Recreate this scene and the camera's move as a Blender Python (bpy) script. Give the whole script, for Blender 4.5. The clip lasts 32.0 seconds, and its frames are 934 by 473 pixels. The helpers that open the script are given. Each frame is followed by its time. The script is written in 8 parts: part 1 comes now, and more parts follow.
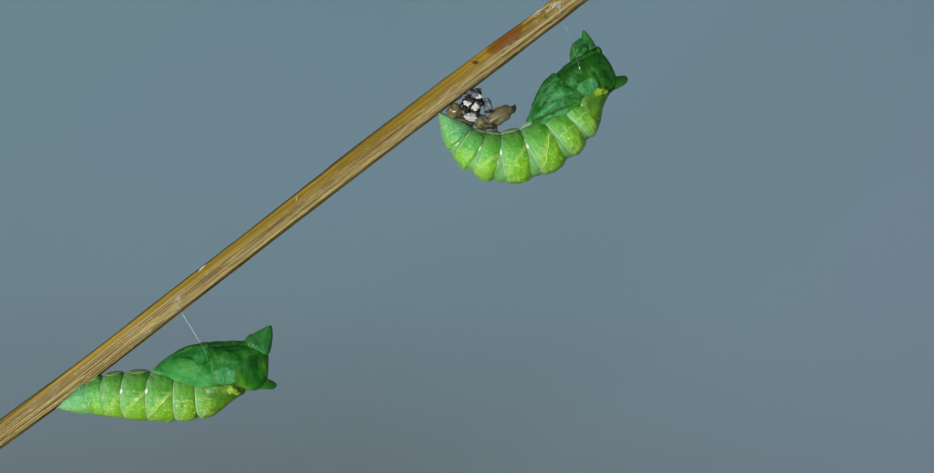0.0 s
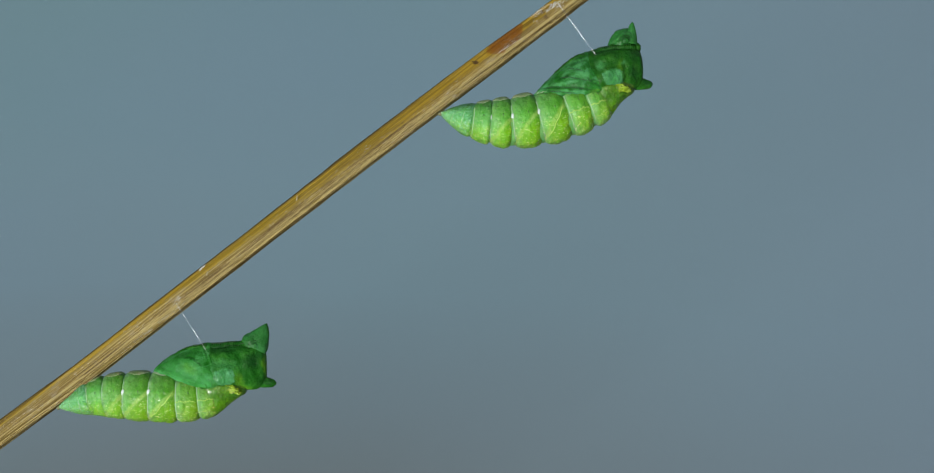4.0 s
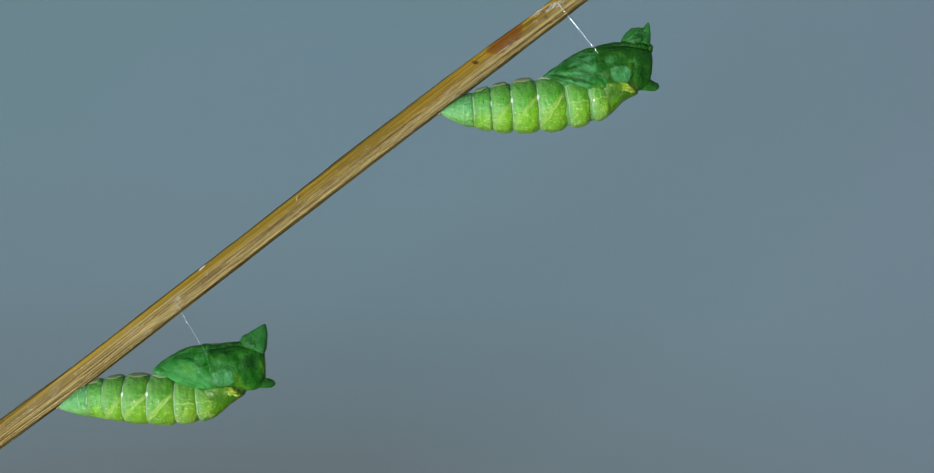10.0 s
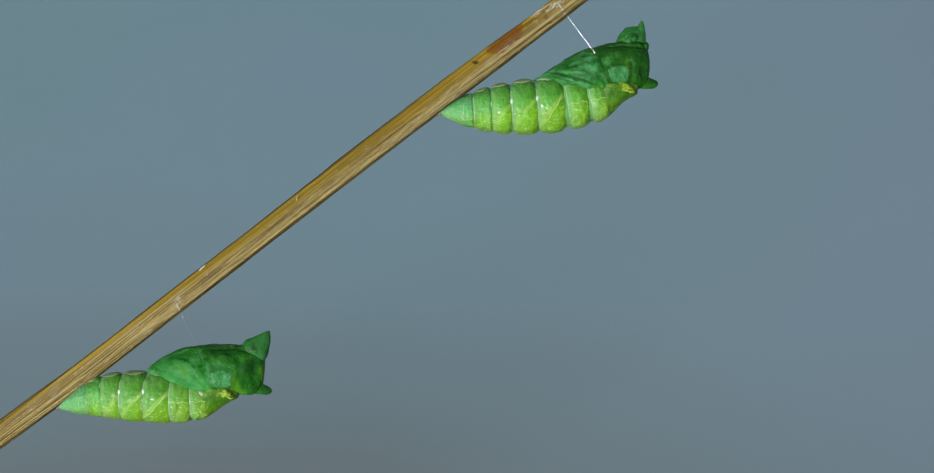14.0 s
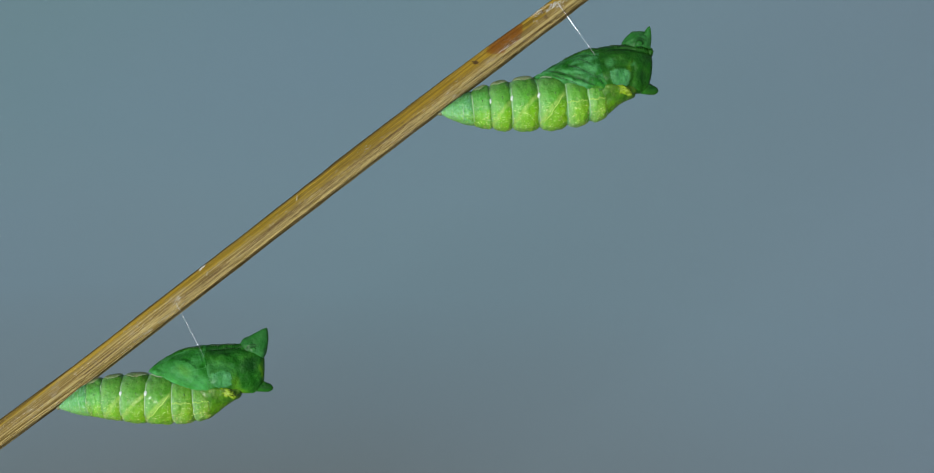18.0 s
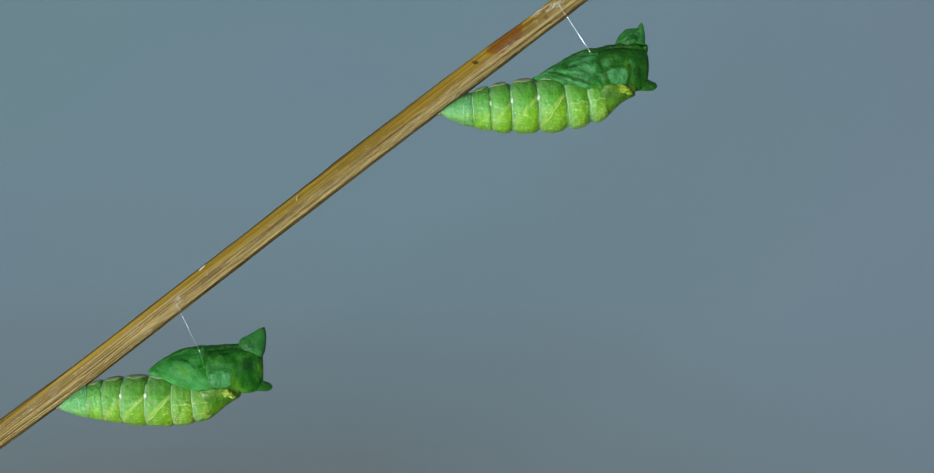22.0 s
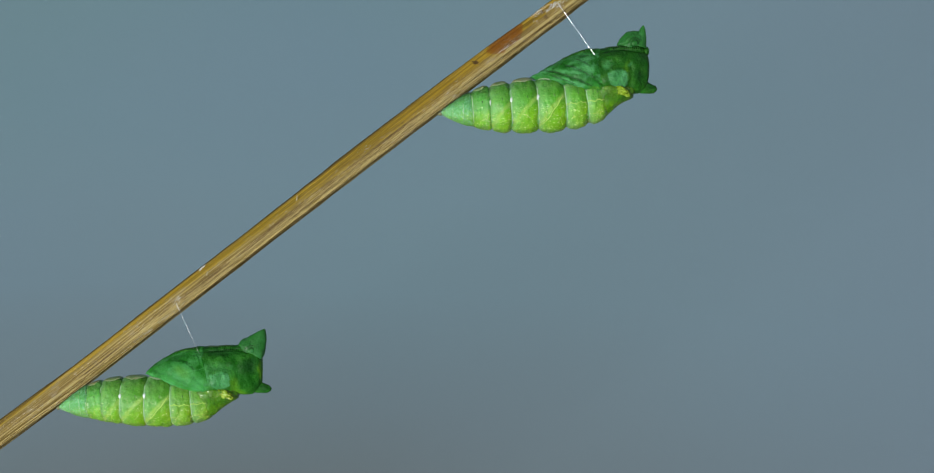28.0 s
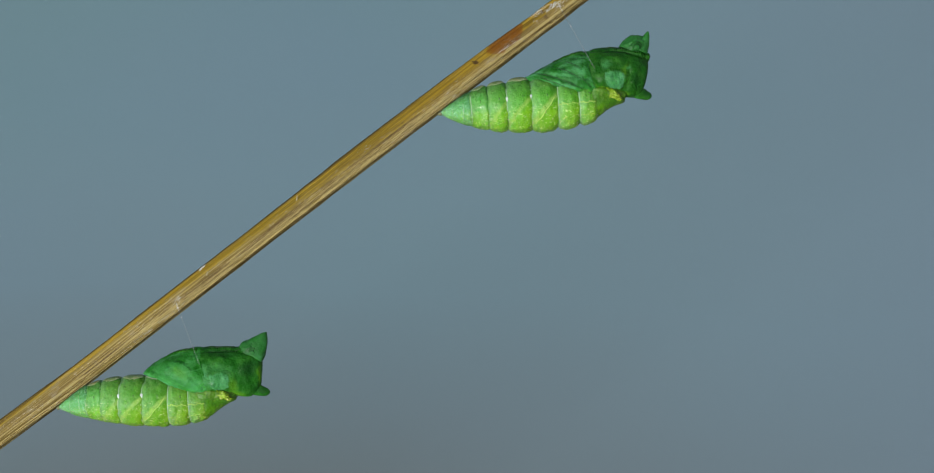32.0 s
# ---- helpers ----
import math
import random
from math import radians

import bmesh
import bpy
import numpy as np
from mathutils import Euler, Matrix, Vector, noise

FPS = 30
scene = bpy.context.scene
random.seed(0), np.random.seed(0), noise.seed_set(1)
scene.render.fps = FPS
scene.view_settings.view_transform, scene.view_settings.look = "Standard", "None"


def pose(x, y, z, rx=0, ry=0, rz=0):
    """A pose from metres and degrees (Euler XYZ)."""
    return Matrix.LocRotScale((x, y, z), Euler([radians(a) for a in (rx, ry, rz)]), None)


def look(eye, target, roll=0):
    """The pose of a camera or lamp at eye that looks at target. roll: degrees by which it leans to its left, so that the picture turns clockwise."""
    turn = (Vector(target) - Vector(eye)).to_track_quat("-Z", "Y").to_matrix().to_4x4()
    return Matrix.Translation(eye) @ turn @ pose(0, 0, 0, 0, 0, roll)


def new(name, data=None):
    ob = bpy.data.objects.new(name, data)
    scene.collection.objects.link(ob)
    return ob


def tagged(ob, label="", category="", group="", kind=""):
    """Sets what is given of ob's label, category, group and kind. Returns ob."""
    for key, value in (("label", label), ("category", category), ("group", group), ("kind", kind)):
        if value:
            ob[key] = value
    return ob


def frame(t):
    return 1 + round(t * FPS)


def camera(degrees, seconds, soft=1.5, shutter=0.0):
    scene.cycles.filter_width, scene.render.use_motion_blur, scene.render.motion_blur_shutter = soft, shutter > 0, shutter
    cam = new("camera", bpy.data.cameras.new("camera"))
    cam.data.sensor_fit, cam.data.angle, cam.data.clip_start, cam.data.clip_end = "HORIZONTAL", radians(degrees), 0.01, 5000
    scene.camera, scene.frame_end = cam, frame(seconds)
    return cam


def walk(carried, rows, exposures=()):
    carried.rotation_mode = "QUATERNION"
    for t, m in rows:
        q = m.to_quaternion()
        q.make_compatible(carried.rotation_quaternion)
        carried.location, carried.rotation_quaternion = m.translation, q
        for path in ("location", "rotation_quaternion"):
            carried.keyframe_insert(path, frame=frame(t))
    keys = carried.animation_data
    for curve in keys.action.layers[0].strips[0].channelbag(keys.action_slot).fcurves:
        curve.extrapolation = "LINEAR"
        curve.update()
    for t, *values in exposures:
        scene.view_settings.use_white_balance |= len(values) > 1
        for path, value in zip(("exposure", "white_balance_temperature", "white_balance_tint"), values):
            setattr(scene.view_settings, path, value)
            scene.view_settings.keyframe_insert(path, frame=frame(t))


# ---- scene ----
import functools

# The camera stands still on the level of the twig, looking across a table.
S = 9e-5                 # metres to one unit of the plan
MID = 0.34               # height of the line of sight over the table
cam = camera(30, 32.0, soft=1.15)
EYE = (0.0, -784 * S / math.tan(radians(15)), MID)
walk(cam, [(0.0, look(EYE, (0, 0, MID))), (32.0, look(EYE, (0, 0, MID)))], exposures=[(0.0, 0.0), (32.0, 0.0)])


def at(px, py, y=0.0):
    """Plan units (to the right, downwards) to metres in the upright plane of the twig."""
    return Vector(((px - 784) * S, y, MID + (397 - py) * S))


# ---- light ----
world = bpy.data.worlds.new("room_light")
scene.world = world
world.use_nodes = True
world.node_tree.nodes["Background"].inputs[0].default_value = (0.86, 0.95, 1.0, 1)
world.node_tree.nodes["Background"].inputs[1].default_value = 0.27


def lamp(name, eye, target, size, watts, colour):
    data = bpy.data.lights.new(name, "AREA")
    data.shape, data.size, data.energy, data.color = "DISK", size, watts, colour
    ob = new(name, data)
    ob.matrix_world = look(eye, target)
    return tagged(ob, kind="structure")


lamp("lamp", (-0.45, -0.87, MID - 0.22), (0, 0, MID), 0.15, 9.6, (1.0, 0.99, 0.95))


# ---- materials ----
def nodes_of(name):
    m = bpy.data.materials.new(name)
    m.use_nodes = True
    nt = m.node_tree
    return m, nt, nt.nodes["Principled BSDF"]


def add(nt, kind, **values):
    n = nt.nodes.new(kind)
    for k, v in values.items():
        n.inputs[k.replace("_", " ")].default_value = v
    return n


def mix(nt, fac, a, b, how="MIX"):
    """A colour mix; fac, a and b are sockets or plain values."""
    n = nt.nodes.new("ShaderNodeMix")
    n.data_type, n.blend_type = "RGBA", how
    for socket, v in ((n.inputs[0], fac), (n.inputs[6], a), (n.inputs[7], b)):
        if isinstance(v, bpy.types.NodeSocket):
            nt.links.new(v, socket)
        elif isinstance(v, (int, float)):
            socket.default_value = v
        else:
            socket.default_value = (*v, 1)
    return n.outputs[2]


def coords(nt, scale=(1, 1, 1)):
    tc = nt.nodes.new("ShaderNodeTexCoord")
    mp = nt.nodes.new("ShaderNodeMapping")
    mp.inputs["Scale"].default_value = scale
    nt.links.new(tc.outputs["Object"], mp.inputs[0])
    return mp.outputs[0]


def noise_of(nt, vec, scale, detail=4.0, rough=0.6, distortion=0.0):
    n = add(nt, "ShaderNodeTexNoise", Scale=scale, Detail=detail, Roughness=rough, Distortion=distortion)
    nt.links.new(vec, n.inputs["Vector"])
    return n.outputs["Fac"]


def ramp(nt, fac, *stops):
    n = nt.nodes.new("ShaderNodeValToRGB")
    el = n.color_ramp.elements
    while len(el) < len(stops):
        el.new(0.5)
    for e, (p, c) in zip(el, stops):
        e.position, e.color = p, (c, c, c, 1) if isinstance(c, (int, float)) else (*c, 1)
    nt.links.new(fac, n.inputs[0])
    return n.outputs[0]


def span(nt, value, lo, hi):
    n = nt.nodes.new("ShaderNodeMapRange")
    nt.links.new(value, n.inputs[0])
    n.inputs[1].default_value, n.inputs[2].default_value = lo, hi
    return n.outputs[0]


def axis(nt, vec, which):
    n = nt.nodes.new("ShaderNodeSeparateXYZ")
    nt.links.new(vec, n.inputs[0])
    return n.outputs[which]


def bump(nt, shader, height, strength, distance):
    n = add(nt, "ShaderNodeBump", Strength=strength, Distance=distance)
    nt.links.new(height, n.inputs["Height"])
    nt.links.new(n.outputs[0], shader.inputs["Normal"])


def marked(nt, v, col, marks):
    """Marks of pigment, painted shade and painted sheen, with soft uneven edges. Each: place along and down the
    forebody's plan, half length, half height, turn, colour, strength.
    """
    wn = add(nt, "ShaderNodeTexNoise", Scale=700.0, Detail=3.0, Roughness=0.6)
    nt.links.new(v, wn.inputs["Vector"])
    warped = mix(nt, 0.0016, v, wn.outputs["Color"], "ADD")
    for cx, cy, rx, ry, turn, colour, strength in marks:
        mp = nt.nodes.new("ShaderNodeMapping")
        mp.vector_type = "TEXTURE"
        mp.inputs["Location"].default_value = ((cx - 725) / 2.29 * S + 0.0008, 0, (372 - cy) / 2.29 * S + 0.0008)
        mp.inputs["Rotation"].default_value = (0, radians(turn), 0)
        mp.inputs["Scale"].default_value = (rx / 2.29 * S, 10, ry / 2.29 * S)
        nt.links.new(warped, mp.inputs[0])
        le = nt.nodes.new("ShaderNodeVectorMath")
        le.operation = "LENGTH"
        nt.links.new(mp.outputs[0], le.inputs[0])
        col = mix(nt, ramp(nt, le.outputs["Value"], (0.25, strength), (1.0, 0.0)), col, colour)
    return col


def flesh(name, top, flank, belly, half, pale, veins=0.0, rough=0.36, coat=0.6, blotch=480, sss=0.6, run=0.0, dark=0.6, streak=None, relief=1.0, speck=0.3, gloss=0.4, base=0.0, cloud=0.65, glint=0.0, hoop=0.0, marks=(), band=0.0, deepness=1.0, grain=0.42):
    """Waxy, slightly translucent pupal skin: colour from the wing side (top) to the back (belly), clouds, flecks, veins.
    run: length over which the skin turns from pale to full colour, headwards. streak: slope of a fine lengthwise streaking."""
    m, nt, p = nodes_of(name)
    v = coords(nt)
    big = noise_of(nt, v, 240, 3, 0.55)
    x, z = axis(nt, v, 0), axis(nt, v, 2)
    wob = nt.nodes.new("ShaderNodeMath")
    wob.operation = "MULTIPLY_ADD"
    nt.links.new(big, wob.inputs[0])
    wob.inputs[1].default_value = half * 0.9
    nt.links.new(z, wob.inputs[2])
    u = span(nt, wob.outputs[0], base - half * 0.55, base + half * 1.45)
    col = ramp(nt, u, (0.0, belly), (0.26, belly), (0.48, flank), (0.66, flank), (0.92, top))
    if run:
        col = mix(nt, ramp(nt, span(nt, x, 0.0, run), (0.0, 0.75), (0.12, 0.55), (0.40, 0.22), (0.95, 0.0)), col, (0.27, 0.64, 0.25))
    deep = tuple(c * 0.5 for c in top)
    col = mix(nt, ramp(nt, noise_of(nt, v, blotch, 3, 0.55, 1.2), (0.42, 0.0), (0.72, cloud)), col, pale)
    col = mix(nt, ramp(nt, noise_of(nt, v, 330, 3, 0.55, 0.8), (0.46, 0.0), (0.70, dark)), col, deep)
    col = mix(nt, ramp(nt, noise_of(nt, v, 1900, 4, 0.6), (0.50, 0.0), (0.66, grain)), col, tuple(c * 0.5 for c in flank))
    col = mix(nt, ramp(nt, noise_of(nt, v, 2600, 3, 0.6), (0.58, 0.0), (0.70, speck)), col, tuple(min(1, c * 1.2 + 0.02) for c in pale))
    if hoop:
        st = noise_of(nt, coords(nt, (1.0, 0.16, 0.16)), 2300, 3, 0.55, 0.5)
        col = mix(nt, ramp(nt, st, (0.50, 0.0), (0.68, hoop)), col, pale)
        col = mix(nt, ramp(nt, st, (0.30, hoop * 0.7), (0.46, 0.0)), col, deep)
    if glint:
        # wet glints painted into the colour as pale dots, mostly on the belly
        dots = ramp(nt, noise_of(nt, coords(nt, (1.0, 1.0, 1.6)), 3000, 3, 0.55, 1.0), (0.61, 0.0), (0.64, glint))
        col = mix(nt, mix(nt, 1.0, dots, ramp(nt, u, (0.10, 1.0), (0.60, 0.1)), "MULTIPLY"), col, (0.84, 0.98, 0.45))
    if streak is not None:
        mp = nt.nodes.new("ShaderNodeMapping")
        mp.inputs["Rotation"].default_value = (0, radians(streak), 0)
        mp2 = nt.nodes.new("ShaderNodeMapping")
        mp2.inputs["Scale"].default_value = (0.2, 1, 1)
        nt.links.new(v, mp.inputs[0])
        nt.links.new(mp.outputs[0], mp2.inputs[0])
        st = noise_of(nt, mp2.outputs[0], 700, 3, 0.5, 0.8)
        col = mix(nt, ramp(nt, st, (0.50, 0.0), (0.72, 0.55)), col, pale)
        col = mix(nt, ramp(nt, st, (0.28, 0.5), (0.48, 0.0)), col, deep)
    if veins:
        vo = nt.nodes.new("ShaderNodeTexVoronoi")
        vo.feature = "DISTANCE_TO_EDGE"
        vo.inputs["Scale"].default_value = 620
        wn = add(nt, "ShaderNodeTexNoise", Scale=900.0, Detail=4.0, Roughness=0.7)
        nt.links.new(v, wn.inputs["Vector"])
        nt.links.new(mix(nt, 0.0024, v, wn.outputs["Color"], "ADD"), vo.inputs["Vector"])
        line = ramp(nt, vo.outputs["Distance"], (0.0, 1.0), (0.075, 0.0))
        low = ramp(nt, u, (0.18, 1.0), (0.42, 0.1))
        gap = ramp(nt, noise_of(nt, v, 900, 3), (0.52, 0.0), (0.60, 1.0))
        lm = mix(nt, 1.0, mix(nt, 1.0, line, low, "MULTIPLY"), gap, "MULTIPLY")
        col = mix(nt, mix(nt, 1.0, lm, (veins, veins, veins), "MULTIPLY"), col, (0.58, 0.74, 0.14))
    if band:
        # a pale slanting band across each ring, with a yellower field in front of it
        slant = nt.nodes.new("ShaderNodeMath")
        slant.operation = "MULTIPLY_ADD"
        nt.links.new(x, slant.inputs[0])
        slant.inputs[1].default_value = -1.15
        nt.links.new(wob.outputs[0], slant.inputs[2])
        off = span(nt, slant.outputs[0], -60 * S, 20 * S)
        col = mix(nt, ramp(nt, off, (0.0, 0.35 * band), (0.36, 0.30 * band), (0.44, 0.0)), col, (0.25, 0.50, 0.004))
        col = mix(nt, ramp(nt, off, (0.40, 0.0), (0.47, 0.85 * band), (0.53, 0.85 * band), (0.62, 0.0)), col, (0.36, 0.60, 0.12))
    if marks:
        col = marked(nt, v, col, marks)
    nt.links.new(col, p.inputs["Base Color"])
    nt.links.new(ramp(nt, noise_of(nt, v, 1100, 3), (0.3, rough * 0.6), (0.7, rough * 1.5)), p.inputs["Roughness"])
    p.inputs["Subsurface Weight"].default_value = sss
    p.inputs["Subsurface Radius"].default_value = (0.0012 * deepness, 0.0019 * deepness, 0.0005 * deepness)
    p.inputs["Subsurface Scale"].default_value = 1.0
    p.inputs["Specular IOR Level"].default_value = gloss
    p.inputs["Coat Weight"].default_value = coat
    p.inputs["Coat Roughness"].default_value = 0.10
    b1 = add(nt, "ShaderNodeBump", Strength=0.75 * relief, Distance=0.0007)
    nt.links.new(noise_of(nt, v, 560, 3, 0.5), b1.inputs["Height"])
    b2 = add(nt, "ShaderNodeBump", Strength=0.5 * relief, Distance=0.0003)
    nt.links.new(noise_of(nt, v, 2000, 4, 0.6), b2.inputs["Height"])
    nt.links.new(b1.outputs[0], b2.inputs["Normal"])
    nt.links.new(b2.outputs[0], p.inputs["Normal"])
    b3 = add(nt, "ShaderNodeBump", Strength=0.7 * relief, Distance=0.00016)
    crinkle = nt.nodes.new("ShaderNodeTexVoronoi")
    crinkle.feature = "DISTANCE_TO_EDGE"
    crinkle.inputs["Scale"].default_value = 1300
    cn = add(nt, "ShaderNodeTexNoise", Scale=1100.0, Detail=4.0, Roughness=0.7)
    nt.links.new(v, cn.inputs["Vector"])
    nt.links.new(mix(nt, 0.0012, v, cn.outputs["Color"], "ADD"), crinkle.inputs["Vector"])
    nt.links.new(mix(nt, 0.5, noise_of(nt, v, 1900, 4, 0.55, 1.6), ramp(nt, crinkle.outputs["Distance"], (0.0, 1.0), (0.14, 0.0))), b3.inputs["Height"])
    nt.links.new(b3.outputs[0], p.inputs["Coat Normal"])
    return m


def plain(name, colour, rough=0.6, scale=800, spread=0.3, relief=0.3, **more):
    m, nt, p = nodes_of(name)
    v = coords(nt)
    n = noise_of(nt, v, scale, 5, 0.65)
    nt.links.new(mix(nt, n, tuple(c * (1 - spread) for c in colour), tuple(min(1, c * (1 + spread)) for c in colour)), p.inputs["Base Color"])
    p.inputs["Roughness"].default_value = rough
    for k, value in more.items():
        p.inputs[k.replace("_", " ")].default_value = value
    bump(nt, p, noise_of(nt, v, scale * 3, 4), relief, 0.2 / scale)
    return m


DEEP, BLUISH, LEMON = (0.004, 0.060, 0.006), (0.100, 0.42, 0.145), (0.135, 0.36, 0.012)
# DEEP also paints shade in hollows and on the crest, broad BLUISH a sheen
WING_MARKS = [(560, 300, 60, 11, 10, DEEP, 0.55), (640, 322, 46, 8, 24, DEEP, 0.55), (588, 262, 34, 6, 6, DEEP, 0.75), (680, 296, 40, 6, 42, DEEP, 0.75), (636, 226, 26, 9, -10, DEEP, 0.5),
              (590, 283, 66, 10, 12, BLUISH, 0.55), (660, 268, 40, 20, 20, BLUISH, 0.40), (600, 324, 70, 9, 16, BLUISH, 0.75), (690, 344, 34, 9, 4, LEMON, 0.45)]
THORAX_MARKS = [(862, 214, 44, 24, 0, DEEP, 0.75), (850, 286, 26, 40, 0, DEEP, 0.65), (740, 194, 100, 15, -4, DEEP, 0.85), (905, 322, 50, 30, 0, DEEP, 0.8), (766, 294, 44, 34, 0, BLUISH, 0.85), (813, 244, 11, 12, 0, BLUISH, 0.4),
                (796, 262, 16, 50, 8, LEMON, 0.35), (740, 340, 50, 13, 4, LEMON, 0.8), (815, 345, 30, 13, -8, LEMON, 0.6), (720, 250, 26, 22, 30, BLUISH, 0.40), (700, 226, 16, 30, -25, DEEP, 0.5)]
OLD_WING_MARKS = [(545, 300, 90, 22, 16, BLUISH, 0.55), (600, 328, 90, 17, 20, BLUISH, 0.90), (690, 318, 36, 42, 0, BLUISH, 0.45), (625, 262, 44, 26, 20, LEMON, 0.40), (632, 224, 40, 7, 10, DEEP, 0.85),
                  (600, 212, 60, 12, -14, DEEP, 0.5), (672, 246, 28, 6, 40, DEEP, 0.6), (690, 344, 44, 12, 4, LEMON, 0.5), (610, 275, 120, 50, 14, BLUISH, 0.32)]
OLD_THORAX_MARKS = [(770, 244, 80, 30, 6, BLUISH, 0.2), (715, 300, 30, 40, 0, BLUISH, 0.4), (880, 232, 46, 42, 0, DEEP, 0.9), (755, 182, 115, 24, 0, DEEP, 0.9), (930, 320, 60, 30, 0, DEEP, 0.8), (770, 290, 46, 36, 0, BLUISH, 0.85), (826, 310, 22, 40, 0, LEMON, 0.45), (922, 258, 11, 52, 0, LEMON, 0.6),
                    (712, 262, 24, 40, -20, BLUISH, 0.5), (740, 342, 60, 18, 0, LEMON, 0.9), (820, 346, 60, 22, -6, LEMON, 0.85)]
ABDOMEN = flesh("abdomen_skin", (0.054, 0.262, 0.006), (0.108, 0.420, 0.004), (0.235, 0.560, 0.001), 95 / 2.29 * S, (0.144, 0.422, 0.029), veins=0.8, run=0.0034, dark=0.2, coat=0.52, cloud=0.3, speck=0.12, glint=1.0, hoop=0.25, deepness=1.5, gloss=0.2, grain=0.1, sss=0.7, relief=1.0)
BANDED = flesh("banded_abdomen_skin", (0.050, 0.250, 0.010), (0.092, 0.405, 0.012), (0.192, 0.540, 0.001), 95 / 2.29 * S, (0.154, 0.451, 0.067), veins=0.8, run=0.0034, dark=0.2, coat=0.52, cloud=0.3, speck=0.12, glint=1.0, hoop=0.25, deepness=1.5, band=0.8, gloss=0.2, grain=0.1, sss=0.7, relief=1.0)
TAIL = flesh("tail_skin", (0.055, 0.290, 0.055), (0.088, 0.420, 0.090), (0.160, 0.500, 0.050), 60 / 2.29 * S, (0.280, 0.660, 0.440), veins=0.3, blotch=1500, dark=0.2, speck=0.5, coat=0.52, cloud=0.55, glint=0.6, run=0.0052, deepness=1.5, grain=0.1, sss=0.7, relief=1.4)
RUMP = flesh("rump_skin", (0.052, 0.270, 0.028), (0.100, 0.440, 0.056), (0.200, 0.540, 0.024), 80 / 2.29 * S, (0.20, 0.56, 0.16), veins=0.4, blotch=900, dark=0.2, speck=0.25, coat=0.52, cloud=0.35, glint=1.0, hoop=0.3, deepness=1.5, grain=0.1, sss=0.7, relief=1.0)
COLLAR = flesh("collar_skin", (0.035, 0.175, 0.008), (0.070, 0.260, 0.008), (0.125, 0.360, 0.004), 70 / 2.29 * S, (0.240, 0.420, 0.020), veins=0.7, dark=0.35, coat=0.5, speck=0.1, gloss=0.3, cloud=0.5)
THORAX = flesh("thorax_skin", (0.009, 0.108, 0.005), (0.019, 0.178, 0.008), (0.042, 0.230, 0.006), 90 / 2.29 * S, (0.045, 0.213, 0.018), coat=0.1, sss=0.3, dark=0.4, relief=1.0, speck=0.05, rough=0.45, gloss=0.2, marks=THORAX_MARKS)
WING = flesh("wing_case_skin", (0.012, 0.150, 0.011), (0.030, 0.245, 0.030), (0.058, 0.325, 0.045), 80 / 2.29 * S, (0.106, 0.387, 0.158), coat=0.05, sss=0.3, dark=0.35, streak=14, relief=1.0, speck=0.05, rough=0.55, gloss=0.17, base=38 / 2.29 * S, marks=WING_MARKS)
SHOULDER = flesh("shoulder_skin", (0.050, 0.300, 0.070), (0.070, 0.360, 0.110), (0.070, 0.360, 0.090), 80 / 2.29 * S, (0.130, 0.440, 0.190), coat=0.12, sss=0.3, dark=0.35, relief=0.7, speck=0.05, rough=0.45, gloss=0.25)
HEAD = flesh("head_skin", (0.018, 0.163, 0.023), (0.026, 0.194, 0.032), (0.026, 0.167, 0.025), 90 / 2.29 * S, (0.066, 0.290, 0.088), coat=0.12, sss=0.3, relief=0.6, speck=0.05, rough=0.45, gloss=0.25)
OLD_ABDOMEN = flesh("older_abdomen_skin", (0.076, 0.285, 0.008), (0.122, 0.385, 0.003), (0.215, 0.445, 0.001), 95 / 2.29 * S, (0.153, 0.387, 0.027), veins=0.8, run=0.0034, dark=0.25, coat=0.45, cloud=0.3, speck=0.12, glint=1.0, relief=1.0, hoop=0.25, deepness=1.5, gloss=0.2, grain=0.1, sss=0.7)
OLD_BANDED = flesh("older_banded_skin", (0.064, 0.275, 0.012), (0.087, 0.360, 0.012), (0.146, 0.420, 0.002), 95 / 2.29 * S, (0.162, 0.405, 0.063), veins=0.8, run=0.0034, dark=0.25, coat=0.45, cloud=0.3, speck=0.12, glint=1.0, relief=1.0, hoop=0.25, deepness=1.5, band=0.8, gloss=0.2, grain=0.1, sss=0.7)
OLD_WING = flesh("older_wing_case_skin", (0.013, 0.172, 0.011), (0.040, 0.318, 0.034), (0.069, 0.368, 0.071), 80 / 2.29 * S, (0.115, 0.448, 0.149), coat=0.05, sss=0.3, dark=0.2, streak=14, relief=0.8, speck=0.05, rough=0.6, gloss=0.12, base=38 / 2.29 * S, cloud=0.4, marks=OLD_WING_MARKS)
OLD_THORAX = flesh("older_thorax_skin", (0.009, 0.122, 0.006), (0.024, 0.225, 0.010), (0.060, 0.307, 0.010), 90 / 2.29 * S, (0.063, 0.298, 0.032), coat=0.1, sss=0.3, dark=0.25, relief=0.9, speck=0.05, rough=0.55, gloss=0.14, marks=OLD_THORAX_MARKS)
MEMBRANE = plain("joint_membrane", (0.18, 0.46, 0.13), 0.35, 700, 0.5, 0.3, Subsurface_Weight=0.5, Subsurface_Scale=0.001)


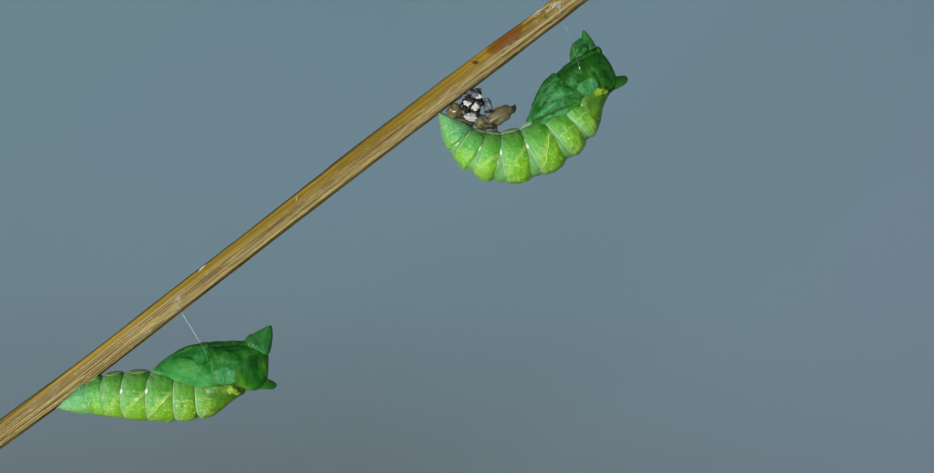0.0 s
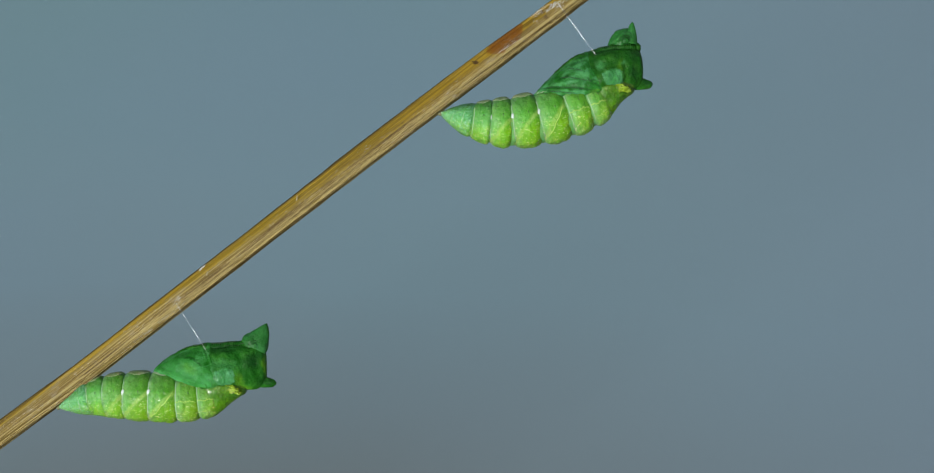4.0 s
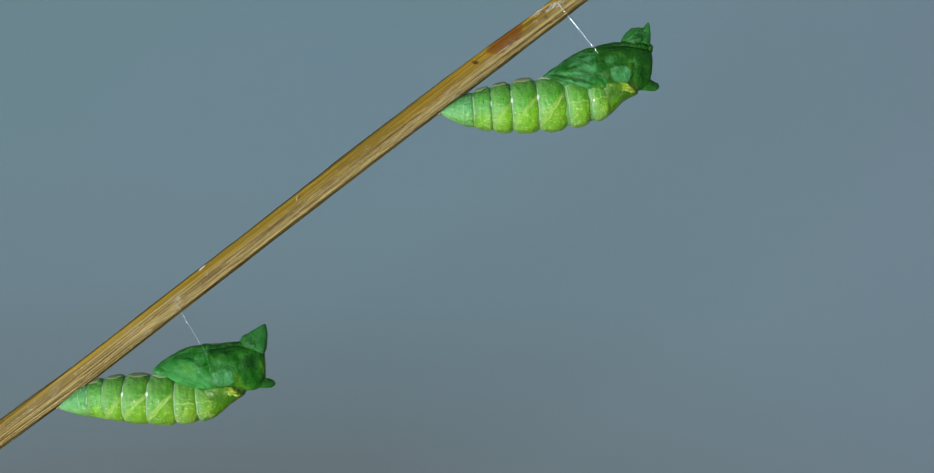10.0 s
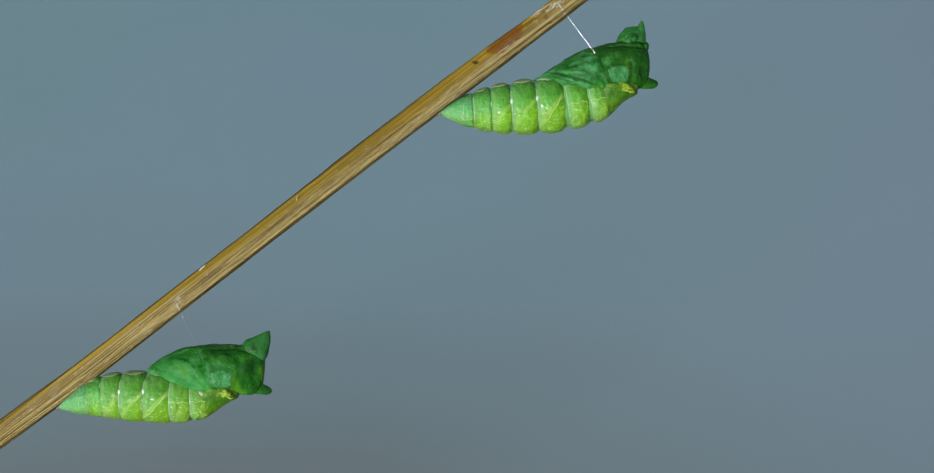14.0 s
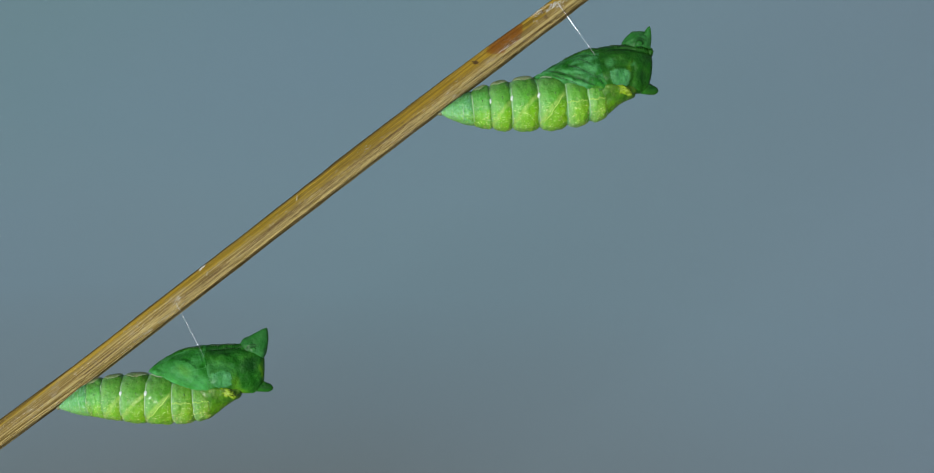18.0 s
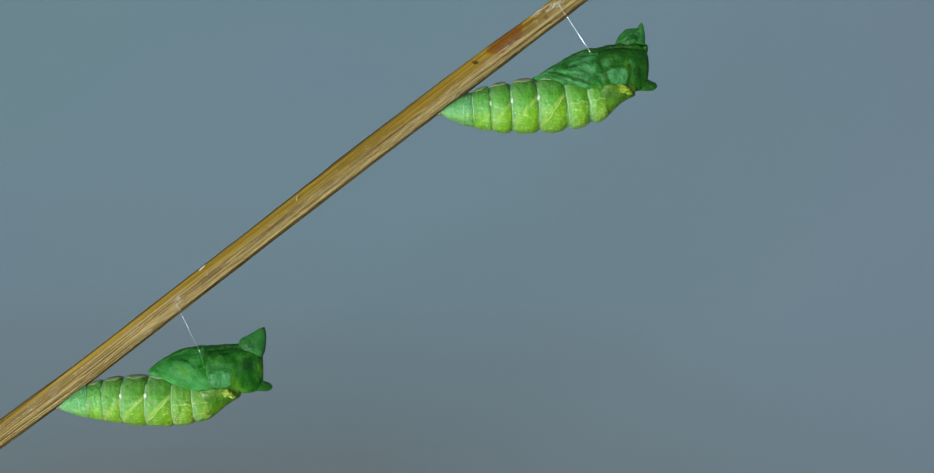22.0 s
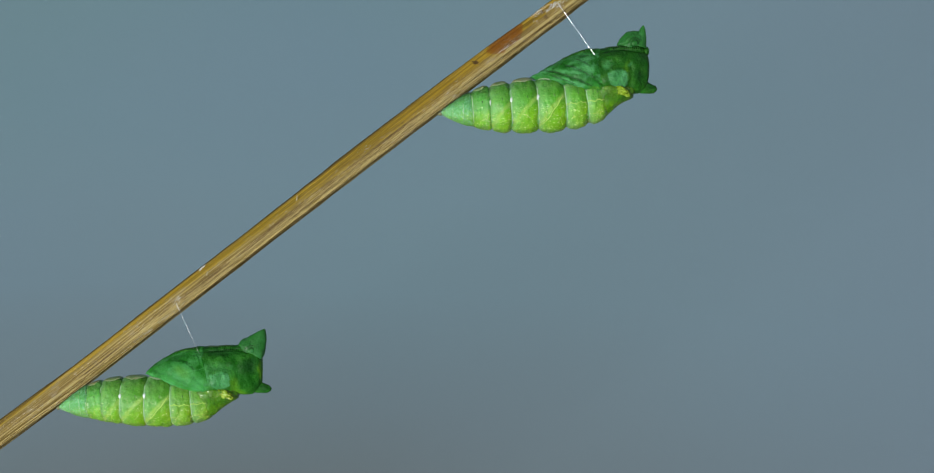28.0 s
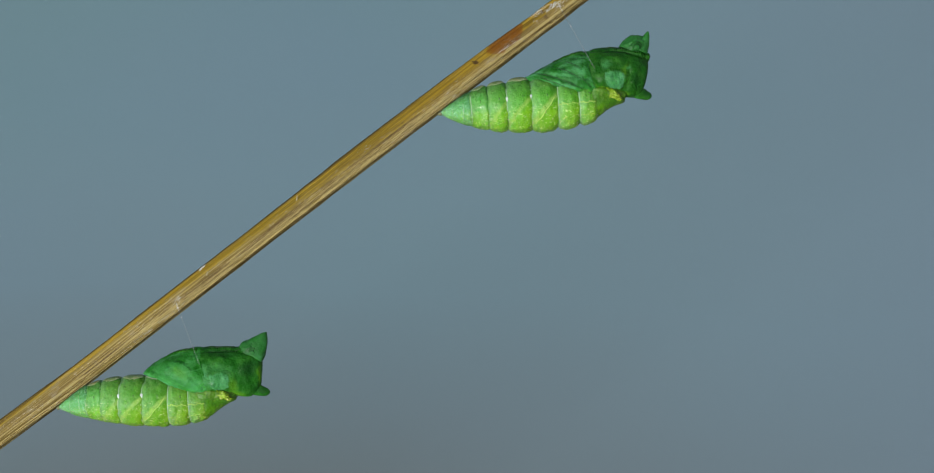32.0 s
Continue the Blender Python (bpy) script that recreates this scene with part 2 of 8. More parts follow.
def pad_material():
    """Pale tan pads, greener where they are thin."""
    m, nt, p = nodes_of("pale_ridge_skin")
    v = coords(nt)
    col = mix(nt, ramp(nt, noise_of(nt, v, 900, 4, 0.6, 1.0), (0.34, 0.0), (0.56, 1.0)), (0.14, 0.30, 0.06), (0.34, 0.42, 0.21))
    col = mix(nt, ramp(nt, noise_of(nt, v, 2400, 4, 0.6), (0.52, 0.0), (0.72, 0.6)), col, (0.38, 0.42, 0.25))
    nt.links.new(col, p.inputs["Base Color"])
    p.inputs["Roughness"].default_value = 0.4
    p.inputs["Subsurface Weight"].default_value = 0.3
    p.inputs["Subsurface Scale"].default_value = 0.0006
    bump(nt, p, noise_of(nt, v, 2200, 4), 0.8, 0.0003)
    return m


PALE = pad_material()
CREASE = plain("joint_line_skin", (0.42, 0.66, 0.38), 0.2, 1500, 0.5, 0.3)
CREST = plain("crest_skin", (0.40, 0.55, 0.36), 0.3, 1800, 0.4, 0.5)
RIM = plain("pad_rim_skin", (0.36, 0.50, 0.28), 0.3, 1800, 0.4, 0.4)
YELLOW = plain("yellow_stripe_skin", (0.50, 0.76, 0.16), 0.22, 2500, 0.2, 0.4)
GOLD = plain("golden_skin", (0.27, 0.44, 0.012), 0.25, 1800, 0.5, 0.8, Coat_Weight=1.0)
WHITE = plain("white_glint", (0.70, 0.80, 0.76), 0.25, 2500, 0.15, 0.3)
PORE = plain("pore_skin", (0.05, 0.19, 0.02), 0.4, 2000, 0.3, 0.4)
DARK = plain("dark_green_skin", (0.008, 0.05, 0.008), 0.4, 2000, 0.3, 0.4)
SILK = plain("silk", (0.86, 0.88, 0.90), 0.3, 3000, 0.1, 0.1)


def thread_material():
    """A clear silk fibre: it shows where it glints."""
    m, nt, p = nodes_of("girdle_silk")
    nt.links.new(mix(nt, noise_of(nt, coords(nt), 1500, 3), (0.80, 0.83, 0.85), (0.95, 0.97, 1.0)), p.inputs["Base Color"])
    p.inputs["Metallic"].default_value = 0.6
    p.inputs["Transmission Weight"].default_value = 0.8
    p.inputs["IOR"].default_value = 1.54
    p.inputs["Roughness"].default_value = 0.2
    return m


THREAD = thread_material()


def stem_material():
    m, nt, p = nodes_of("dry_stem")
    v = coords(nt)
    grain = noise_of(nt, coords(nt, (22, 4600, 4600)), 1.0, 3, 0.6)
    streak = noise_of(nt, coords(nt, (18, 1500, 1500)), 1.0, 3, 0.5)
    z = axis(nt, v, 2)
    # the ridge between the golden face and the pale one winds slowly round the stem
    drift = nt.nodes.new("ShaderNodeMapRange")
    nt.links.new(axis(nt, v, 0), drift.inputs[0])
    for k, value in enumerate((-520 * S, 260 * S, -15.8 * S, -0.8 * S)):
        drift.inputs[k + 1].default_value = value
    wob = nt.nodes.new("ShaderNodeMath")
    wob.operation = "MULTIPLY_ADD"
    nt.links.new(streak, wob.inputs[0])
    wob.inputs[1].default_value = 9 * S
    face = nt.nodes.new("ShaderNodeMath")
    nt.links.new(z, face.inputs[0])
    nt.links.new(drift.outputs[0], face.inputs[1])
    nt.links.new(face.outputs[0], wob.inputs[2])
    u = span(nt, wob.outputs[0], -16 * S, 24 * S)
    col = ramp(nt, u, (0.0, (0.24, 0.17, 0.046)), (0.30, (0.285, 0.205, 0.054)), (0.42, (0.325, 0.235, 0.062)), (0.49, (0.33, 0.225, 0.022)), (0.62, (0.30, 0.19, 0.008)), (1.0, (0.345, 0.215, 0.006)))
    olive = ramp(nt, span(nt, axis(nt, v, 0), -330 * S, 420 * S), (0.0, 0.0), (0.35, 0.6), (0.7, 0.5), (1.0, 0.0))
    col = mix(nt, mix(nt, 1.0, olive, ramp(nt, noise_of(nt, coords(nt, (30, 700, 700)), 1.0, 3, 0.5), (0.3, 0.5), (0.6, 1.0)), "MULTIPLY"), col, (0.225, 0.165, 0.018))
    # darker in a thin strip along the upper and lower edges
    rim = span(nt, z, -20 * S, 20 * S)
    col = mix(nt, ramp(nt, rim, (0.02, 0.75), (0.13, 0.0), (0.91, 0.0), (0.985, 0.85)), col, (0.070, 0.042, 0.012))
    col = mix(nt, ramp(nt, grain, (0.38, 0.75), (0.46, 0.0)), col, (0.12, 0.075, 0.015))
    col = mix(nt, ramp(nt, grain, (0.53, 0.0), (0.62, 0.75)), col, mix(nt, ramp(nt, u, (0.40, 0.0), (0.52, 1.0)), (0.46, 0.38, 0.17), (0.42, 0.28, 0.03)))
    long = noise_of(nt, coords(nt, (9, 3000, 3000)), 1.0, 2, 0.5)
    col = mix(nt, mix(nt, 1.0, ramp(nt, long, (0.55, 0.0), (0.60, 0.9)), ramp(nt, u, (0.38, 1.0), (0.52, 0.12)), "MULTIPLY"), col, (0.44, 0.35, 0.13))
    col = mix(nt, ramp(nt, long, (0.39, 0.5), (0.44, 0.0)), col, (0.13, 0.085, 0.018))
    # weathered grey patches low on the stem, and one red-brown stain with a small spot
    grey = ramp(nt, noise_of(nt, coords(nt, (1, 2, 2)), 260, 4, 0.7), (0.56, 0.0), (0.68, 0.7))
    col = mix(nt, mix(nt, 1.0, grey, ramp(nt, u, (0.30, 1.0), (0.62, 0.0)), "MULTIPLY"), col, (0.33, 0.28, 0.18))
    nz = add(nt, "ShaderNodeTexNoise", Scale=500.0, Detail=4.0)
    nt.links.new(v, nz.inputs["Vector"])
    warped = mix(nt, 0.0022, v, nz.outputs["Color"], "ADD")
    for (s0, d0, ls, ld, c) in ((STAIN[0], STAIN[1], 39, 17, (0.19, 0.066, 0.003)), (SPOT[0], SPOT[1], 5.5, 3.5, (0.06, 0.03, 0.01))):
        mp = nt.nodes.new("ShaderNodeMapping")
        mp.vector_type = "TEXTURE"
        mp.inputs["Location"].default_value = (s0 * S + 0.0011, 0.0011 - 10 * S, d0 * S + 0.0011)
        mp.inputs["Scale"].default_value = (ls * S, 40 * S, ld * S)
        nt.links.new(warped, mp.inputs[0])
        le = nt.nodes.new("ShaderNodeVectorMath")
        le.operation = "LENGTH"
        nt.links.new(mp.outputs[0], le.inputs[0])
        col = mix(nt, ramp(nt, le.outputs["Value"], (0.70, 0.95), (0.95, 0.75), (1.0, 0.0)), col, c)
    fleck = ramp(nt, noise_of(nt, coords(nt, (0.5, 1, 1)), 4200, 3, 0.6), (0.58, 0.0), (0.65, 0.6))
    fleck = mix(nt, 1.0, fleck, ramp(nt, noise_of(nt, coords(nt, (1, 3, 3)), 190, 3, 0.6), (0.44, 0.0), (0.58, 1.0)), "MULTIPLY")
    col = mix(nt, mix(nt, 1.0, fleck, ramp(nt, u, (0.35, 1.0), (0.70, 0.15)), "MULTIPLY"), col, (0.68, 0.63, 0.50))
    nt.links.new(col, p.inputs["Base Color"])
    p.inputs["Roughness"].default_value = 0.62
    p.inputs["Specular IOR Level"].default_value = 0.25
    bump(nt, p, mix(nt, 0.35, grain, noise_of(nt, v, 2500, 5, 0.7)), 0.8, 0.0002)
    return m


def backdrop_material():
    m, nt, p = nodes_of("backdrop_shaded_paint")
    v = coords(nt)
    tone = noise_of(nt, coords(nt, (1, 1, 1.8)), 1.8, 2, 0.4)
    warm = noise_of(nt, coords(nt, (0.6, 1, 1.6)), 2.7, 2, 0.4)
    col = mix(nt, ramp(nt, tone, (0.3, 0.0), (0.7, 1.0)), (0.312, 0.524, 0.592), (0.336, 0.512, 0.645))
    col = mix(nt, ramp(nt, warm, (0.4, 0.0), (0.8, 0.6)), col, (0.356, 0.521, 0.580))
    # darker and greyer low down, paler and warmer towards one end, with uneven edges
    # this shading is painted in and offsets the lamp's uneven light
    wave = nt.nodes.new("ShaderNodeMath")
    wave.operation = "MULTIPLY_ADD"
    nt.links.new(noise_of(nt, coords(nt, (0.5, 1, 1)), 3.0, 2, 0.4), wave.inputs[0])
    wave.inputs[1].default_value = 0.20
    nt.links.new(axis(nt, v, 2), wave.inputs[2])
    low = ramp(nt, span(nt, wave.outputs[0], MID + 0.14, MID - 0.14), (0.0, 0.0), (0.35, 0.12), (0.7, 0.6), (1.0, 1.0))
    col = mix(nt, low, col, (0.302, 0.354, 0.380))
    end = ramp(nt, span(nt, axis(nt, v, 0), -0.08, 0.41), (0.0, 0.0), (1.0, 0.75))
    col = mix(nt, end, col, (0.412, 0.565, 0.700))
    nt.links.new(col, p.inputs["Base Color"])
    p.inputs["Roughness"].default_value = 0.9
    bump(nt, p, noise_of(nt, v, 300, 4), 0.1, 0.0005)
    return m


# ---- mesh helpers ----
def mesh_of(name, bm, mats, smooth=True):
    bmesh.ops.recalc_face_normals(bm, faces=bm.faces[:])
    me = bpy.data.meshes.new(name)
    bm.to_mesh(me)
    bm.free()
    for mt in mats if isinstance(mats, (list, tuple)) else [mats]:
        me.materials.append(mt)
    for f in me.polygons:
        f.use_smooth = smooth
    return me


def part(name, bm, material, parent=None, label="", smooth=True):
    ob = new(name, mesh_of(name, bm, material, smooth))
    ob.parent = parent
    return tagged(ob, label)


def loft(rings, bm=None, slots=None):
    """Closed skin through rings of equally many points, with both ends closed by a fan."""
    bm = bm or bmesh.new()
    vs = [[bm.verts.new(p) for p in r] for r in rings]
    n = len(rings[0])
    for i in range(len(vs) - 1):
        for j in range(n):
            f = bm.faces.new((vs[i][j], vs[i][(j + 1) % n], vs[i + 1][(j + 1) % n], vs[i + 1][j]))
            if slots:
                f.material_index = slots[i]
    for k, end in ((0, vs[0]), (-1, vs[-1])):
        c = bm.verts.new(sum((v.co for v in end), Vector()) / n)
        for j in range(n):
            f = bm.faces.new((end[j], end[(j + 1) % n], c))
            if slots:
                f.material_index = slots[k]
    return bm


def tube(points, radius, n=7, bm=None, taper=1.0):
    pts = [Vector(p) for p in points]
    rings = []
    for i, p in enumerate(pts):
        d = (pts[min(i + 1, len(pts) - 1)] - pts[max(i - 1, 0)]).normalized()
        a = d.orthogonal().normalized()
        if rings:
            a = (last - d * last.dot(d)).normalized()
        last, b = a, d.cross(a)
        r = radius * (1 + (taper - 1) * i / max(1, len(pts) - 1))
        rings.append([p + r * (math.cos(t) * a + math.sin(t) * b) for t in (k * math.tau / n for k in range(n))])
    return loft(rings, bm)


def lump(centre, radii, seed=0, rough=0.0, freq=1.0, n=20, turn=0.0, power=1.0):
    """An uneven rounded body; turn: degrees about y."""
    bm = bmesh.new()
    bmesh.ops.create_uvsphere(bm, u_segments=n, v_segments=max(6, n * 2 // 3), radius=1)
    m = Matrix.Rotation(radians(-turn), 3, "Y")
    for v in bm.verts:
        k = 1 + rough * noise.noise(v.co * freq + Vector((seed * 7.3, seed * 1.7, seed)))
        v.co = Vector(centre) + m @ Vector([c * r * k for c, r in zip(v.co, radii)])
    return bm


def lerp(table, x):
    """Value at x of a smooth line through (x, value) pairs."""
    xs, ys = zip(*table)
    return float(np.interp(x, xs, ys))


# ---- the setting ----
def slab(name, lo, hi, material, label):
    bm = bmesh.new()
    bmesh.ops.create_cube(bm, size=1)
    for v in bm.verts:
        v.co = Vector([a + (b - a) * (c + 0.5) for a, b, c in zip(lo, hi, v.co)])
    ob = part(name, bm, material, None, label, False)
    return tagged(ob, kind="structure")


slab("backdrop", (-2.0, 1.00, -0.02), (2.0, 1.02, 2.0), backdrop_material(), "smooth matt blue-grey backdrop board with painted-in shading")
slab("table", (-2.0, -1.6, -0.03), (2.0, 0.998, 0.0), plain("table_paint", (0.30, 0.27, 0.25), 0.6, 60, 0.15, 0.1), "plain matt grey-brown table top under the twig")


# ---- the twig ----
LEAN = math.atan2(380 - 162, 739 - 458)          # its slope
HUB = (458.0, 380.0)
CENTRE = [(-4550, 4182), (-400, 1025), (0, 728.6), (137, 629.6), (300, 502), (458, 380), (600, 269), (739, 163), (850, 80), (957, 1), (1060, -76), (1350, -290)]
WIDE = [(-4550, 27), (0, 19.8), (100, 19.9), (200, 19.5), (320, 19.8), (458, 19.2), (600, 20.3), (739, 20.5), (830, 20.5), (905, 18.6), (930, 19.6), (957, 17.5), (1350, 16)]


def on_stem(px, py):
    """Plan point to the twig's own axes: along it, and off its line upwards."""
    dx, dz = px - HUB[0], HUB[1] - py
    c, s = math.cos(LEAN), math.sin(LEAN)
    return dx * c + dz * s, -dx * s + dz * c


STAIN, SPOT = on_stem(848, 68), on_stem(797, 105)


STEM_LINE = [on_stem(*p) for p in CENTRE]
STEM_POSE = Matrix.Translation(at(*HUB)) @ pose(0, 0, 0, 0, -math.degrees(LEAN), 0)
FIBRE = plain("pale_fibre", (0.50, 0.40, 0.16), 0.75, 900, 0.35, 0.4)
GROOVE = plain("dark_fibre", (0.15, 0.095, 0.026), 0.8, 900, 0.35, 0.4)
SPLINTER = plain("splinter_fibre", (0.66, 0.58, 0.40), 0.5, 900, 0.2, 0.3)


def twig():
    centre = [on_stem(*p) for p in CENTRE]
    wide = [(on_stem(px, lerp(CENTRE, px))[0], w) for px, w in WIDE]
    rings, s, n = [], centre[0][0], 72
    while s <= centre[-1][0]:
        # a smooth centre line: mean of the polyline around s
        d = sum(lerp(centre, s + k * 30) for k in range(-2, 3)) / 5
        r = lerp(wide, s) + 0.5 * noise.noise(Vector((s * 0.03, 2, 5)))
        ring = []
        for j in range(n):
            a = j * math.tau / n
            ridge = 0.035 * math.cos(9 * a + 0.4) + 0.02 * math.cos(17 * a + 1 + 0.002 * s) + 0.018 * math.cos(31 * a + 0.006 * s)
            ridge += 0.035 * noise.noise(Vector((s * 0.012, 3 * math.cos(a), 3 * math.sin(a))))
            k = r * (1 + ridge) * (1 - 0.05 * max(0, math.cos(2 * (a + 0.5))) )
            ring.append(Vector((s, math.cos(a) * k, d + math.sin(a) * k)) * S)
        rings.append(ring)
        s += 3 if -650 < s < 800 else 25
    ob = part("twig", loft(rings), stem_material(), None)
    ob.matrix_world = STEM_POSE
    rnd = random.Random(3)
    for k in range(150):
        # fibres in the grain, on the side that shows
        a = radians(rnd.uniform(190, 240) if k % 2 else rnd.uniform(168, 240))
        s, end = rnd.uniform(-620, 500), 0
        end, pts = s + rnd.uniform(150, 700), []
        while s < min(end, 760):
            d = sum(lerp(centre, s + q * 30) for q in range(-2, 3)) / 5
            r = lerp(wide, s) * (1 + 0.035 * math.cos(9 * a + 0.4) + 0.02 * math.cos(17 * a + 1 + 0.002 * s)) * (1 - 0.05 * max(0, math.cos(2 * (a + 0.5)))) + 0.25 * noise.noise(Vector((s * 0.05, k, 0)))
            a += 0.012 * noise.noise(Vector((s * 0.01, k * 3.3, 1)))
            pts.append(Vector((s, math.cos(a) * r, d + math.sin(a) * r)) * S)
            s += 12
        part("fibre", tube(pts, rnd.uniform(0.26, 0.52) * S, 5, None, 0.6), FIBRE if k % 2 else GROOVE, ob)
    s = on_stem(904, 14)[0]
    d = sum(lerp(centre, s + q * 30) for q in range(-2, 3)) / 5
    ring = [[Vector((s + x, math.cos(a) * r, d + math.sin(a) * r)) * S for a in (j * math.tau / 48 for j in range(48))] for x, r in ((-5, 17.0), (-3, 18.3), (-1, 18.6), (1, 18.4), (3, 17.0))]
    part("stem_joint", loft(ring), GROOVE, ob, "dark ring where the stem was jointed")
    return tagged(ob, "slanting dry golden-brown plant stem with fine lengthwise grain", "twig")


twig()

# ---- the chrysalises ----
Q = 1 / 2.29
CUT = [88, 215, 278, 362, 465, 572, 655, 725]          # joints along the body
RADII = [5, 66, 84, 96, 102, 101, 92, 76]             # half heights at the joints


def ring_at(x, z, up, down, half, n=44, power=2.0, wob=0.0, seed=0.0):
    out = []
    for j in range(n):
        a = j * math.tau / n
        c, s = math.cos(a), math.sin(a)
        y = math.copysign(abs(c) ** (2 / power), c) * half
        h = math.copysign(abs(s) ** (2 / power), s) * (up if s > 0 else down)
        k = 1 + wob * noise.noise(Vector((x * 0.055 + seed, 2.2 * c, 2.2 * s)))
        out.append(Vector((x, y * k, z + h * k)) * Q * S)
    return out


def round_spot(length, r0, r1, crisp, u, a, lift=0.0):
    """A point on a segment's flank: u along it, a degrees up from the side, lift off the skin."""
    r = (r0 + (r1 - r0) * u) * 1.045 * math.sqrt(max(0.1, 1 - (abs(2 * u - 1) / 1.5) ** crisp)) + lift
    return Vector((u * length, -r * 0.9 * math.cos(radians(a)), r * math.sin(radians(a)))) * Q * S


def segment(parent, i, seed, shrink, girth, skin_of):
    """One ring of the abdomen, from joint i to i + 1, rounded over and tucked under its neighbours."""
    length, r0, r1 = (CUT[i + 1] - CUT[i]) * shrink, RADII[i] * girth, RADII[i + 1] * girth
    crisp = 6.0 if i == 1 else 2.9 if seed == 1 else 4.2
    spot = functools.partial(round_spot, length, r0, r1, crisp)
    rings, slots = [], []
    steps = []
    for k in range(31):
        u = -0.24 + 1.48 * k / 30
        steps.append((u, 1.045 * math.sqrt(max(0.1, 1 - (abs(2 * u - 1) / 1.5) ** crisp))))
    n = 80
    for u, k in steps:
        r = (r0 + (r1 - r0) * min(1.08, max(-0.08, u))) * k
        ring = []
        for q in ring_at(u * length, 0, r * 0.97, r, r * 0.9, n, wob=0.03, seed=seed + i * 3.1):
            p = q / (Q * S)
            w = p * 0.07 + Vector((seed * 3 + i * 11, 0, 0))
            fold = 1.5 * noise.noise(Vector((w.x * 2.2, w.y * 0.6, w.z * 0.6))) + 1.9 * noise.noise(w * 0.8) + 0.9 * noise.noise(w * 2.4) - 1.6 * math.exp(-((u - 0.30 - 0.05 * noise.noise(w * 0.5)) / 0.05) ** 2) * (0.5 + 0.5 * noise.noise(w * 0.7 + Vector((5, 5, 5))))
            side = Vector((0, p.y, p.z)).normalized()
            ring.append((p + side * fold * 1.1) * Q * S)
        rings.append(ring)
        slots.append(1 if u < -0.13 or u >= 1.12 else 0)
    ob = part("abdominal_segment", loft(rings, None, slots), [RUMP if i == 1 else skin_of[3] if i <= 4 else skin_of[0], MEMBRANE], parent)
    part("joint_cushion", lump((0, 0, 0), (r0 * 0.80 * Q * S, r0 * 0.90 * 0.89 * Q * S, r0 * 0.88 * Q * S), seed + i * 2, 0.06, 3, 48), MEMBRANE, ob, "pale stretched skin of the joint")
    for side in (-1, 1):
        flip = Matrix.Diagonal((1, -side, 1, 1))
        sp = lump(spot(0.62, 14, -0.3), (2.4 * Q * S, 1.6 * Q * S, 5.5 * Q * S), seed + i, 0.2, 2, 12, 8)
        sp.transform(flip)
        part("spiracle", sp, PORE, ob, "small dark oval breathing pore")
        if 1 <= i <= 4:
            bm = bmesh.new()
            grid = []
            for a in range(9):
                row = []
                for k in range(13):
                    u = 0.10 + 0.80 * k / 12
                    lo = (57 if seed == 1 else 60) + 14 * abs(2 * k / 12 - 1) ** 2 + 4 * noise.noise(Vector((k * 0.9, i, seed)))
                    ang = lo + (88 - lo) * a / 8
                    rim = min(a / 2, (8 - a) / 2 + 0.6, k / 2, (12 - k) / 2, 1)
                    row.append(bm.verts.new(spot(u, ang, -1.5 + (2.0 + (1.6 if seed == 1 else 1.2) * math.sin(math.pi * k / 12) * a / 8) * rim ** 0.6)))
                grid.append(row)
            for a in range(8):
                for k in range(12):
                    bm.faces.new((grid[a][k], grid[a][k + 1], grid[a + 1][k + 1], grid[a + 1][k]))
            bm.transform(flip)
            part("crest_pad", bm, CREST if i == 4 else PALE, ob, "pale tan pad on the crest")
            rim = []
            for k in range(13):
                ang = (57 if seed == 1 else 60) + 14 * abs(2 * k / 12 - 1) ** 2 + 4 * noise.noise(Vector((k * 0.9, i, seed)))
                rim.append(spot(0.10 + 0.80 * k / 12, ang + 1.5, 0.1))
            bm = tube(rim, 0.75 * Q * S, 6)
            bm.transform(flip)
            part("pad_rim", bm, RIM, ob, "whitish rim of the pad")
        # pale joint skin together with its highlight, built as one thin tube
        bm = tube([spot(0.035 + 0.012 * noise.noise(Vector((k * 0.7, i, seed))), 44 - 96 * k / 16, 0.0) for k in range(17)], 2.0 * Q * S, 6, None, 0.8)
        bm.transform(flip)
        part("joint_line", bm, CREASE, ob, "pale line and highlight along the joint")
        if i >= 4:
            # a diagonal stripe on the fourth ring, wavy level ones on the next two
            if i == 4:
                path = [(0.12 + 0.80 * k / 14, -50 + 62 * k / 14 + 1.5 * math.sin(k * 1.1)) for k in range(15)]
            else:
                path = [(0.04 + 0.90 * k / 28, -6 + 1.8 * math.sin(k * 0.45 + i) + 1.3 * math.sin(k * 1.3) + 0.8 * math.sin(k * 2.9)) for k in range(29)]
            bm = tube([spot(u, a, 0.4) for u, a in path], (1.9 if i == 4 else 1.6) * Q * S, 6)
            bm.transform(flip)
            part("yellow_stripe", bm, YELLOW, ob, "thin yellow line")
        # white highlight at the joint, built as a small pale lump
        if i in ((2, 3, 4) if seed == 1 else (3, 4)):
            bm = lump(spot(0.045, 6 + 2 * i, 0.0), (6.5 * Q * S, 2.6 * Q * S, 11 * Q * S), seed + i, 0.4, 2, 12)
            bm.transform(flip)
            part("joint_glint", bm, WHITE, ob, "small white glint built at the joint")
    return ob


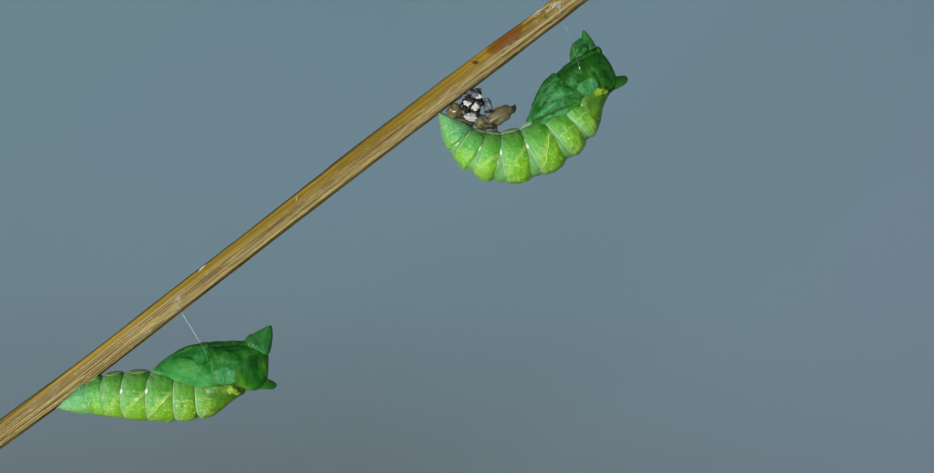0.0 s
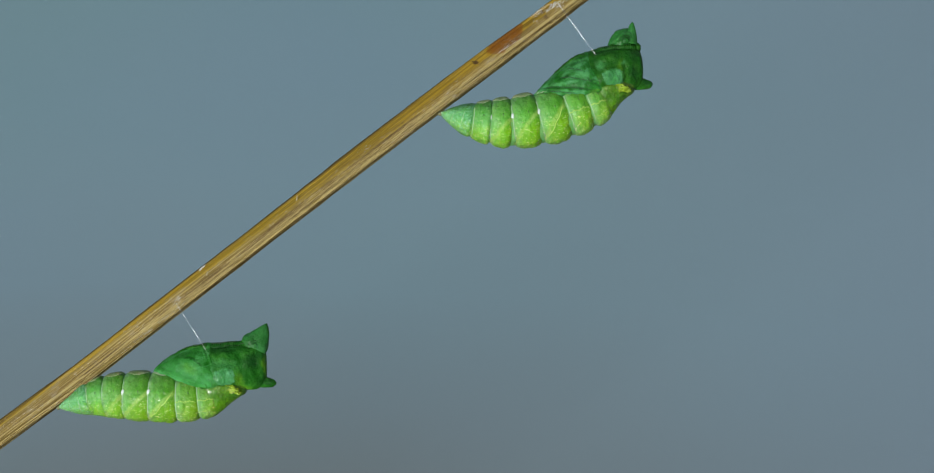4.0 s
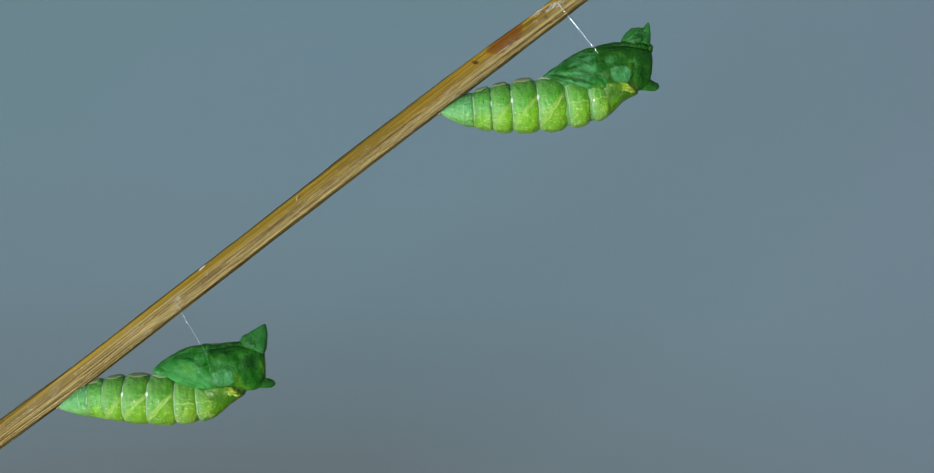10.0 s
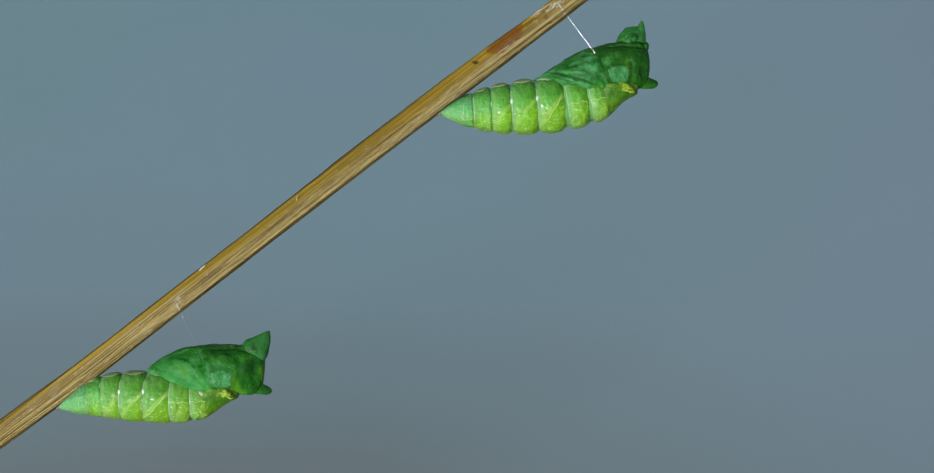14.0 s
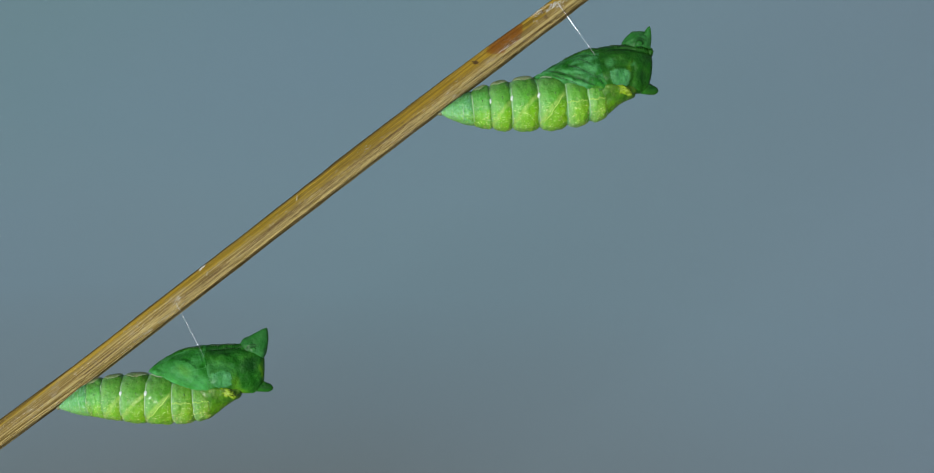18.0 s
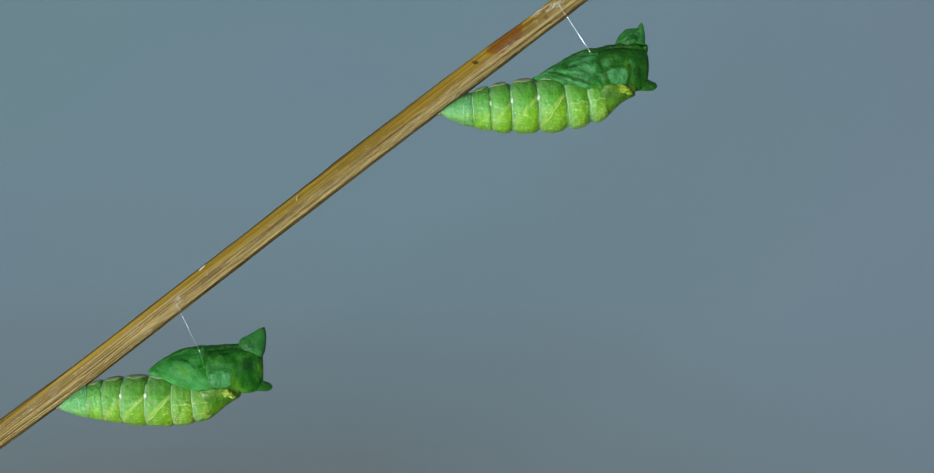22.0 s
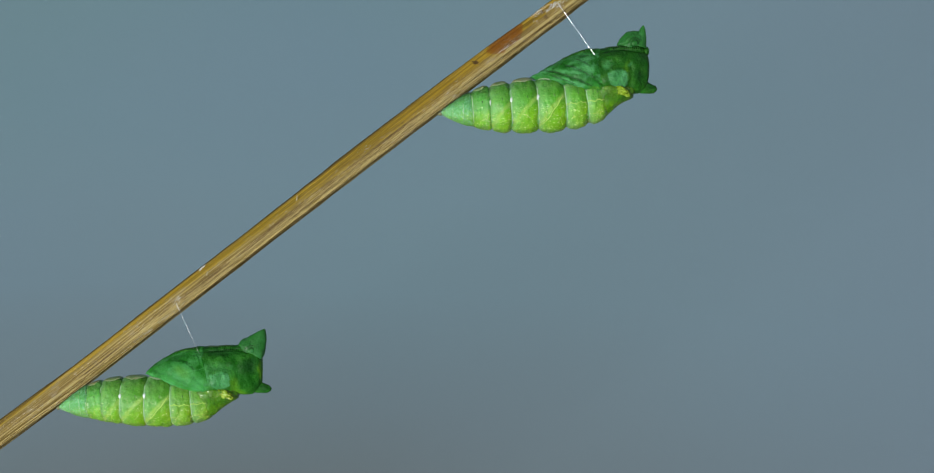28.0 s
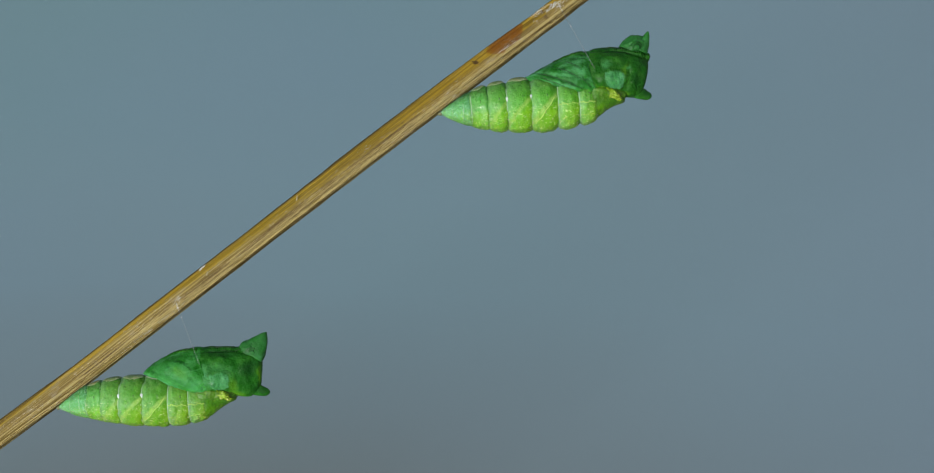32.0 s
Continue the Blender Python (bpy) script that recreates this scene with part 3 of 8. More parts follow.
def tail_cone(parent, seed):
    table = [(0, 6), (10, 11), (30, 24), (60, 43), (95, 60), (120, 67), (127, 66), (133, 62), (146, 54)]
    rings = [ring_at(x, 0, lerp(table, x), lerp(table, x), lerp(table, x) * 0.88, wob=0.05, seed=seed) for x in (0, 4, 10, 20, 30, 42, 55, 68, 82, 95, 108, 120, 127, 133, 146)]
    ob = part("tail_segment", loft(rings), TAIL, parent, "pointed bluish-green tail end")
    for x in (52, 92):
        pts = [Vector((x + 5 * math.sin(a), -lerp(table, x) * 0.885 * math.cos(a), lerp(table, x) * 1.0 * math.sin(a))) * Q * S for a in (radians(70 - 9 * k) for k in range(17))]
        part("ring_line", tube(pts, 1.0 * Q * S, 6), CREASE, ob, "pale ring line on the tail")
    part("cremaster", lump((2 * Q * S, 0, -1 * Q * S), (12 * Q * S, 9 * Q * S, 8 * Q * S), seed, 0.4, 3, 12), plain("hook_skin", (0.22, 0.24, 0.12), 0.6, 3000), ob, "dark hooked tip")
    return ob


# outlines of the forebody: crest, lower edge and half width along it
UPPER_FORM = dict(
    top=[(440, 303), (452, 293), (470, 284), (500, 264), (560, 230), (600, 210), (640, 194), (680, 183), (720, 176), (765, 170), (800, 166), (835, 164), (865, 168), (880, 184), (889, 225)],
    low=[(440, 306), (452, 310), (500, 326), (560, 348), (610, 362), (650, 368), (700, 366), (740, 350), (780, 345), (825, 352), (850, 350), (872, 338), (884, 318), (889, 290)],
    wing=[(450, 296), (490, 300), (520, 308), (560, 326), (610, 342), (650, 350), (700, 352), (738, 346)],
    ends=(440, 889), lift=0, head=(816, 150, 52, 38), horn=((862, 89), (845, 170), 32, 5), back_horn=((922, 334), (836, 311), 37, 14))
K = 2.29 / 2.693


def low_plan(pairs):
    """The lower chrysalis's own outline, brought to the size of the upper one."""
    return [((x - 740) * K + 725, (y - 480) * K + 372) for x, y in pairs]


LOWER_FORM = dict(
    top=low_plan([(448, 366), (456, 354), (466, 343), (480, 330), (530, 294), (580, 268), (620, 254), (690, 240), (750, 234), (800, 231), (845, 230), (900, 222), (950, 228), (968, 250), (976, 290)]),
    low=low_plan([(448, 369), (458, 373), (520, 391), (560, 413), (620, 439), (680, 458), (740, 464), (800, 449), (860, 453), (900, 452), (940, 446), (962, 425), (976, 395)]),
    wing=low_plan([(456, 364), (484, 376), (520, 388), (560, 410), (620, 434), (680, 449), (730, 448), (776, 430)]),
    ends=(476.8, 925.5), lift=14, head=(*low_plan([(915, 240)])[0], 52, 37), horn=(*low_plan([(983, 156), (921, 258)]), 52, 5), back_horn=(*low_plan([(1018, 428), (892, 396)]), 36, 14))
def norm(form, cx):
    """cx brought to the upper chrysalis's length."""
    a, b = form["ends"]
    return 725 + (cx - 725) * (285 / (725 - a) if cx < 725 else 164 / (b - 725))


HALF = [(440, 4), (452, 22), (470, 36), (500, 50), (560, 69), (620, 81), (680, 86), (740, 84), (800, 70), (850, 54), (880, 36), (889, 22)]
GROOVES = [([(682, 215), (705, 258), (728, 310), (741, 352)], 1.3, 3.5), ([(496, 276), (560, 288), (620, 312), (690, 338)], 3.2, 6.0), ([(560, 252), (620, 270), (680, 302), (716, 334)], 2.6, 7.0),
           ([(670, 200), (740, 191), (800, 184), (850, 192), (884, 190)], 4.5, 4.0), ([(640, 216), (720, 206), (800, 202)], 2.4, 4.0), ([(812, 225), (820, 290), (806, 350)], 2.6, 8.0), ([(520, 296), (580, 318), (650, 344)], 2.2, 4.0), ([(742, 262), (775, 252), (806, 262)], 3.0, 5.0)]
BUMPS = [(768, 300, 34, 30, 5.0), (838, 246, 14, 12, 4.0), (610, 262, 60, 22, 3.0), (600, 322, 50, 10, 2.0), (860, 260, 14, 50, -4.0), (770, 222, 40, 14, 2.5)]


def sculpt(cx, cy, seed):
    """Height of the folds and swellings of the forebody's side at a plan point."""
    h = 0.0
    for line, depth, wide in GROOVES:
        best = 1e9
        for (ax, ay), (bx, by) in zip(line, line[1:]):
            dx, dy = bx - ax, by - ay
            t = min(1, max(0, ((cx - ax) * dx + (cy - ay) * dy) / (dx * dx + dy * dy)))
            best = min(best, math.hypot(cx - ax - t * dx, cy - ay - t * dy))
        h -= 1.5 * depth * math.exp(-(best / wide) ** 2)
    for bx, by, rx, ry, up in BUMPS:
        h += up * math.exp(-((cx - bx) / rx) ** 2 - ((cy - by) / ry) ** 2)
    p = Vector((cx * 0.03 + seed * 5, cy * 0.03, seed))
    return h + 2.6 * noise.noise(p) + 2.2 * noise.noise(p * 2.7) + 1.1 * noise.noise(p * 6.5)


def thorax_point(form, cx, a, off=0.0, seed=None):
    """A point of the forebody's skin: cx along it, a the angle round it (90 at the crest), off above the skin."""
    top, low, half = lerp(form["top"], cx), lerp(form["low"], cx), lerp(HALF, norm(form, cx))
    share = lerp([(440, 0.6), (560, 0.72), (700, 0.72), (800, 0.55), (889, 0.5)], norm(form, cx))
    zc = top + share * (low - top)
    c, s = math.cos(radians(a)), math.sin(radians(a))
    up, power = (zc - top, 1.95) if s > 0 else (low - zc, 2.5)
    z = math.copysign(abs(s) ** (2 / power), s)
    if seed is not None:
        off += sculpt(norm(form, cx), zc - z * up + form["lift"], seed)
    y = math.copysign(abs(c) ** (2 / power), c) * max(2, half + off)
    return Vector((cx - 725, y, (372 - zc) + z * max(1, up + off)))


def angle_at(form, cx, cy):
    """The angle round the forebody at which its side shows at height cy."""
    top, low = lerp(form["top"], cx), lerp(form["low"], cx)
    share = lerp([(440, 0.6), (560, 0.72), (700, 0.72), (800, 0.55), (889, 0.5)], norm(form, cx))
    zc = top + share * (low - top)
    up, power = (zc - top, 1.95) if cy < zc else (low - zc, 2.5)
    k = min(1, abs(zc - cy) / up) ** (power / 2)
    return math.copysign(math.degrees(math.asin(k)), zc - cy)


def skin_patch(form, edge_lo, edge_hi, seed, nu=60, nv=30, thick=3.0, side=-1, base=0.6, sink=1.2, margin=0.14, relief=None):
    """A plate swelling out of the forebody between two lines of plan points; its rims sink into the skin."""
    bm = bmesh.new()
    lo = [(k / (len(edge_lo) - 1), e[0], angle_at(form, *e)) for k, e in enumerate(edge_lo)]
    hi = [(k / (len(edge_hi) - 1), e[0], angle_at(form, *e)) for k, e in enumerate(edge_hi)]
    us = [e[0] for e in lo], [e[0] for e in hi]
    rows = []
    for i in range(nu + 1):
        u, row = i / nu, []
        lx, la = np.interp(u, us[0], [e[1] for e in lo]), np.interp(u, us[0], [e[2] for e in lo])
        hx, ha = np.interp(u, us[1], [e[1] for e in hi]), np.interp(u, us[1], [e[2] for e in hi])
        for j in range(nv + 1):
            v = j / nv
            rim = min(1, min(u, 1 - u, v, 1 - v) / margin)
            swell = rim * rim * (3 - 2 * rim)
            off = base - sink * (1 - swell) - 2.0 * (rim < 0.01) + thick * swell + (relief(u, v) * swell if relief else 0)
            p = thorax_point(form, float(lx + (hx - lx) * v), float(la + (ha - la) * v), off, seed)
            row.append(bm.verts.new(Vector((p.x, p.y * side, p.z)) * Q * S))
        rows.append(row)
    for i in range(nu):
        for j in range(nv):
            bm.faces.new((rows[i][j], rows[i + 1][j], rows[i + 1][j + 1], rows[i][j + 1]))
    return bm


def horn(tip, base, r0, r1, y=0.0, flat=0.7, bend=0.0, seed=0, taper=0.8):
    """A blunt curved spike from base to tip."""
    rings, n = [], 22
    b, t = Vector((base[0] - 725, y, 372 - base[1])), Vector((tip[0] - 725, y, 372 - tip[1]))
    d = (t - b).normalized()
    side = Vector((-d.z, 0, d.x))
    for i in range(13):
        u = i / 12
        c = b.lerp(t, u) + side * bend * math.sin(u * math.pi)
        r = (r0 + (r1 - r0) * u ** taper) * (1 if u < 0.85 else max(0.12, math.sqrt(1 - ((u - 0.85) / 0.16) ** 2)))
        rings.append([(c + r * (math.cos(a) * side + math.sin(a) * Vector((0, flat, 0))) * (1 + 0.1 * noise.noise(Vector((seed + u * 3, 2 * math.cos(a), 2 * math.sin(a)))))) * Q * S for a in (k * math.tau / n for k in range(n))])
    return loft(rings)


def chrysalis(tail, label, seed, form, shrink, girth, skin_of):
    """skin_of: the skins of abdomen, wing cases, thorax and banded rings."""
    root = new("chrysalis")
    root.matrix_world = Matrix.Translation(at(*tail))
    tagged(root, label, "chrysalis", "pupae on the twig")
    pieces = [tail_cone(root, seed)] + [segment(root, i, seed, shrink, girth, skin_of) for i in range(1, 7)]
    a, z = form["ends"]

    def stretch(x):
        return 725 + (x - 725) * ((725 - a) / 285 if x < 725 else (z - 725) / 164)

    # the wing side of the forebody, with its two wing cases
    xs = [440, 444, 448, 452, 458, 465, 473, 482, 490] + list(range(498, 684, 6)) + [688, 696, 703, 709]
    sunk = [(440, -1.0), (670, -1.0), (696, -2), (709, -9)]
    breast = part("breast", loft([[thorax_point(form, stretch(x), j * 4.0, lerp(sunk, x), seed) * Q * S for j in range(90)] for x in xs]), skin_of[1], root, "green breast between the wing cases")
    wing = form["wing"]
    front = ((690, 34),) if form is UPPER_FORM else ((680, 26), (704, 44))
    crest = [(x, lerp(form["top"], x) + d) for x, d in ((a + 12, 2), (a + 50, 8), (545, 10), (590, 12), (640, 16)) + front]
    for side in (-1, 1):
        part("wing_case", skin_patch(form, wing, crest, seed, side=side, thick=1.8 if form is UPPER_FORM else 2.4, margin=0.10 if form is UPPER_FORM else 0.26), skin_of[1], breast, "veined blue-green wing case")
        low = [(x, lerp(form["top"], x) + d) for x, d in ((560, 8), (600, 9), (640, 9), (690, 14))]
        top = [(x, lerp(form["top"], x) + d) for x, d in ((560, 2), (600, 2), (640, 2), (690, 3))]
        part("antenna_case", skin_patch(form, low, top, seed, nu=60, nv=8, thick=2.0, side=side, relief=lambda u, v: 0.7 * math.sin(u * 60)), skin_of[2], breast, "ridged antenna sheath")
    def crest_line(x0, x1, drop, parent, k):
        for side in (-1, 1):
            pts = []
            for q in range(15):
                x = stretch(x0 + (x1 - x0) * q / 14)
                cy = lerp(form["top"], x) + drop + 2.2 * noise.noise(Vector((q * 0.8, k, seed)))
                p = thorax_point(form, x, angle_at(form, x, cy), 2.6, seed)
                pts.append(Vector((p.x, p.y * side, p.z)) * Q * S)
            part("crest_line", tube(pts, 1.5 * Q * S, 5), DARK, parent, "fine dark line along the crest")

    crest_line(560, 668, 3.5, breast, 1)
    if form is UPPER_FORM:
        # dark folds between the veins of the wing cases
        for k, line in enumerate(([(500, 279), (548, 288), (600, 306), (640, 322), (676, 336)], [(572, 258), (612, 270), (650, 288), (684, 308), (706, 328)], [(610, 236), (640, 246), (664, 262)], [(526, 300), (566, 314), (610, 330)])):
            for side in (-1, 1):
                pts = []
                for q in range(25):
                    u = q / 24 * (len(line) - 1)
                    m = min(int(u), len(line) - 2)
                    x = line[m][0] + (line[m + 1][0] - line[m][0]) * (u - m)
                    cy = line[m][1] + (line[m + 1][1] - line[m][1]) * (u - m) + 2.5 * noise.noise(Vector((q * 0.45, k, seed)))
                    p = thorax_point(form, x, angle_at(form, x, cy), 2.6 + 0.8 * noise.noise(Vector((q * 0.9, k, 7))), seed)
                    pts.append(Vector((p.x, p.y * side, p.z)) * Q * S)
                part("fold_line", tube(pts, 1.5 * Q * S, 5, None, 0.5), DARK, breast, "dark fold between wing veins")
    # the yellow-green back plate behind the horn
    tab = [(680, 462, 62), (700, 457, 66), (712, 454, 68), (725, 449, 69), (738, 440, 70), (750, 430, 69), (765, 415, 66), (780, 402, 61), (795, 391, 54), (810, 382, 48), (825, 374, 42), (838, 366, 34)]
    rings = []
    for x, low, h in tab:
        ring = ring_at(x - 725, 372 - 340, 30, low - 340, h * 1.08, 70, wob=0.09, seed=seed + 9)
        rings.append([p * (1 + 0.035 * noise.noise(p * 900) + 0.02 * noise.noise(p * 2100)) for p in ring])
    plate = part("back_plate", loft(rings), COLLAR, root, "yellow-green back plate")
    for side in (-1, 1):
        for gx, gz, rx, rz, turn in ((54, 27, 31, 13, -14), (84, 13, 13, 8, -20)):
            wide = 1.05 * float(np.interp(725 + gx, [t[0] for t in tab], [t[2] for t in tab]))
            part("golden_patch", lump(Vector((gx, side * wide, gz)) * Q * S, (rx * Q * S, 4.5 * Q * S, rz * Q * S), seed + gx, 0.7, 4.0, 44, turn), GOLD, plate, "glossy golden patch")
    # the foremost part: shoulders, head and horns
    xs = [655, 660, 667, 675] + list(range(682, 850, 6)) + [850, 856, 862, 868, 874, 879, 883, 886, 889]
    sunk = [(655, -14), (672, -5), (690, -2.0), (735, 0), (889, 0)]
    body = part("thorax", loft([[thorax_point(form, stretch(x), j * 4.0, lerp(sunk, x), seed) * Q * S for j in range(90)] for x in xs]), skin_of[2], root, "dark green thorax and head")
    dx, dy = (0, 0) if form is UPPER_FORM else (8, -10)
    bead = 1.1 if form is UPPER_FORM else 0.5
    hx, hy, hr, hz = form["head"]
    tip, base, r0, r1 = form["horn"]
    for side in (-1, 1):
        sheath = [(x, lerp(form["top"], x) + d) for x, d in ((722, 14), (770, 16), (820, 20), (868, 24))]
        ridge = [(x, lerp(form["top"], x) + d) for x, d in ((722, 4), (770, 3), (820, 4), (868, 6))]
        part("leg_case", skin_patch(form, sheath, ridge, seed, nu=150, nv=10, thick=2.2, side=side, relief=lambda u, v: bead * math.sin(u * 125)), skin_of[2], body, "ridged leg sheath")
        part("shoulder_plate", skin_patch(form, [(738 + dx, 328 + dy), (765, 336 + dy), (790, 334 + dy), (808 + dx, 322 + dy)], [(722 + dx, 280 + dy), (748, 268 + dy), (780, 262 + dy), (806 + dx, 270 + dy)], seed, nu=40, nv=24, thick=3.6, side=side, margin=0.36), SHOULDER, body, "bright green shoulder plate")
        part("eye", lump(Vector((hx + 12 - 725, side * hr * 0.72, 372 - hy - 10)) * Q * S, (13 * Q * S, 4.5 * Q * S, 11 * Q * S), seed, 0.25, 2), HEAD, body, "rounded eye cover")
        for r, a0, a1 in ((12, 10, 170), (20, 30, 175)):
            fold = []
            for k in range(15):
                a = radians(a0 + (a1 - a0) * k / 14)
                dx, dz = 12 + r * 1.15 * math.cos(a), -10 + r * math.sin(a)
                q = Matrix.Rotation(radians(32), 3, "Y") @ Vector((dx, 0, dz))
                fold.append(Vector((hx + dx - 725, side * (40 * math.sqrt(max(0.05, 1 - (q.x / hr) ** 2 - (q.z / hz) ** 2)) + 1.5), 372 - hy + dz)) * Q * S)
            part("eye_fold", tube(fold, 1.5 * Q * S, 6, None, 0.6), DARK, body, "dark fold over the eye cover")
        part("head_horn", horn(tip, base, r0, r1, side * 15, 0.5, -3, seed + side, 1.0 if form is UPPER_FORM else 1.5), HEAD, body, "pointed head horn")
    part("head_dome", lump(Vector((hx - 725, 0, 372 - hy)) * Q * S, (hr * Q * S, 40 * Q * S, hz * Q * S), seed + 2, 0.16, 2.6, 40, 32), HEAD, body, "rounded green head")
    part("nape_knob", lump(Vector((form["top"][-2][0] - 5 - 725, 0, 372 - form["top"][-2][1] - 4)) * Q * S, (13 * Q * S, 26 * Q * S, 19 * Q * S), seed, 0.3, 2), skin_of[2], body)
    crest_line(722, 800, 4.0, body, 2)
    crest_line(760, 850, 12.0, body, 3)
    tip, base, r0, r1 = form["back_horn"]
    part("back_horn", horn(tip, base, r0, r1, 0, 0.8, -4, seed + 5), skin_of[2], body, "blunt dark horn on the back")
    return root, pieces + [plate, breast, body]


upper, upper_parts = chrysalis((738, 190), "green swallowtail chrysalis hung from the twig in a silk girdle", 1, UPPER_FORM, 1.0, 1.03, (ABDOMEN, WING, THORAX, BANDED))
lower, lower_parts = chrysalis((98, 684), "older green swallowtail chrysalis low on the twig", 4, LOWER_FORM, 0.98, 0.94, (OLD_ABDOMEN, OLD_WING, OLD_THORAX, OLD_BANDED))


# ---- silk ----
def girdle(anchor, length, label, thick, bead):
    """A straight silk thread: its upper end sits on the twig, it runs along its own x."""
    root = part("silk_girdle", tube([(length * k / 8 * S, 0.08 * S * math.sin(k * 1.7), 0.12 * S * math.sin(k * 2.3)) for k in range(9)], thick * S, 10), THREAD)
    root.matrix_world = Matrix.Translation(at(*anchor, -21 * S))
    part("silk_sheath", tube([(k * 2.4 * S, 0.1 * S * math.sin(k * 2.0), 0.3 * S * math.sin(k * 1.3)) for k in range(7)], 0.52 * S, 7, None, 0.7), SILK, root, "white silk wound round the thread's upper end")
    # bead added where a droplet on the thread glints
    part("silk_bead", lump((bead * S, 0, 0), (1.7 * S, 0.6 * S, 0.7 * S), 3, 0.4, 2, 10), SILK, root, "tiny white bead standing for a glint on the thread")
    return tagged(root, label, "silk thread", "girdle threads")


upper_thread = girdle((936, 9), 126, "fine white silk thread holding the upper chrysalis to the twig", 0.37, 44)
lower_thread = girdle((299, 508), 112, "fine white silk thread holding the lower chrysalis to the twig", 0.28, 26)


def tuft(px, py, along, across, count, seed, label, thick=0.2, lift=0.6, stride=1.3):
    """Loose silk strands lying on the front of the twig round a plan point."""
    rnd = random.Random(seed)
    s0, d0 = on_stem(px, py)
    bm = bmesh.new()
    for _ in range(count):
        s, d, turn, pts = s0 + rnd.gauss(0, along), d0 + rnd.gauss(0, across), rnd.choice((0, math.pi)) + rnd.gauss(0, 0.5), []
        for k in range(6):
            turn += rnd.uniform(-0.4, 0.4)
            s, d = s + stride * math.cos(turn), d + stride * 0.7 * math.sin(turn)
            off = max(-17.5, min(17.5, d - lerp(STEM_LINE, s)))
            d = lerp(STEM_LINE, s) + off
            y = -math.sqrt(max(1.0, 19.5 ** 2 - off * off)) - lift * rnd.uniform(0.4, 1.4)
            pts.append(Vector((s, y, d)) * S)
        tube(pts, thick * rnd.uniform(0.6, 1.2) * S, 5, bm)
    ob = part("silk_pad", bm, SILK)
    ob.matrix_world = STEM_POSE
    return tagged(ob, label, "silk")


tuft(738, 187, 4, 4, 34, 5, "small white silk pad at the chrysalis tail")
tuft(98, 683, 4, 3, 20, 6, "thin white silk pad at the lower tail")
tuft(931, 11, 5, 4, 46, 7, "white silk pad holding the girdle thread", 0.22, 0.6, 1.2)
tuft(905, 20, 8, 5, 60, 12, "frayed white silk by the stem joint", 0.15, 0.4, 1.0)
tuft(850, 86, 16, 3.5, 110, 8, "loose white silk strands beside the stain", 0.13, 0.4, 1.0)
tuft(301, 508, 3, 3, 18, 9, "silk pad under the lower girdle thread")
tuft(337, 445, 1.8, 1.2, 26, 10, "tiny white silk curl on the twig edge", 0.28, 1.8, 1.0)
tuft(615, 250, 12, 3, 12, 11, "faint silk strands on the twig", 0.10, 0.3, 0.8)
tuft(262, 548, 34, 3, 120, 13, "faint silk flecks along the twig", 0.12, 0.3, 0.7)


def splinter(px, py, rise, length):
    """A pale fibre that stands off the stem."""
    s0, d0 = on_stem(px, py)
    m = radians(rise)
    pts = [Vector((s0 + length * k / 5 * math.cos(m), -19 - 1.2 * k, d0 + length * k / 5 * math.sin(m))) * S for k in range(6)]
    ob = part("splinter", tube(pts, 0.8 * S, 6, None, 0.4), SPLINTER)
    ob.matrix_world = STEM_POSE
    return tagged(ob, "short pale plant fibre standing off the twig", "fibre")


splinter(500, 337, 45, 10)
splinter(350, 462, 40, 8)


# ---- the cast-off larval skin ----
def cast_skin():
    root = new("cast_larval_skin")
    tagged(root, "crumpled black, white and tan shed caterpillar skin", "shed skin")
    white = plain("skin_white", (0.62, 0.61, 0.58), 0.5, 1500, 0.5, 0.6)
    black = plain("skin_black", (0.010, 0.010, 0.012), 0.35, 1500, 0.3, 0.5)
    tan = plain("skin_tan", (0.14, 0.12, 0.055), 0.2, 1200, 0.55, 0.5, Coat_Weight=0.5, Subsurface_Weight=0.3, Subsurface_Scale=0.0008)
    grey = plain("skin_grey", (0.13, 0.145, 0.17), 0.4, 1500, 0.6, 0.6)
    brown = plain("skin_brown", (0.055, 0.04, 0.02), 0.4, 1500, 0.4, 0.5)
    for k, (x, z, y, rx, rz, ry, turn, mt) in enumerate([
            (-1, 31, 0, 15, 8, 10, 15, grey), (4, 35, -5, 8, 4, 6, -15, black), (-9, 27, -6, 7, 4, 5, 30, black), (8, 27, -5, 6, 4, 6, 10, white),
            (-9, 15, -6, 8, 5, 7, -30, white), (3, 9, -8, 9, 6, 7, 30, white), (-4, -8, -6, 11, 6, 8, -12, white), (0, 18, 1, 15, 17, 9, 10, black),
            (-15, 6, 2, 8, 14, 9, 10, black), (3, 0, -10, 11, 2.6, 4, -28, black), (-4, 22, -10, 9, 2.4, 3, -20, black), (-7, 8, -12, 9, 2.2, 3, 50, black), (9, 15, -10, 7, 2.0, 3, -60, black),
            (-32, 4, 2, 14, 12, 11, 20, tan), (-16, -12, 3, 18, 8, 8, -25, brown), (13, -14, 2, 13, 11, 11, 40, tan), (27, -18, 1, 16, 10, 10, 12, brown), (44, -4, 0, 25, 13, 12, 27, tan),
            (24, 12, 4, 7, 14, 7, 15, grey), (67, 6, -1, 4, 7, 6, -20, black), (38, -29, 0, 2.2, 9, 2.2, 5, black), (28, 2, -6, 9, 2.2, 3, 10, black)]):
        part("skin_fold", lump((x * S, y * S, z * S), (rx * S, ry * S, rz * S), k + 3, 0.3 if mt is tan else 0.55, 2.0, 28, turn), mt, root)
    return root


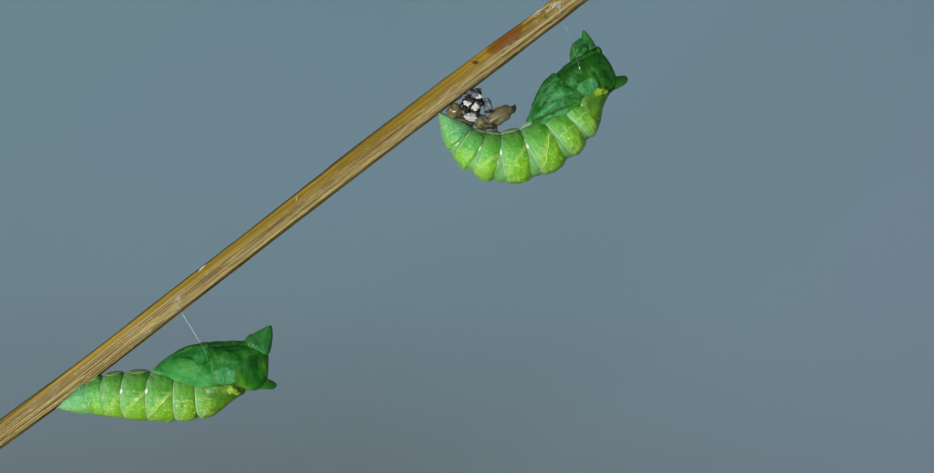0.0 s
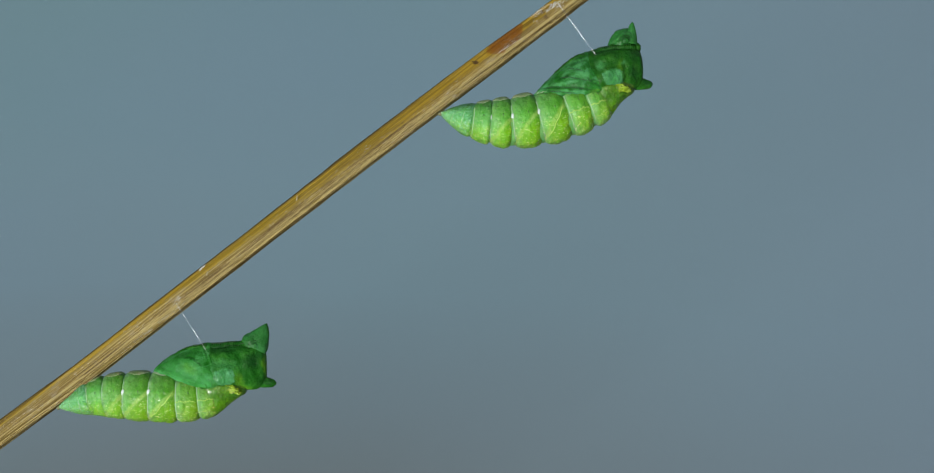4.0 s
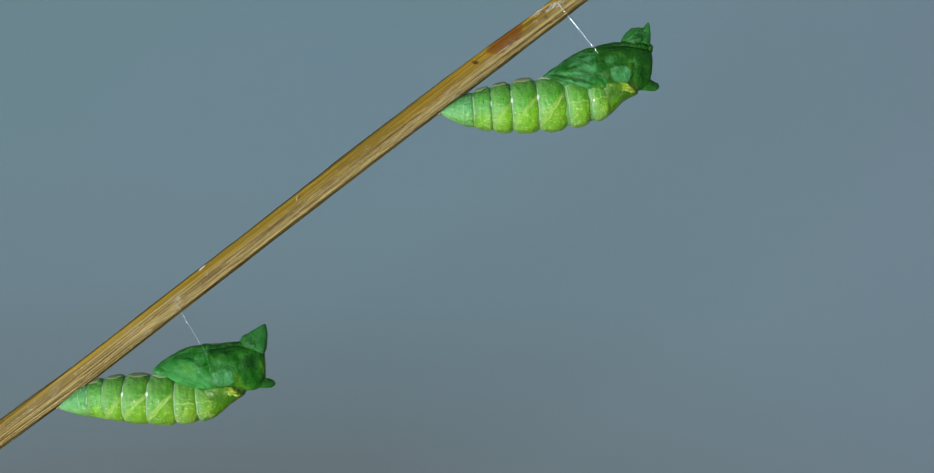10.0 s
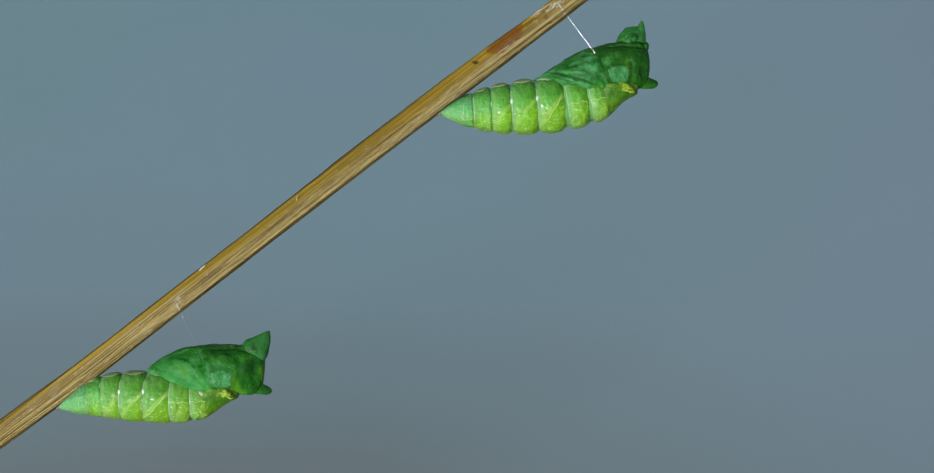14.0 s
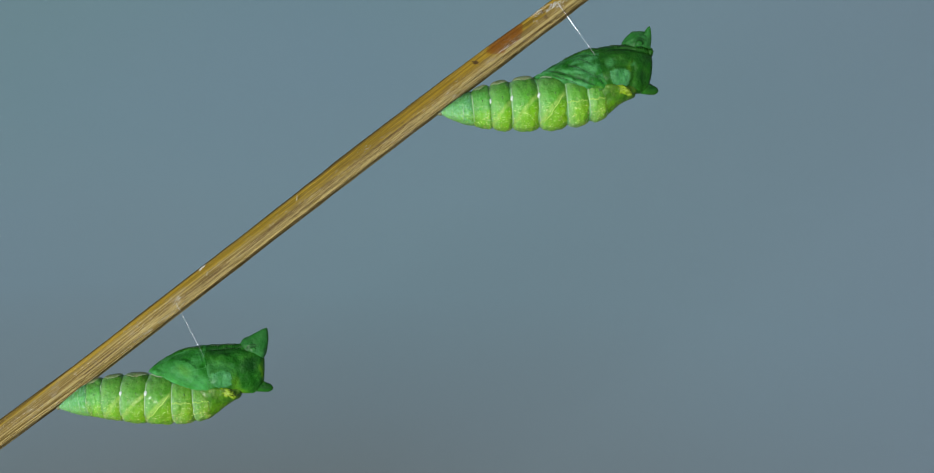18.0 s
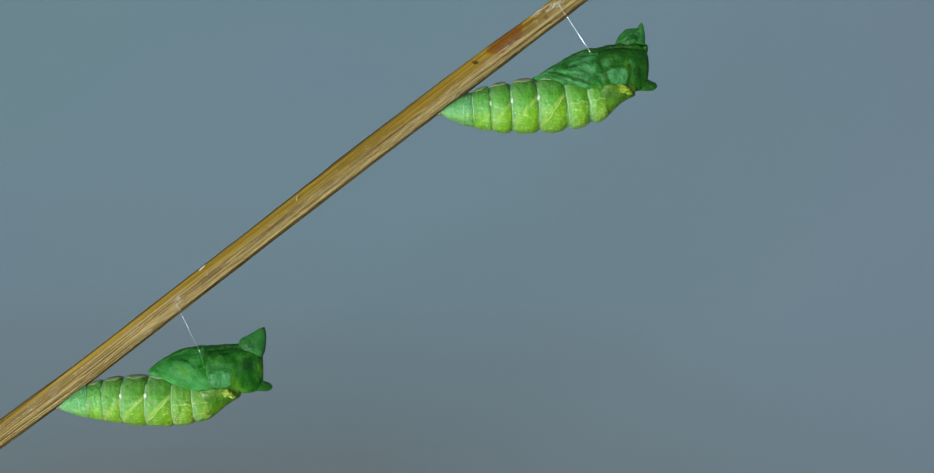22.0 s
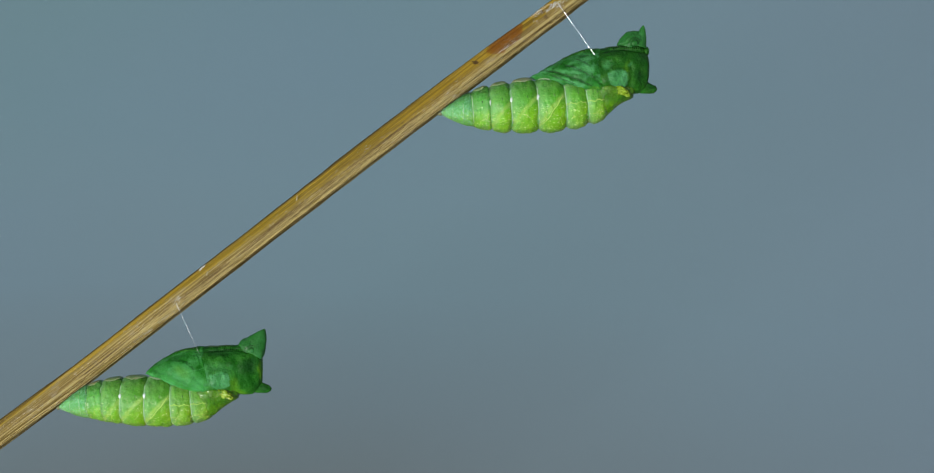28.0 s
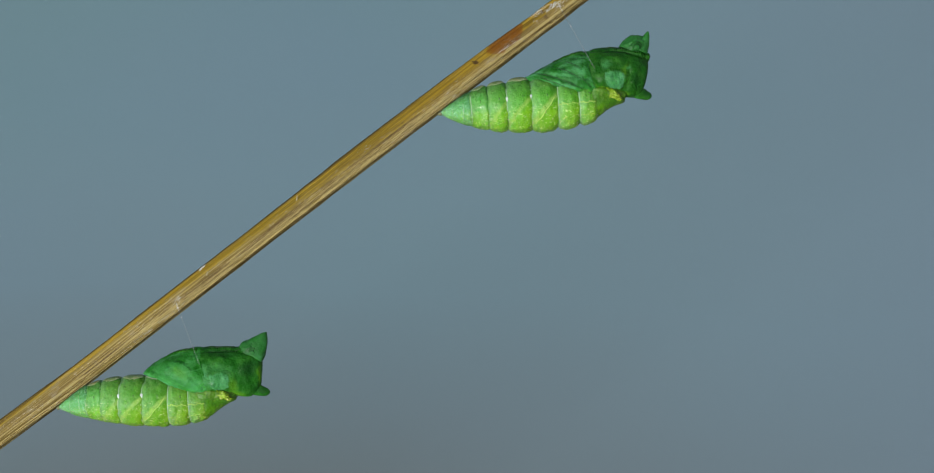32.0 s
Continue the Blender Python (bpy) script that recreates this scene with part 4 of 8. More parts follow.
skin = cast_skin()


def turned(x, z, roll, rise, yaw=0.0):
    """A part's pose in its thing: millimetres along and up, twist about its length, rise of its head end, all in degrees."""
    return pose(x / 1000, 0, z / 1000, 0, -rise, 0) @ pose(0, 0, 0, 0, 0, yaw) @ pose(0, 0, 0, roll, 0, 0)

def hung(px, py, rise, yaw):
    """A thread's pose: its upper end at the plan point on the front of the twig."""
    return Matrix.Translation(at(px, py, -21 * S)) @ pose(0, 0, 0, 0, -rise, 0) @ pose(0, 0, 0, 0, 0, yaw)


def motions():
    # the upper chrysalis, joint by joint from the tail
    walk(upper_parts[0], [
        (0, turned(0.00, 0.00, 0.0, -50.9)), (0.1, turned(0.00, 0.00, 0.0, -42.6)), (0.2, turned(0.00, 0.00, 0.0, -50.6)), (0.3, turned(0.00, 0.00, 0.0, -48.1)), 
        (0.4, turned(0.00, 0.00, 0.0, -51.3)), (0.5, turned(0.00, 0.00, 0.0, -41.4)), (0.6, turned(0.00, 0.00, 0.0, -32.0)), (0.7, turned(0.00, 0.00, 0.0, -33.7)), 
        (0.8, turned(0.00, 0.00, 0.0, -32.4)), (0.9, turned(0.00, 0.00, 0.0, -32.5)), (1, turned(0.00, 0.00, 0.0, -23.8)), (1.1, turned(0.00, 0.00, 0.0, -28.6)), 
        (1.2, turned(0.00, 0.00, 0.0, -30.1)), (1.3, turned(0.00, 0.00, 0.0, -17.3)), (1.4, turned(0.00, 0.00, 0.0, -23.5)), (1.5, turned(0.00, 0.00, 0.0, -27.4)), 
        (2, turned(0.00, 0.00, 0.0, -25.3)), (2.5, turned(0.00, 0.00, 0.0, -20.3)), (3, turned(0.00, 0.00, 0.0, -16.4)), (3.5, turned(0.00, 0.00, 0.0, -15.5)), 
        (5.5, turned(0.00, 0.00, 0.0, -0.9)), (5.8, turned(0.00, 0.00, 0.0, -0.9)), (5.9, turned(0.00, 0.00, 0.0, 2.9)), (6, turned(0.00, 0.00, 0.0, 2.9)), 
        (6.5, turned(0.00, 0.00, 0.0, 2.2)), (7, turned(0.00, 0.00, 0.0, -0.7)), (7.4, turned(0.00, 0.00, 0.0, -0.7)), (7.5, turned(0.00, 0.00, 0.0, -4.4)), 
        (8, turned(0.00, 0.00, 0.0, 3.8)), (8.5, turned(0.00, 0.00, 0.0, 4.5)), (9, turned(0.00, 0.00, 0.0, 1.6)), (9.4, turned(0.00, 0.00, 0.0, 1.6)), 
        (9.5, turned(0.00, 0.00, 0.0, 4.2)), (10, turned(0.00, 0.00, 0.0, 5.6)), (10.5, turned(0.00, 0.00, 0.0, 6.5)), (11, turned(0.00, 0.00, 0.0, 4.0)), 
        (11.5, turned(0.00, 0.00, 0.0, 3.0)), (11.6, turned(0.00, 0.00, 0.0, 3.0)), (11.7, turned(0.00, 0.00, 0.0, 6.2)), (12, turned(0.00, 0.00, 0.0, 6.2)), 
        (12.5, turned(0.00, 0.00, 0.0, 7.3)), (13, turned(0.00, 0.00, 0.0, 6.9)), (13.5, turned(0.00, 0.00, 0.0, 6.7)), (14, turned(0.00, 0.00, 0.0, 4.7)), 
        (14.1, turned(0.00, 0.00, 0.0, 4.7)), (14.2, turned(0.00, 0.00, 0.0, 5.3)), (14.5, turned(0.00, 0.00, 0.0, 5.3)), (16.5, turned(0.00, 0.00, 0.0, 6.1)), 
        (16.9, turned(0.00, 0.00, 0.0, 6.1)), (17, turned(0.00, 0.00, 0.0, 7.0)), (17.5, turned(0.00, 0.00, 0.0, 6.3)), (18, turned(0.00, 0.00, 0.0, 8.1)), 
        (18.5, turned(0.00, 0.00, 0.0, 6.6)), (19, turned(0.00, 0.00, 0.0, 6.1)), (19.5, turned(0.00, 0.00, 0.0, 6.8)), (19.6, turned(0.00, 0.00, 0.0, 6.8)), 
        (19.7, turned(0.00, 0.00, 0.0, 6.2)), (20, turned(0.00, 0.00, 0.0, 6.2)), (20.5, turned(0.00, 0.00, 0.0, 7.4)), (21, turned(0.00, 0.00, 0.0, 8.4)), 
        (21.5, turned(0.00, 0.00, 0.0, 7.4)), (22, turned(0.00, 0.00, 0.0, 6.1)), (22.3, turned(0.00, 0.00, 0.0, 6.1)), (22.4, turned(0.00, 0.00, 0.0, 7.1)), 
        (22.5, turned(0.00, 0.00, 0.0, 7.1)), (23, turned(0.00, 0.00, 0.0, 6.6)), (23.5, turned(0.00, 0.00, 0.0, 7.9)), (24, turned(0.00, 0.00, 0.0, 6.9)), 
        (24.5, turned(0.00, 0.00, 0.0, 6.7)), (25, turned(0.00, 0.00, 0.0, 6.8)), (25.1, turned(0.00, 0.00, 0.0, 7.2)), (25.5, turned(0.00, 0.00, 0.0, 7.2)), 
        (27.5, turned(0.00, 0.00, 0.0, 6.8)), (28, turned(0.00, 0.00, 0.0, 6.8)), (28.1, turned(0.00, 0.00, 0.0, 6.8)), (28.2, turned(0.00, 0.00, 0.0, 7.8)), 
        (28.5, turned(0.00, 0.00, 0.0, 7.8)), (29, turned(0.00, 0.00, 0.0, 7.5)), (29.5, turned(0.00, 0.00, 0.0, 8.7)), (30, turned(0.00, 0.00, 0.0, 6.7)), 
        (30.5, turned(0.00, 0.00, 0.0, 6.0)), (31, turned(0.00, 0.00, 0.0, 6.0)), (31.3, turned(0.00, 0.00, 0.0, 6.0)), (31.4, turned(0.00, 0.00, 0.0, 6.9)), 
        (31.5, turned(0.00, 0.00, 0.0, 6.9)), (32, turned(0.00, 0.00, 0.0, 7.4))])
    walk(upper_parts[1], [
        (0, turned(3.53, -4.35, -0.6, -35.3)), (0.1, turned(3.40, -3.12, 1.5, -25.6)), (0.2, turned(3.53, -4.30, -0.4, -33.8)), (0.3, turned(3.82, -4.26, 0.0, -32.4)), 
        (0.4, turned(2.96, -3.69, 1.8, -23.4)), (0.5, turned(3.90, -3.44, -4.8, -20.6)), (0.6, turned(4.42, -2.76, -0.6, -23.1)), (0.7, turned(4.24, -2.83, 0.0, -24.3)), 
        (0.8, turned(4.46, -2.84, 0.0, -24.5)), (0.9, turned(4.42, -2.81, -0.4, -24.7)), (1, turned(4.76, -2.10, -2.4, -10.8)), (1.1, turned(4.62, -2.52, -0.3, -21.0)), 
        (1.2, turned(4.45, -2.58, 0.0, -21.4)), (1.3, turned(4.75, -1.48, 0.3, -11.6)), (1.4, turned(4.67, -2.03, 0.0, -14.3)), (1.5, turned(4.48, -2.32, 0.0, -15.8)), 
        (2, turned(4.75, -2.24, 0.0, -17.3)), (2.5, turned(4.68, -1.73, 0.0, -11.1)), (3, turned(4.92, -1.45, 0.0, -9.3)), (3.5, turned(5.02, -1.39, 0.0, -8.6)), 
        (5.5, turned(5.10, -0.08, 0.0, 0.5)), (5.8, turned(5.10, -0.08, 0.0, 0.5)), (5.9, turned(5.04, 0.26, 0.0, 2.4)), (6, turned(5.04, 0.26, 0.0, 2.4)), 
        (6.5, turned(5.14, 0.20, 0.0, 2.2)), (7, turned(5.18, -0.06, 0.0, 0.8)), (7.4, turned(5.18, -0.06, 0.0, 0.8)), (7.5, turned(5.16, -0.40, 0.0, -2.0)), 
        (8, turned(5.15, 0.34, 0.0, 3.2)), (8.5, turned(5.15, 0.40, 0.0, 3.2)), (9, turned(5.14, 0.14, 0.0, 2.0)), (9.4, turned(5.14, 0.14, 0.0, 2.0)), 
        (9.5, turned(4.99, 0.36, 0.0, 3.7)), (10, turned(5.11, 0.50, 0.0, 4.3)), (10.5, turned(5.14, 0.58, 0.0, 5.0)), (11, turned(5.08, 0.35, 0.0, 3.2)), 
        (11.5, turned(5.16, 0.27, 0.0, 2.6)), (11.6, turned(5.16, 0.27, 0.0, 2.6)), (11.7, turned(4.97, 0.54, 0.0, 4.4)), (12, turned(4.97, 0.54, 0.0, 4.4)), 
        (12.5, turned(5.05, 0.65, 0.0, 5.5)), (13, turned(5.09, 0.62, 0.0, 4.6)), (13.5, turned(5.14, 0.61, 0.0, 4.4)), (14, turned(5.14, 0.42, 0.0, 3.6)), 
        (14.1, turned(5.14, 0.42, 0.0, 3.6)), (14.2, turned(4.92, 0.46, 0.0, 3.8)), (14.5, turned(4.92, 0.46, 0.0, 3.8)), (16.5, turned(5.06, 0.54, 0.0, 4.2)), 
        (16.9, turned(5.06, 0.54, 0.0, 4.2)), (17, turned(4.83, 0.59, 0.0, 4.5)), (17.5, turned(4.97, 0.55, 0.0, 4.7)), (18, turned(4.99, 0.71, 0.0, 5.7)), 
        (18.5, turned(5.07, 0.59, 0.0, 4.2)), (19, turned(5.04, 0.54, 0.0, 4.2)), (19.5, turned(5.09, 0.60, 0.0, 4.5)), (19.6, turned(5.09, 0.60, 0.0, 4.5)), 
        (19.7, turned(4.80, 0.52, 0.0, 4.4)), (20, turned(4.80, 0.52, 0.0, 4.4)), (20.5, turned(4.94, 0.64, 0.0, 5.7)), (21, turned(4.96, 0.73, 0.0, 5.3)), 
        (21.5, turned(5.04, 0.65, 0.0, 4.5)), (22, turned(5.00, 0.53, 0.0, 4.1)), (22.3, turned(5.00, 0.53, 0.0, 4.1)), (22.4, turned(4.69, 0.58, 0.0, 4.5)), 
        (22.5, turned(4.69, 0.58, 0.0, 4.5)), (23, turned(4.85, 0.57, 0.0, 5.1)), (23.5, turned(4.94, 0.69, 0.0, 5.4)), (24, turned(4.99, 0.60, 0.0, 4.4)), 
        (24.5, turned(5.00, 0.58, 0.0, 4.2)), (25, turned(4.99, 0.59, 0.0, 4.5)), (25.1, turned(4.69, 0.59, 0.0, 5.1)), (25.5, turned(4.69, 0.59, 0.0, 5.1)), 
        (27.5, turned(4.94, 0.58, 0.0, 4.4)), (28, turned(4.95, 0.59, 0.0, 4.4)), (28.1, turned(4.95, 0.59, 0.0, 4.4)), (28.2, turned(4.56, 0.62, 0.0, 5.2)), 
        (28.5, turned(4.56, 0.62, 0.0, 5.2)), (29, turned(4.85, 0.64, 0.0, 5.5)), (29.5, turned(4.89, 0.75, 0.0, 5.7)), (30, turned(4.89, 0.57, 0.0, 4.0)), 
        (30.5, turned(4.93, 0.52, 0.0, 4.0)), (31, turned(4.94, 0.52, 0.0, 3.9)), (31.3, turned(4.94, 0.52, 0.0, 3.9)), (31.4, turned(4.55, 0.55, 0.0, 4.5)), 
        (31.5, turned(4.55, 0.55, 0.0, 4.5)), (32, turned(4.71, 0.61, 0.0, 5.3))])
    walk(upper_parts[2], [
        (0, turned(5.75, -5.92, -1.1, -15.9)), (0.1, turned(5.42, -4.09, 2.6, -6.2)), (0.2, turned(5.85, -5.85, -0.8, -12.8)), (0.3, turned(6.21, -5.77, 0.0, -13.1)), 
        (0.4, turned(5.07, -4.60, 3.2, 3.7)), (0.5, turned(6.33, -4.35, -8.5, 2.7)), (0.6, turned(6.77, -3.76, -1.1, -11.9)), (0.7, turned(6.51, -3.85, 0.0, -12.5)), 
        (0.8, turned(6.87, -3.93, 0.0, -14.1)), (0.9, turned(6.74, -3.88, -0.8, -14.4)), (1, turned(7.31, -2.59, -4.2, 2.7)), (1.1, turned(7.06, -3.45, -0.5, -11.3)), 
        (1.2, turned(6.86, -3.52, 0.0, -10.8)), (1.3, turned(7.16, -1.98, 0.5, -4.9)), (1.4, turned(7.09, -2.64, 0.0, -4.6)), (1.5, turned(6.87, -2.99, 0.0, -3.9)), 
        (2, turned(7.20, -3.01, 0.0, -7.9)), (2.5, turned(7.10, -2.21, 0.0, -2.0)), (3, turned(7.46, -1.86, 0.0, -2.1)), (3.5, turned(7.52, -1.77, 0.0, -1.7)), 
        (5.5, turned(7.64, -0.06, 0.0, 2.0)), (5.8, turned(7.64, -0.06, 0.0, 2.0)), (5.9, turned(7.35, 0.36, 0.0, 2.7)), (6, turned(7.35, 0.36, 0.0, 2.7)), 
        (6.5, turned(7.63, 0.30, 0.0, 2.7)), (7, turned(7.67, -0.03, 0.0, 2.5)), (7.4, turned(7.67, -0.03, 0.0, 2.5)), (7.5, turned(7.59, -0.49, 0.0, 0.5)), 
        (8, turned(7.67, 0.48, 0.0, 3.4)), (8.5, turned(7.58, 0.54, 0.0, 3.0)), (9, turned(7.64, 0.23, 0.0, 2.9)), (9.4, turned(7.64, 0.23, 0.0, 2.9)), 
        (9.5, turned(7.29, 0.51, 0.0, 3.8)), (10, turned(7.61, 0.69, 0.0, 4.0)), (10.5, turned(7.57, 0.79, 0.0, 4.5)), (11, turned(7.56, 0.49, 0.0, 3.3)), 
        (11.5, turned(7.66, 0.39, 0.0, 2.9)), (11.6, turned(7.66, 0.39, 0.0, 2.9)), (11.7, turned(7.40, 0.73, 0.0, 3.8)), (12, turned(7.40, 0.73, 0.0, 3.8)), 
        (12.5, turned(7.53, 0.89, 0.0, 4.8)), (13, turned(7.58, 0.82, 0.0, 3.8)), (13.5, turned(7.66, 0.80, 0.0, 3.6)), (14, turned(7.57, 0.58, 0.0, 3.5)), 
        (14.1, turned(7.57, 0.58, 0.0, 3.5)), (14.2, turned(7.26, 0.61, 0.0, 3.5)), (14.5, turned(7.26, 0.61, 0.0, 3.5)), (16.5, turned(7.61, 0.73, 0.0, 3.6)), 
        (16.9, turned(7.61, 0.73, 0.0, 3.6)), (17, turned(7.07, 0.76, 0.0, 3.5)), (17.5, turned(7.40, 0.75, 0.0, 4.0)), (18, turned(7.50, 0.96, 0.0, 4.5)), 
        (18.5, turned(7.54, 0.77, 0.0, 3.3)), (19, turned(7.57, 0.72, 0.0, 3.6)), (19.5, turned(7.57, 0.80, 0.0, 3.6)), (19.6, turned(7.57, 0.80, 0.0, 3.6)), 
        (19.7, turned(7.09, 0.70, 0.0, 3.7)), (20, turned(7.09, 0.70, 0.0, 3.7)), (20.5, turned(7.42, 0.89, 0.0, 5.0)), (21, turned(7.47, 0.97, 0.0, 3.9)), 
        (21.5, turned(7.51, 0.85, 0.0, 3.4)), (22, turned(7.52, 0.71, 0.0, 3.4)), (22.3, turned(7.52, 0.71, 0.0, 3.4)), (22.4, turned(6.80, 0.75, 0.0, 3.5)), 
        (22.5, turned(6.80, 0.75, 0.0, 3.5)), (23, turned(7.23, 0.78, 0.0, 4.3)), (23.5, turned(7.36, 0.92, 0.0, 4.2)), (24, turned(7.43, 0.79, 0.0, 3.5)), 
        (24.5, turned(7.44, 0.77, 0.0, 3.3)), (25, turned(7.43, 0.78, 0.0, 3.5)), (25.1, turned(6.93, 0.79, 0.0, 4.0)), (25.5, turned(6.93, 0.79, 0.0, 4.0)), 
        (27.5, turned(7.36, 0.77, 0.0, 3.5)), (28, turned(7.44, 0.78, 0.0, 3.5)), (28.1, turned(7.44, 0.78, 0.0, 3.5)), (28.2, turned(6.73, 0.82, 0.0, 4.0)), 
        (28.5, turned(6.73, 0.82, 0.0, 4.0)), (29, turned(7.20, 0.86, 0.0, 4.5)), (29.5, turned(7.28, 0.98, 0.0, 4.2)), (30, turned(7.30, 0.74, 0.0, 3.0)), 
        (30.5, turned(7.33, 0.68, 0.0, 3.2)), (31, turned(7.36, 0.68, 0.0, 3.1)), (31.3, turned(7.36, 0.68, 0.0, 3.1)), (31.4, turned(6.78, 0.72, 0.0, 3.4)), 
        (31.5, turned(6.78, 0.72, 0.0, 3.4)), (32, turned(7.00, 0.82, 0.0, 4.3))])
    walk(upper_parts[3], [
        (0, turned(9.27, -6.92, -1.6, 10.6)), (0.1, turned(8.44, -4.42, 4.1, 14.8)), (0.2, turned(9.42, -6.67, -1.2, 13.2)), (0.3, turned(9.84, -6.61, 0.0, 12.2)), 
        (0.4, turned(8.18, -4.40, 4.9, 21.9)), (0.5, turned(9.74, -4.19, -13.2, 24.0)), (0.6, turned(10.11, -4.47, -1.6, 6.1)), (0.7, turned(9.75, -4.57, 0.0, 6.5)), 
        (0.8, turned(10.23, -4.78, 0.0, 3.6)), (0.9, turned(10.07, -4.74, -1.2, 3.9)), (1, turned(10.70, -2.43, -6.6, 18.0)), (1.1, turned(10.44, -4.13, -0.8, 4.7)), 
        (1.2, turned(10.15, -4.15, 0.0, 5.8)), (1.3, turned(10.45, -2.26, 0.8, 5.5)), (1.4, turned(10.39, -2.91, 0.0, 7.9)), (1.5, turned(10.14, -3.22, 0.0, 10.5)), 
        (2, turned(10.61, -3.48, 0.0, 6.6)), (2.5, turned(10.41, -2.32, 0.0, 9.4)), (3, turned(10.86, -1.99, 0.0, 7.5)), (3.5, turned(10.94, -1.87, 0.0, 7.5)), 
        (5.5, turned(10.87, 0.06, 0.0, 4.6)), (5.8, turned(10.87, 0.06, 0.0, 4.6)), (5.9, turned(10.37, 0.50, 0.0, 3.9)), (6, turned(10.37, 0.50, 0.0, 3.9)), 
        (6.5, turned(10.96, 0.45, 0.0, 4.2)), (7, turned(10.92, 0.11, 0.0, 5.0)), (7.4, turned(10.92, 0.11, 0.0, 5.0)), (7.5, turned(10.67, -0.46, 0.0, 4.4)), 
        (8, turned(10.98, 0.68, 0.0, 4.4)), (8.5, turned(10.87, 0.71, 0.0, 3.7)), (9, turned(10.91, 0.40, 0.0, 4.6)), (9.4, turned(10.91, 0.40, 0.0, 4.6)), 
        (9.5, turned(10.23, 0.70, 0.0, 4.5)), (10, turned(10.80, 0.92, 0.0, 4.4)), (10.5, turned(10.89, 1.05, 0.0, 4.6)), (11, turned(10.84, 0.68, 0.0, 4.2)), 
        (11.5, turned(10.89, 0.55, 0.0, 4.2)), (11.6, turned(10.89, 0.55, 0.0, 4.2)), (11.7, turned(10.46, 0.93, 0.0, 3.9)), (12, turned(10.46, 0.93, 0.0, 3.9)), 
        (12.5, turned(10.79, 1.16, 0.0, 4.6)), (13, turned(10.76, 1.03, 0.0, 3.7)), (13.5, turned(10.89, 1.00, 0.0, 3.7)), (14, turned(10.73, 0.77, 0.0, 4.1)), 
        (14.1, turned(10.73, 0.77, 0.0, 4.1)), (14.2, turned(10.14, 0.79, 0.0, 3.7)), (14.5, turned(10.14, 0.79, 0.0, 3.7)), (16.5, turned(10.91, 0.93, 0.0, 3.8)), 
        (16.9, turned(10.91, 0.93, 0.0, 3.8)), (17, turned(9.80, 0.93, 0.0, 3.2)), (17.5, turned(10.69, 0.98, 0.0, 4.0)), (18, turned(10.77, 1.22, 0.0, 4.0)), 
        (18.5, turned(10.84, 0.96, 0.0, 3.2)), (19, turned(10.86, 0.93, 0.0, 3.8)), (19.5, turned(10.87, 1.01, 0.0, 3.6)), (19.6, turned(10.87, 1.01, 0.0, 3.6)), 
        (19.7, turned(10.10, 0.89, 0.0, 3.6)), (20, turned(10.10, 0.89, 0.0, 3.6)), (20.5, turned(10.65, 1.17, 0.0, 4.5)), (21, turned(10.74, 1.19, 0.0, 3.2)), 
        (21.5, turned(10.81, 1.04, 0.0, 3.1)), (22, turned(10.79, 0.91, 0.0, 3.6)), (22.3, turned(10.79, 0.91, 0.0, 3.6)), (22.4, turned(9.45, 0.91, 0.0, 2.9)), 
        (22.5, turned(9.45, 0.91, 0.0, 2.9)), (23, turned(10.42, 1.02, 0.0, 4.0)), (23.5, turned(10.58, 1.15, 0.0, 3.4)), (24, turned(10.63, 0.99, 0.0, 3.3)), 
        (24.5, turned(10.70, 0.95, 0.0, 3.2)), (25, turned(10.75, 0.99, 0.0, 3.4)), (25.1, turned(9.82, 0.99, 0.0, 3.4)), (25.5, turned(9.82, 0.99, 0.0, 3.4)), 
        (27.5, turned(10.66, 0.97, 0.0, 3.2)), (28, turned(10.68, 0.98, 0.0, 3.3)), (28.1, turned(10.68, 0.98, 0.0, 3.3)), (28.2, turned(9.59, 1.02, 0.0, 3.1)), 
        (28.5, turned(9.59, 1.02, 0.0, 3.1)), (29, turned(10.35, 1.11, 0.0, 3.8)), (29.5, turned(10.46, 1.22, 0.0, 3.2)), (30, turned(10.50, 0.91, 0.0, 2.7)), 
        (30.5, turned(10.54, 0.86, 0.0, 3.1)), (31, turned(10.64, 0.86, 0.0, 3.1)), (31.3, turned(10.64, 0.86, 0.0, 3.1)), (31.4, turned(9.65, 0.89, 0.0, 2.8)), 
        (31.5, turned(9.65, 0.89, 0.0, 2.8)), (32, turned(9.99, 1.05, 0.0, 3.5))])
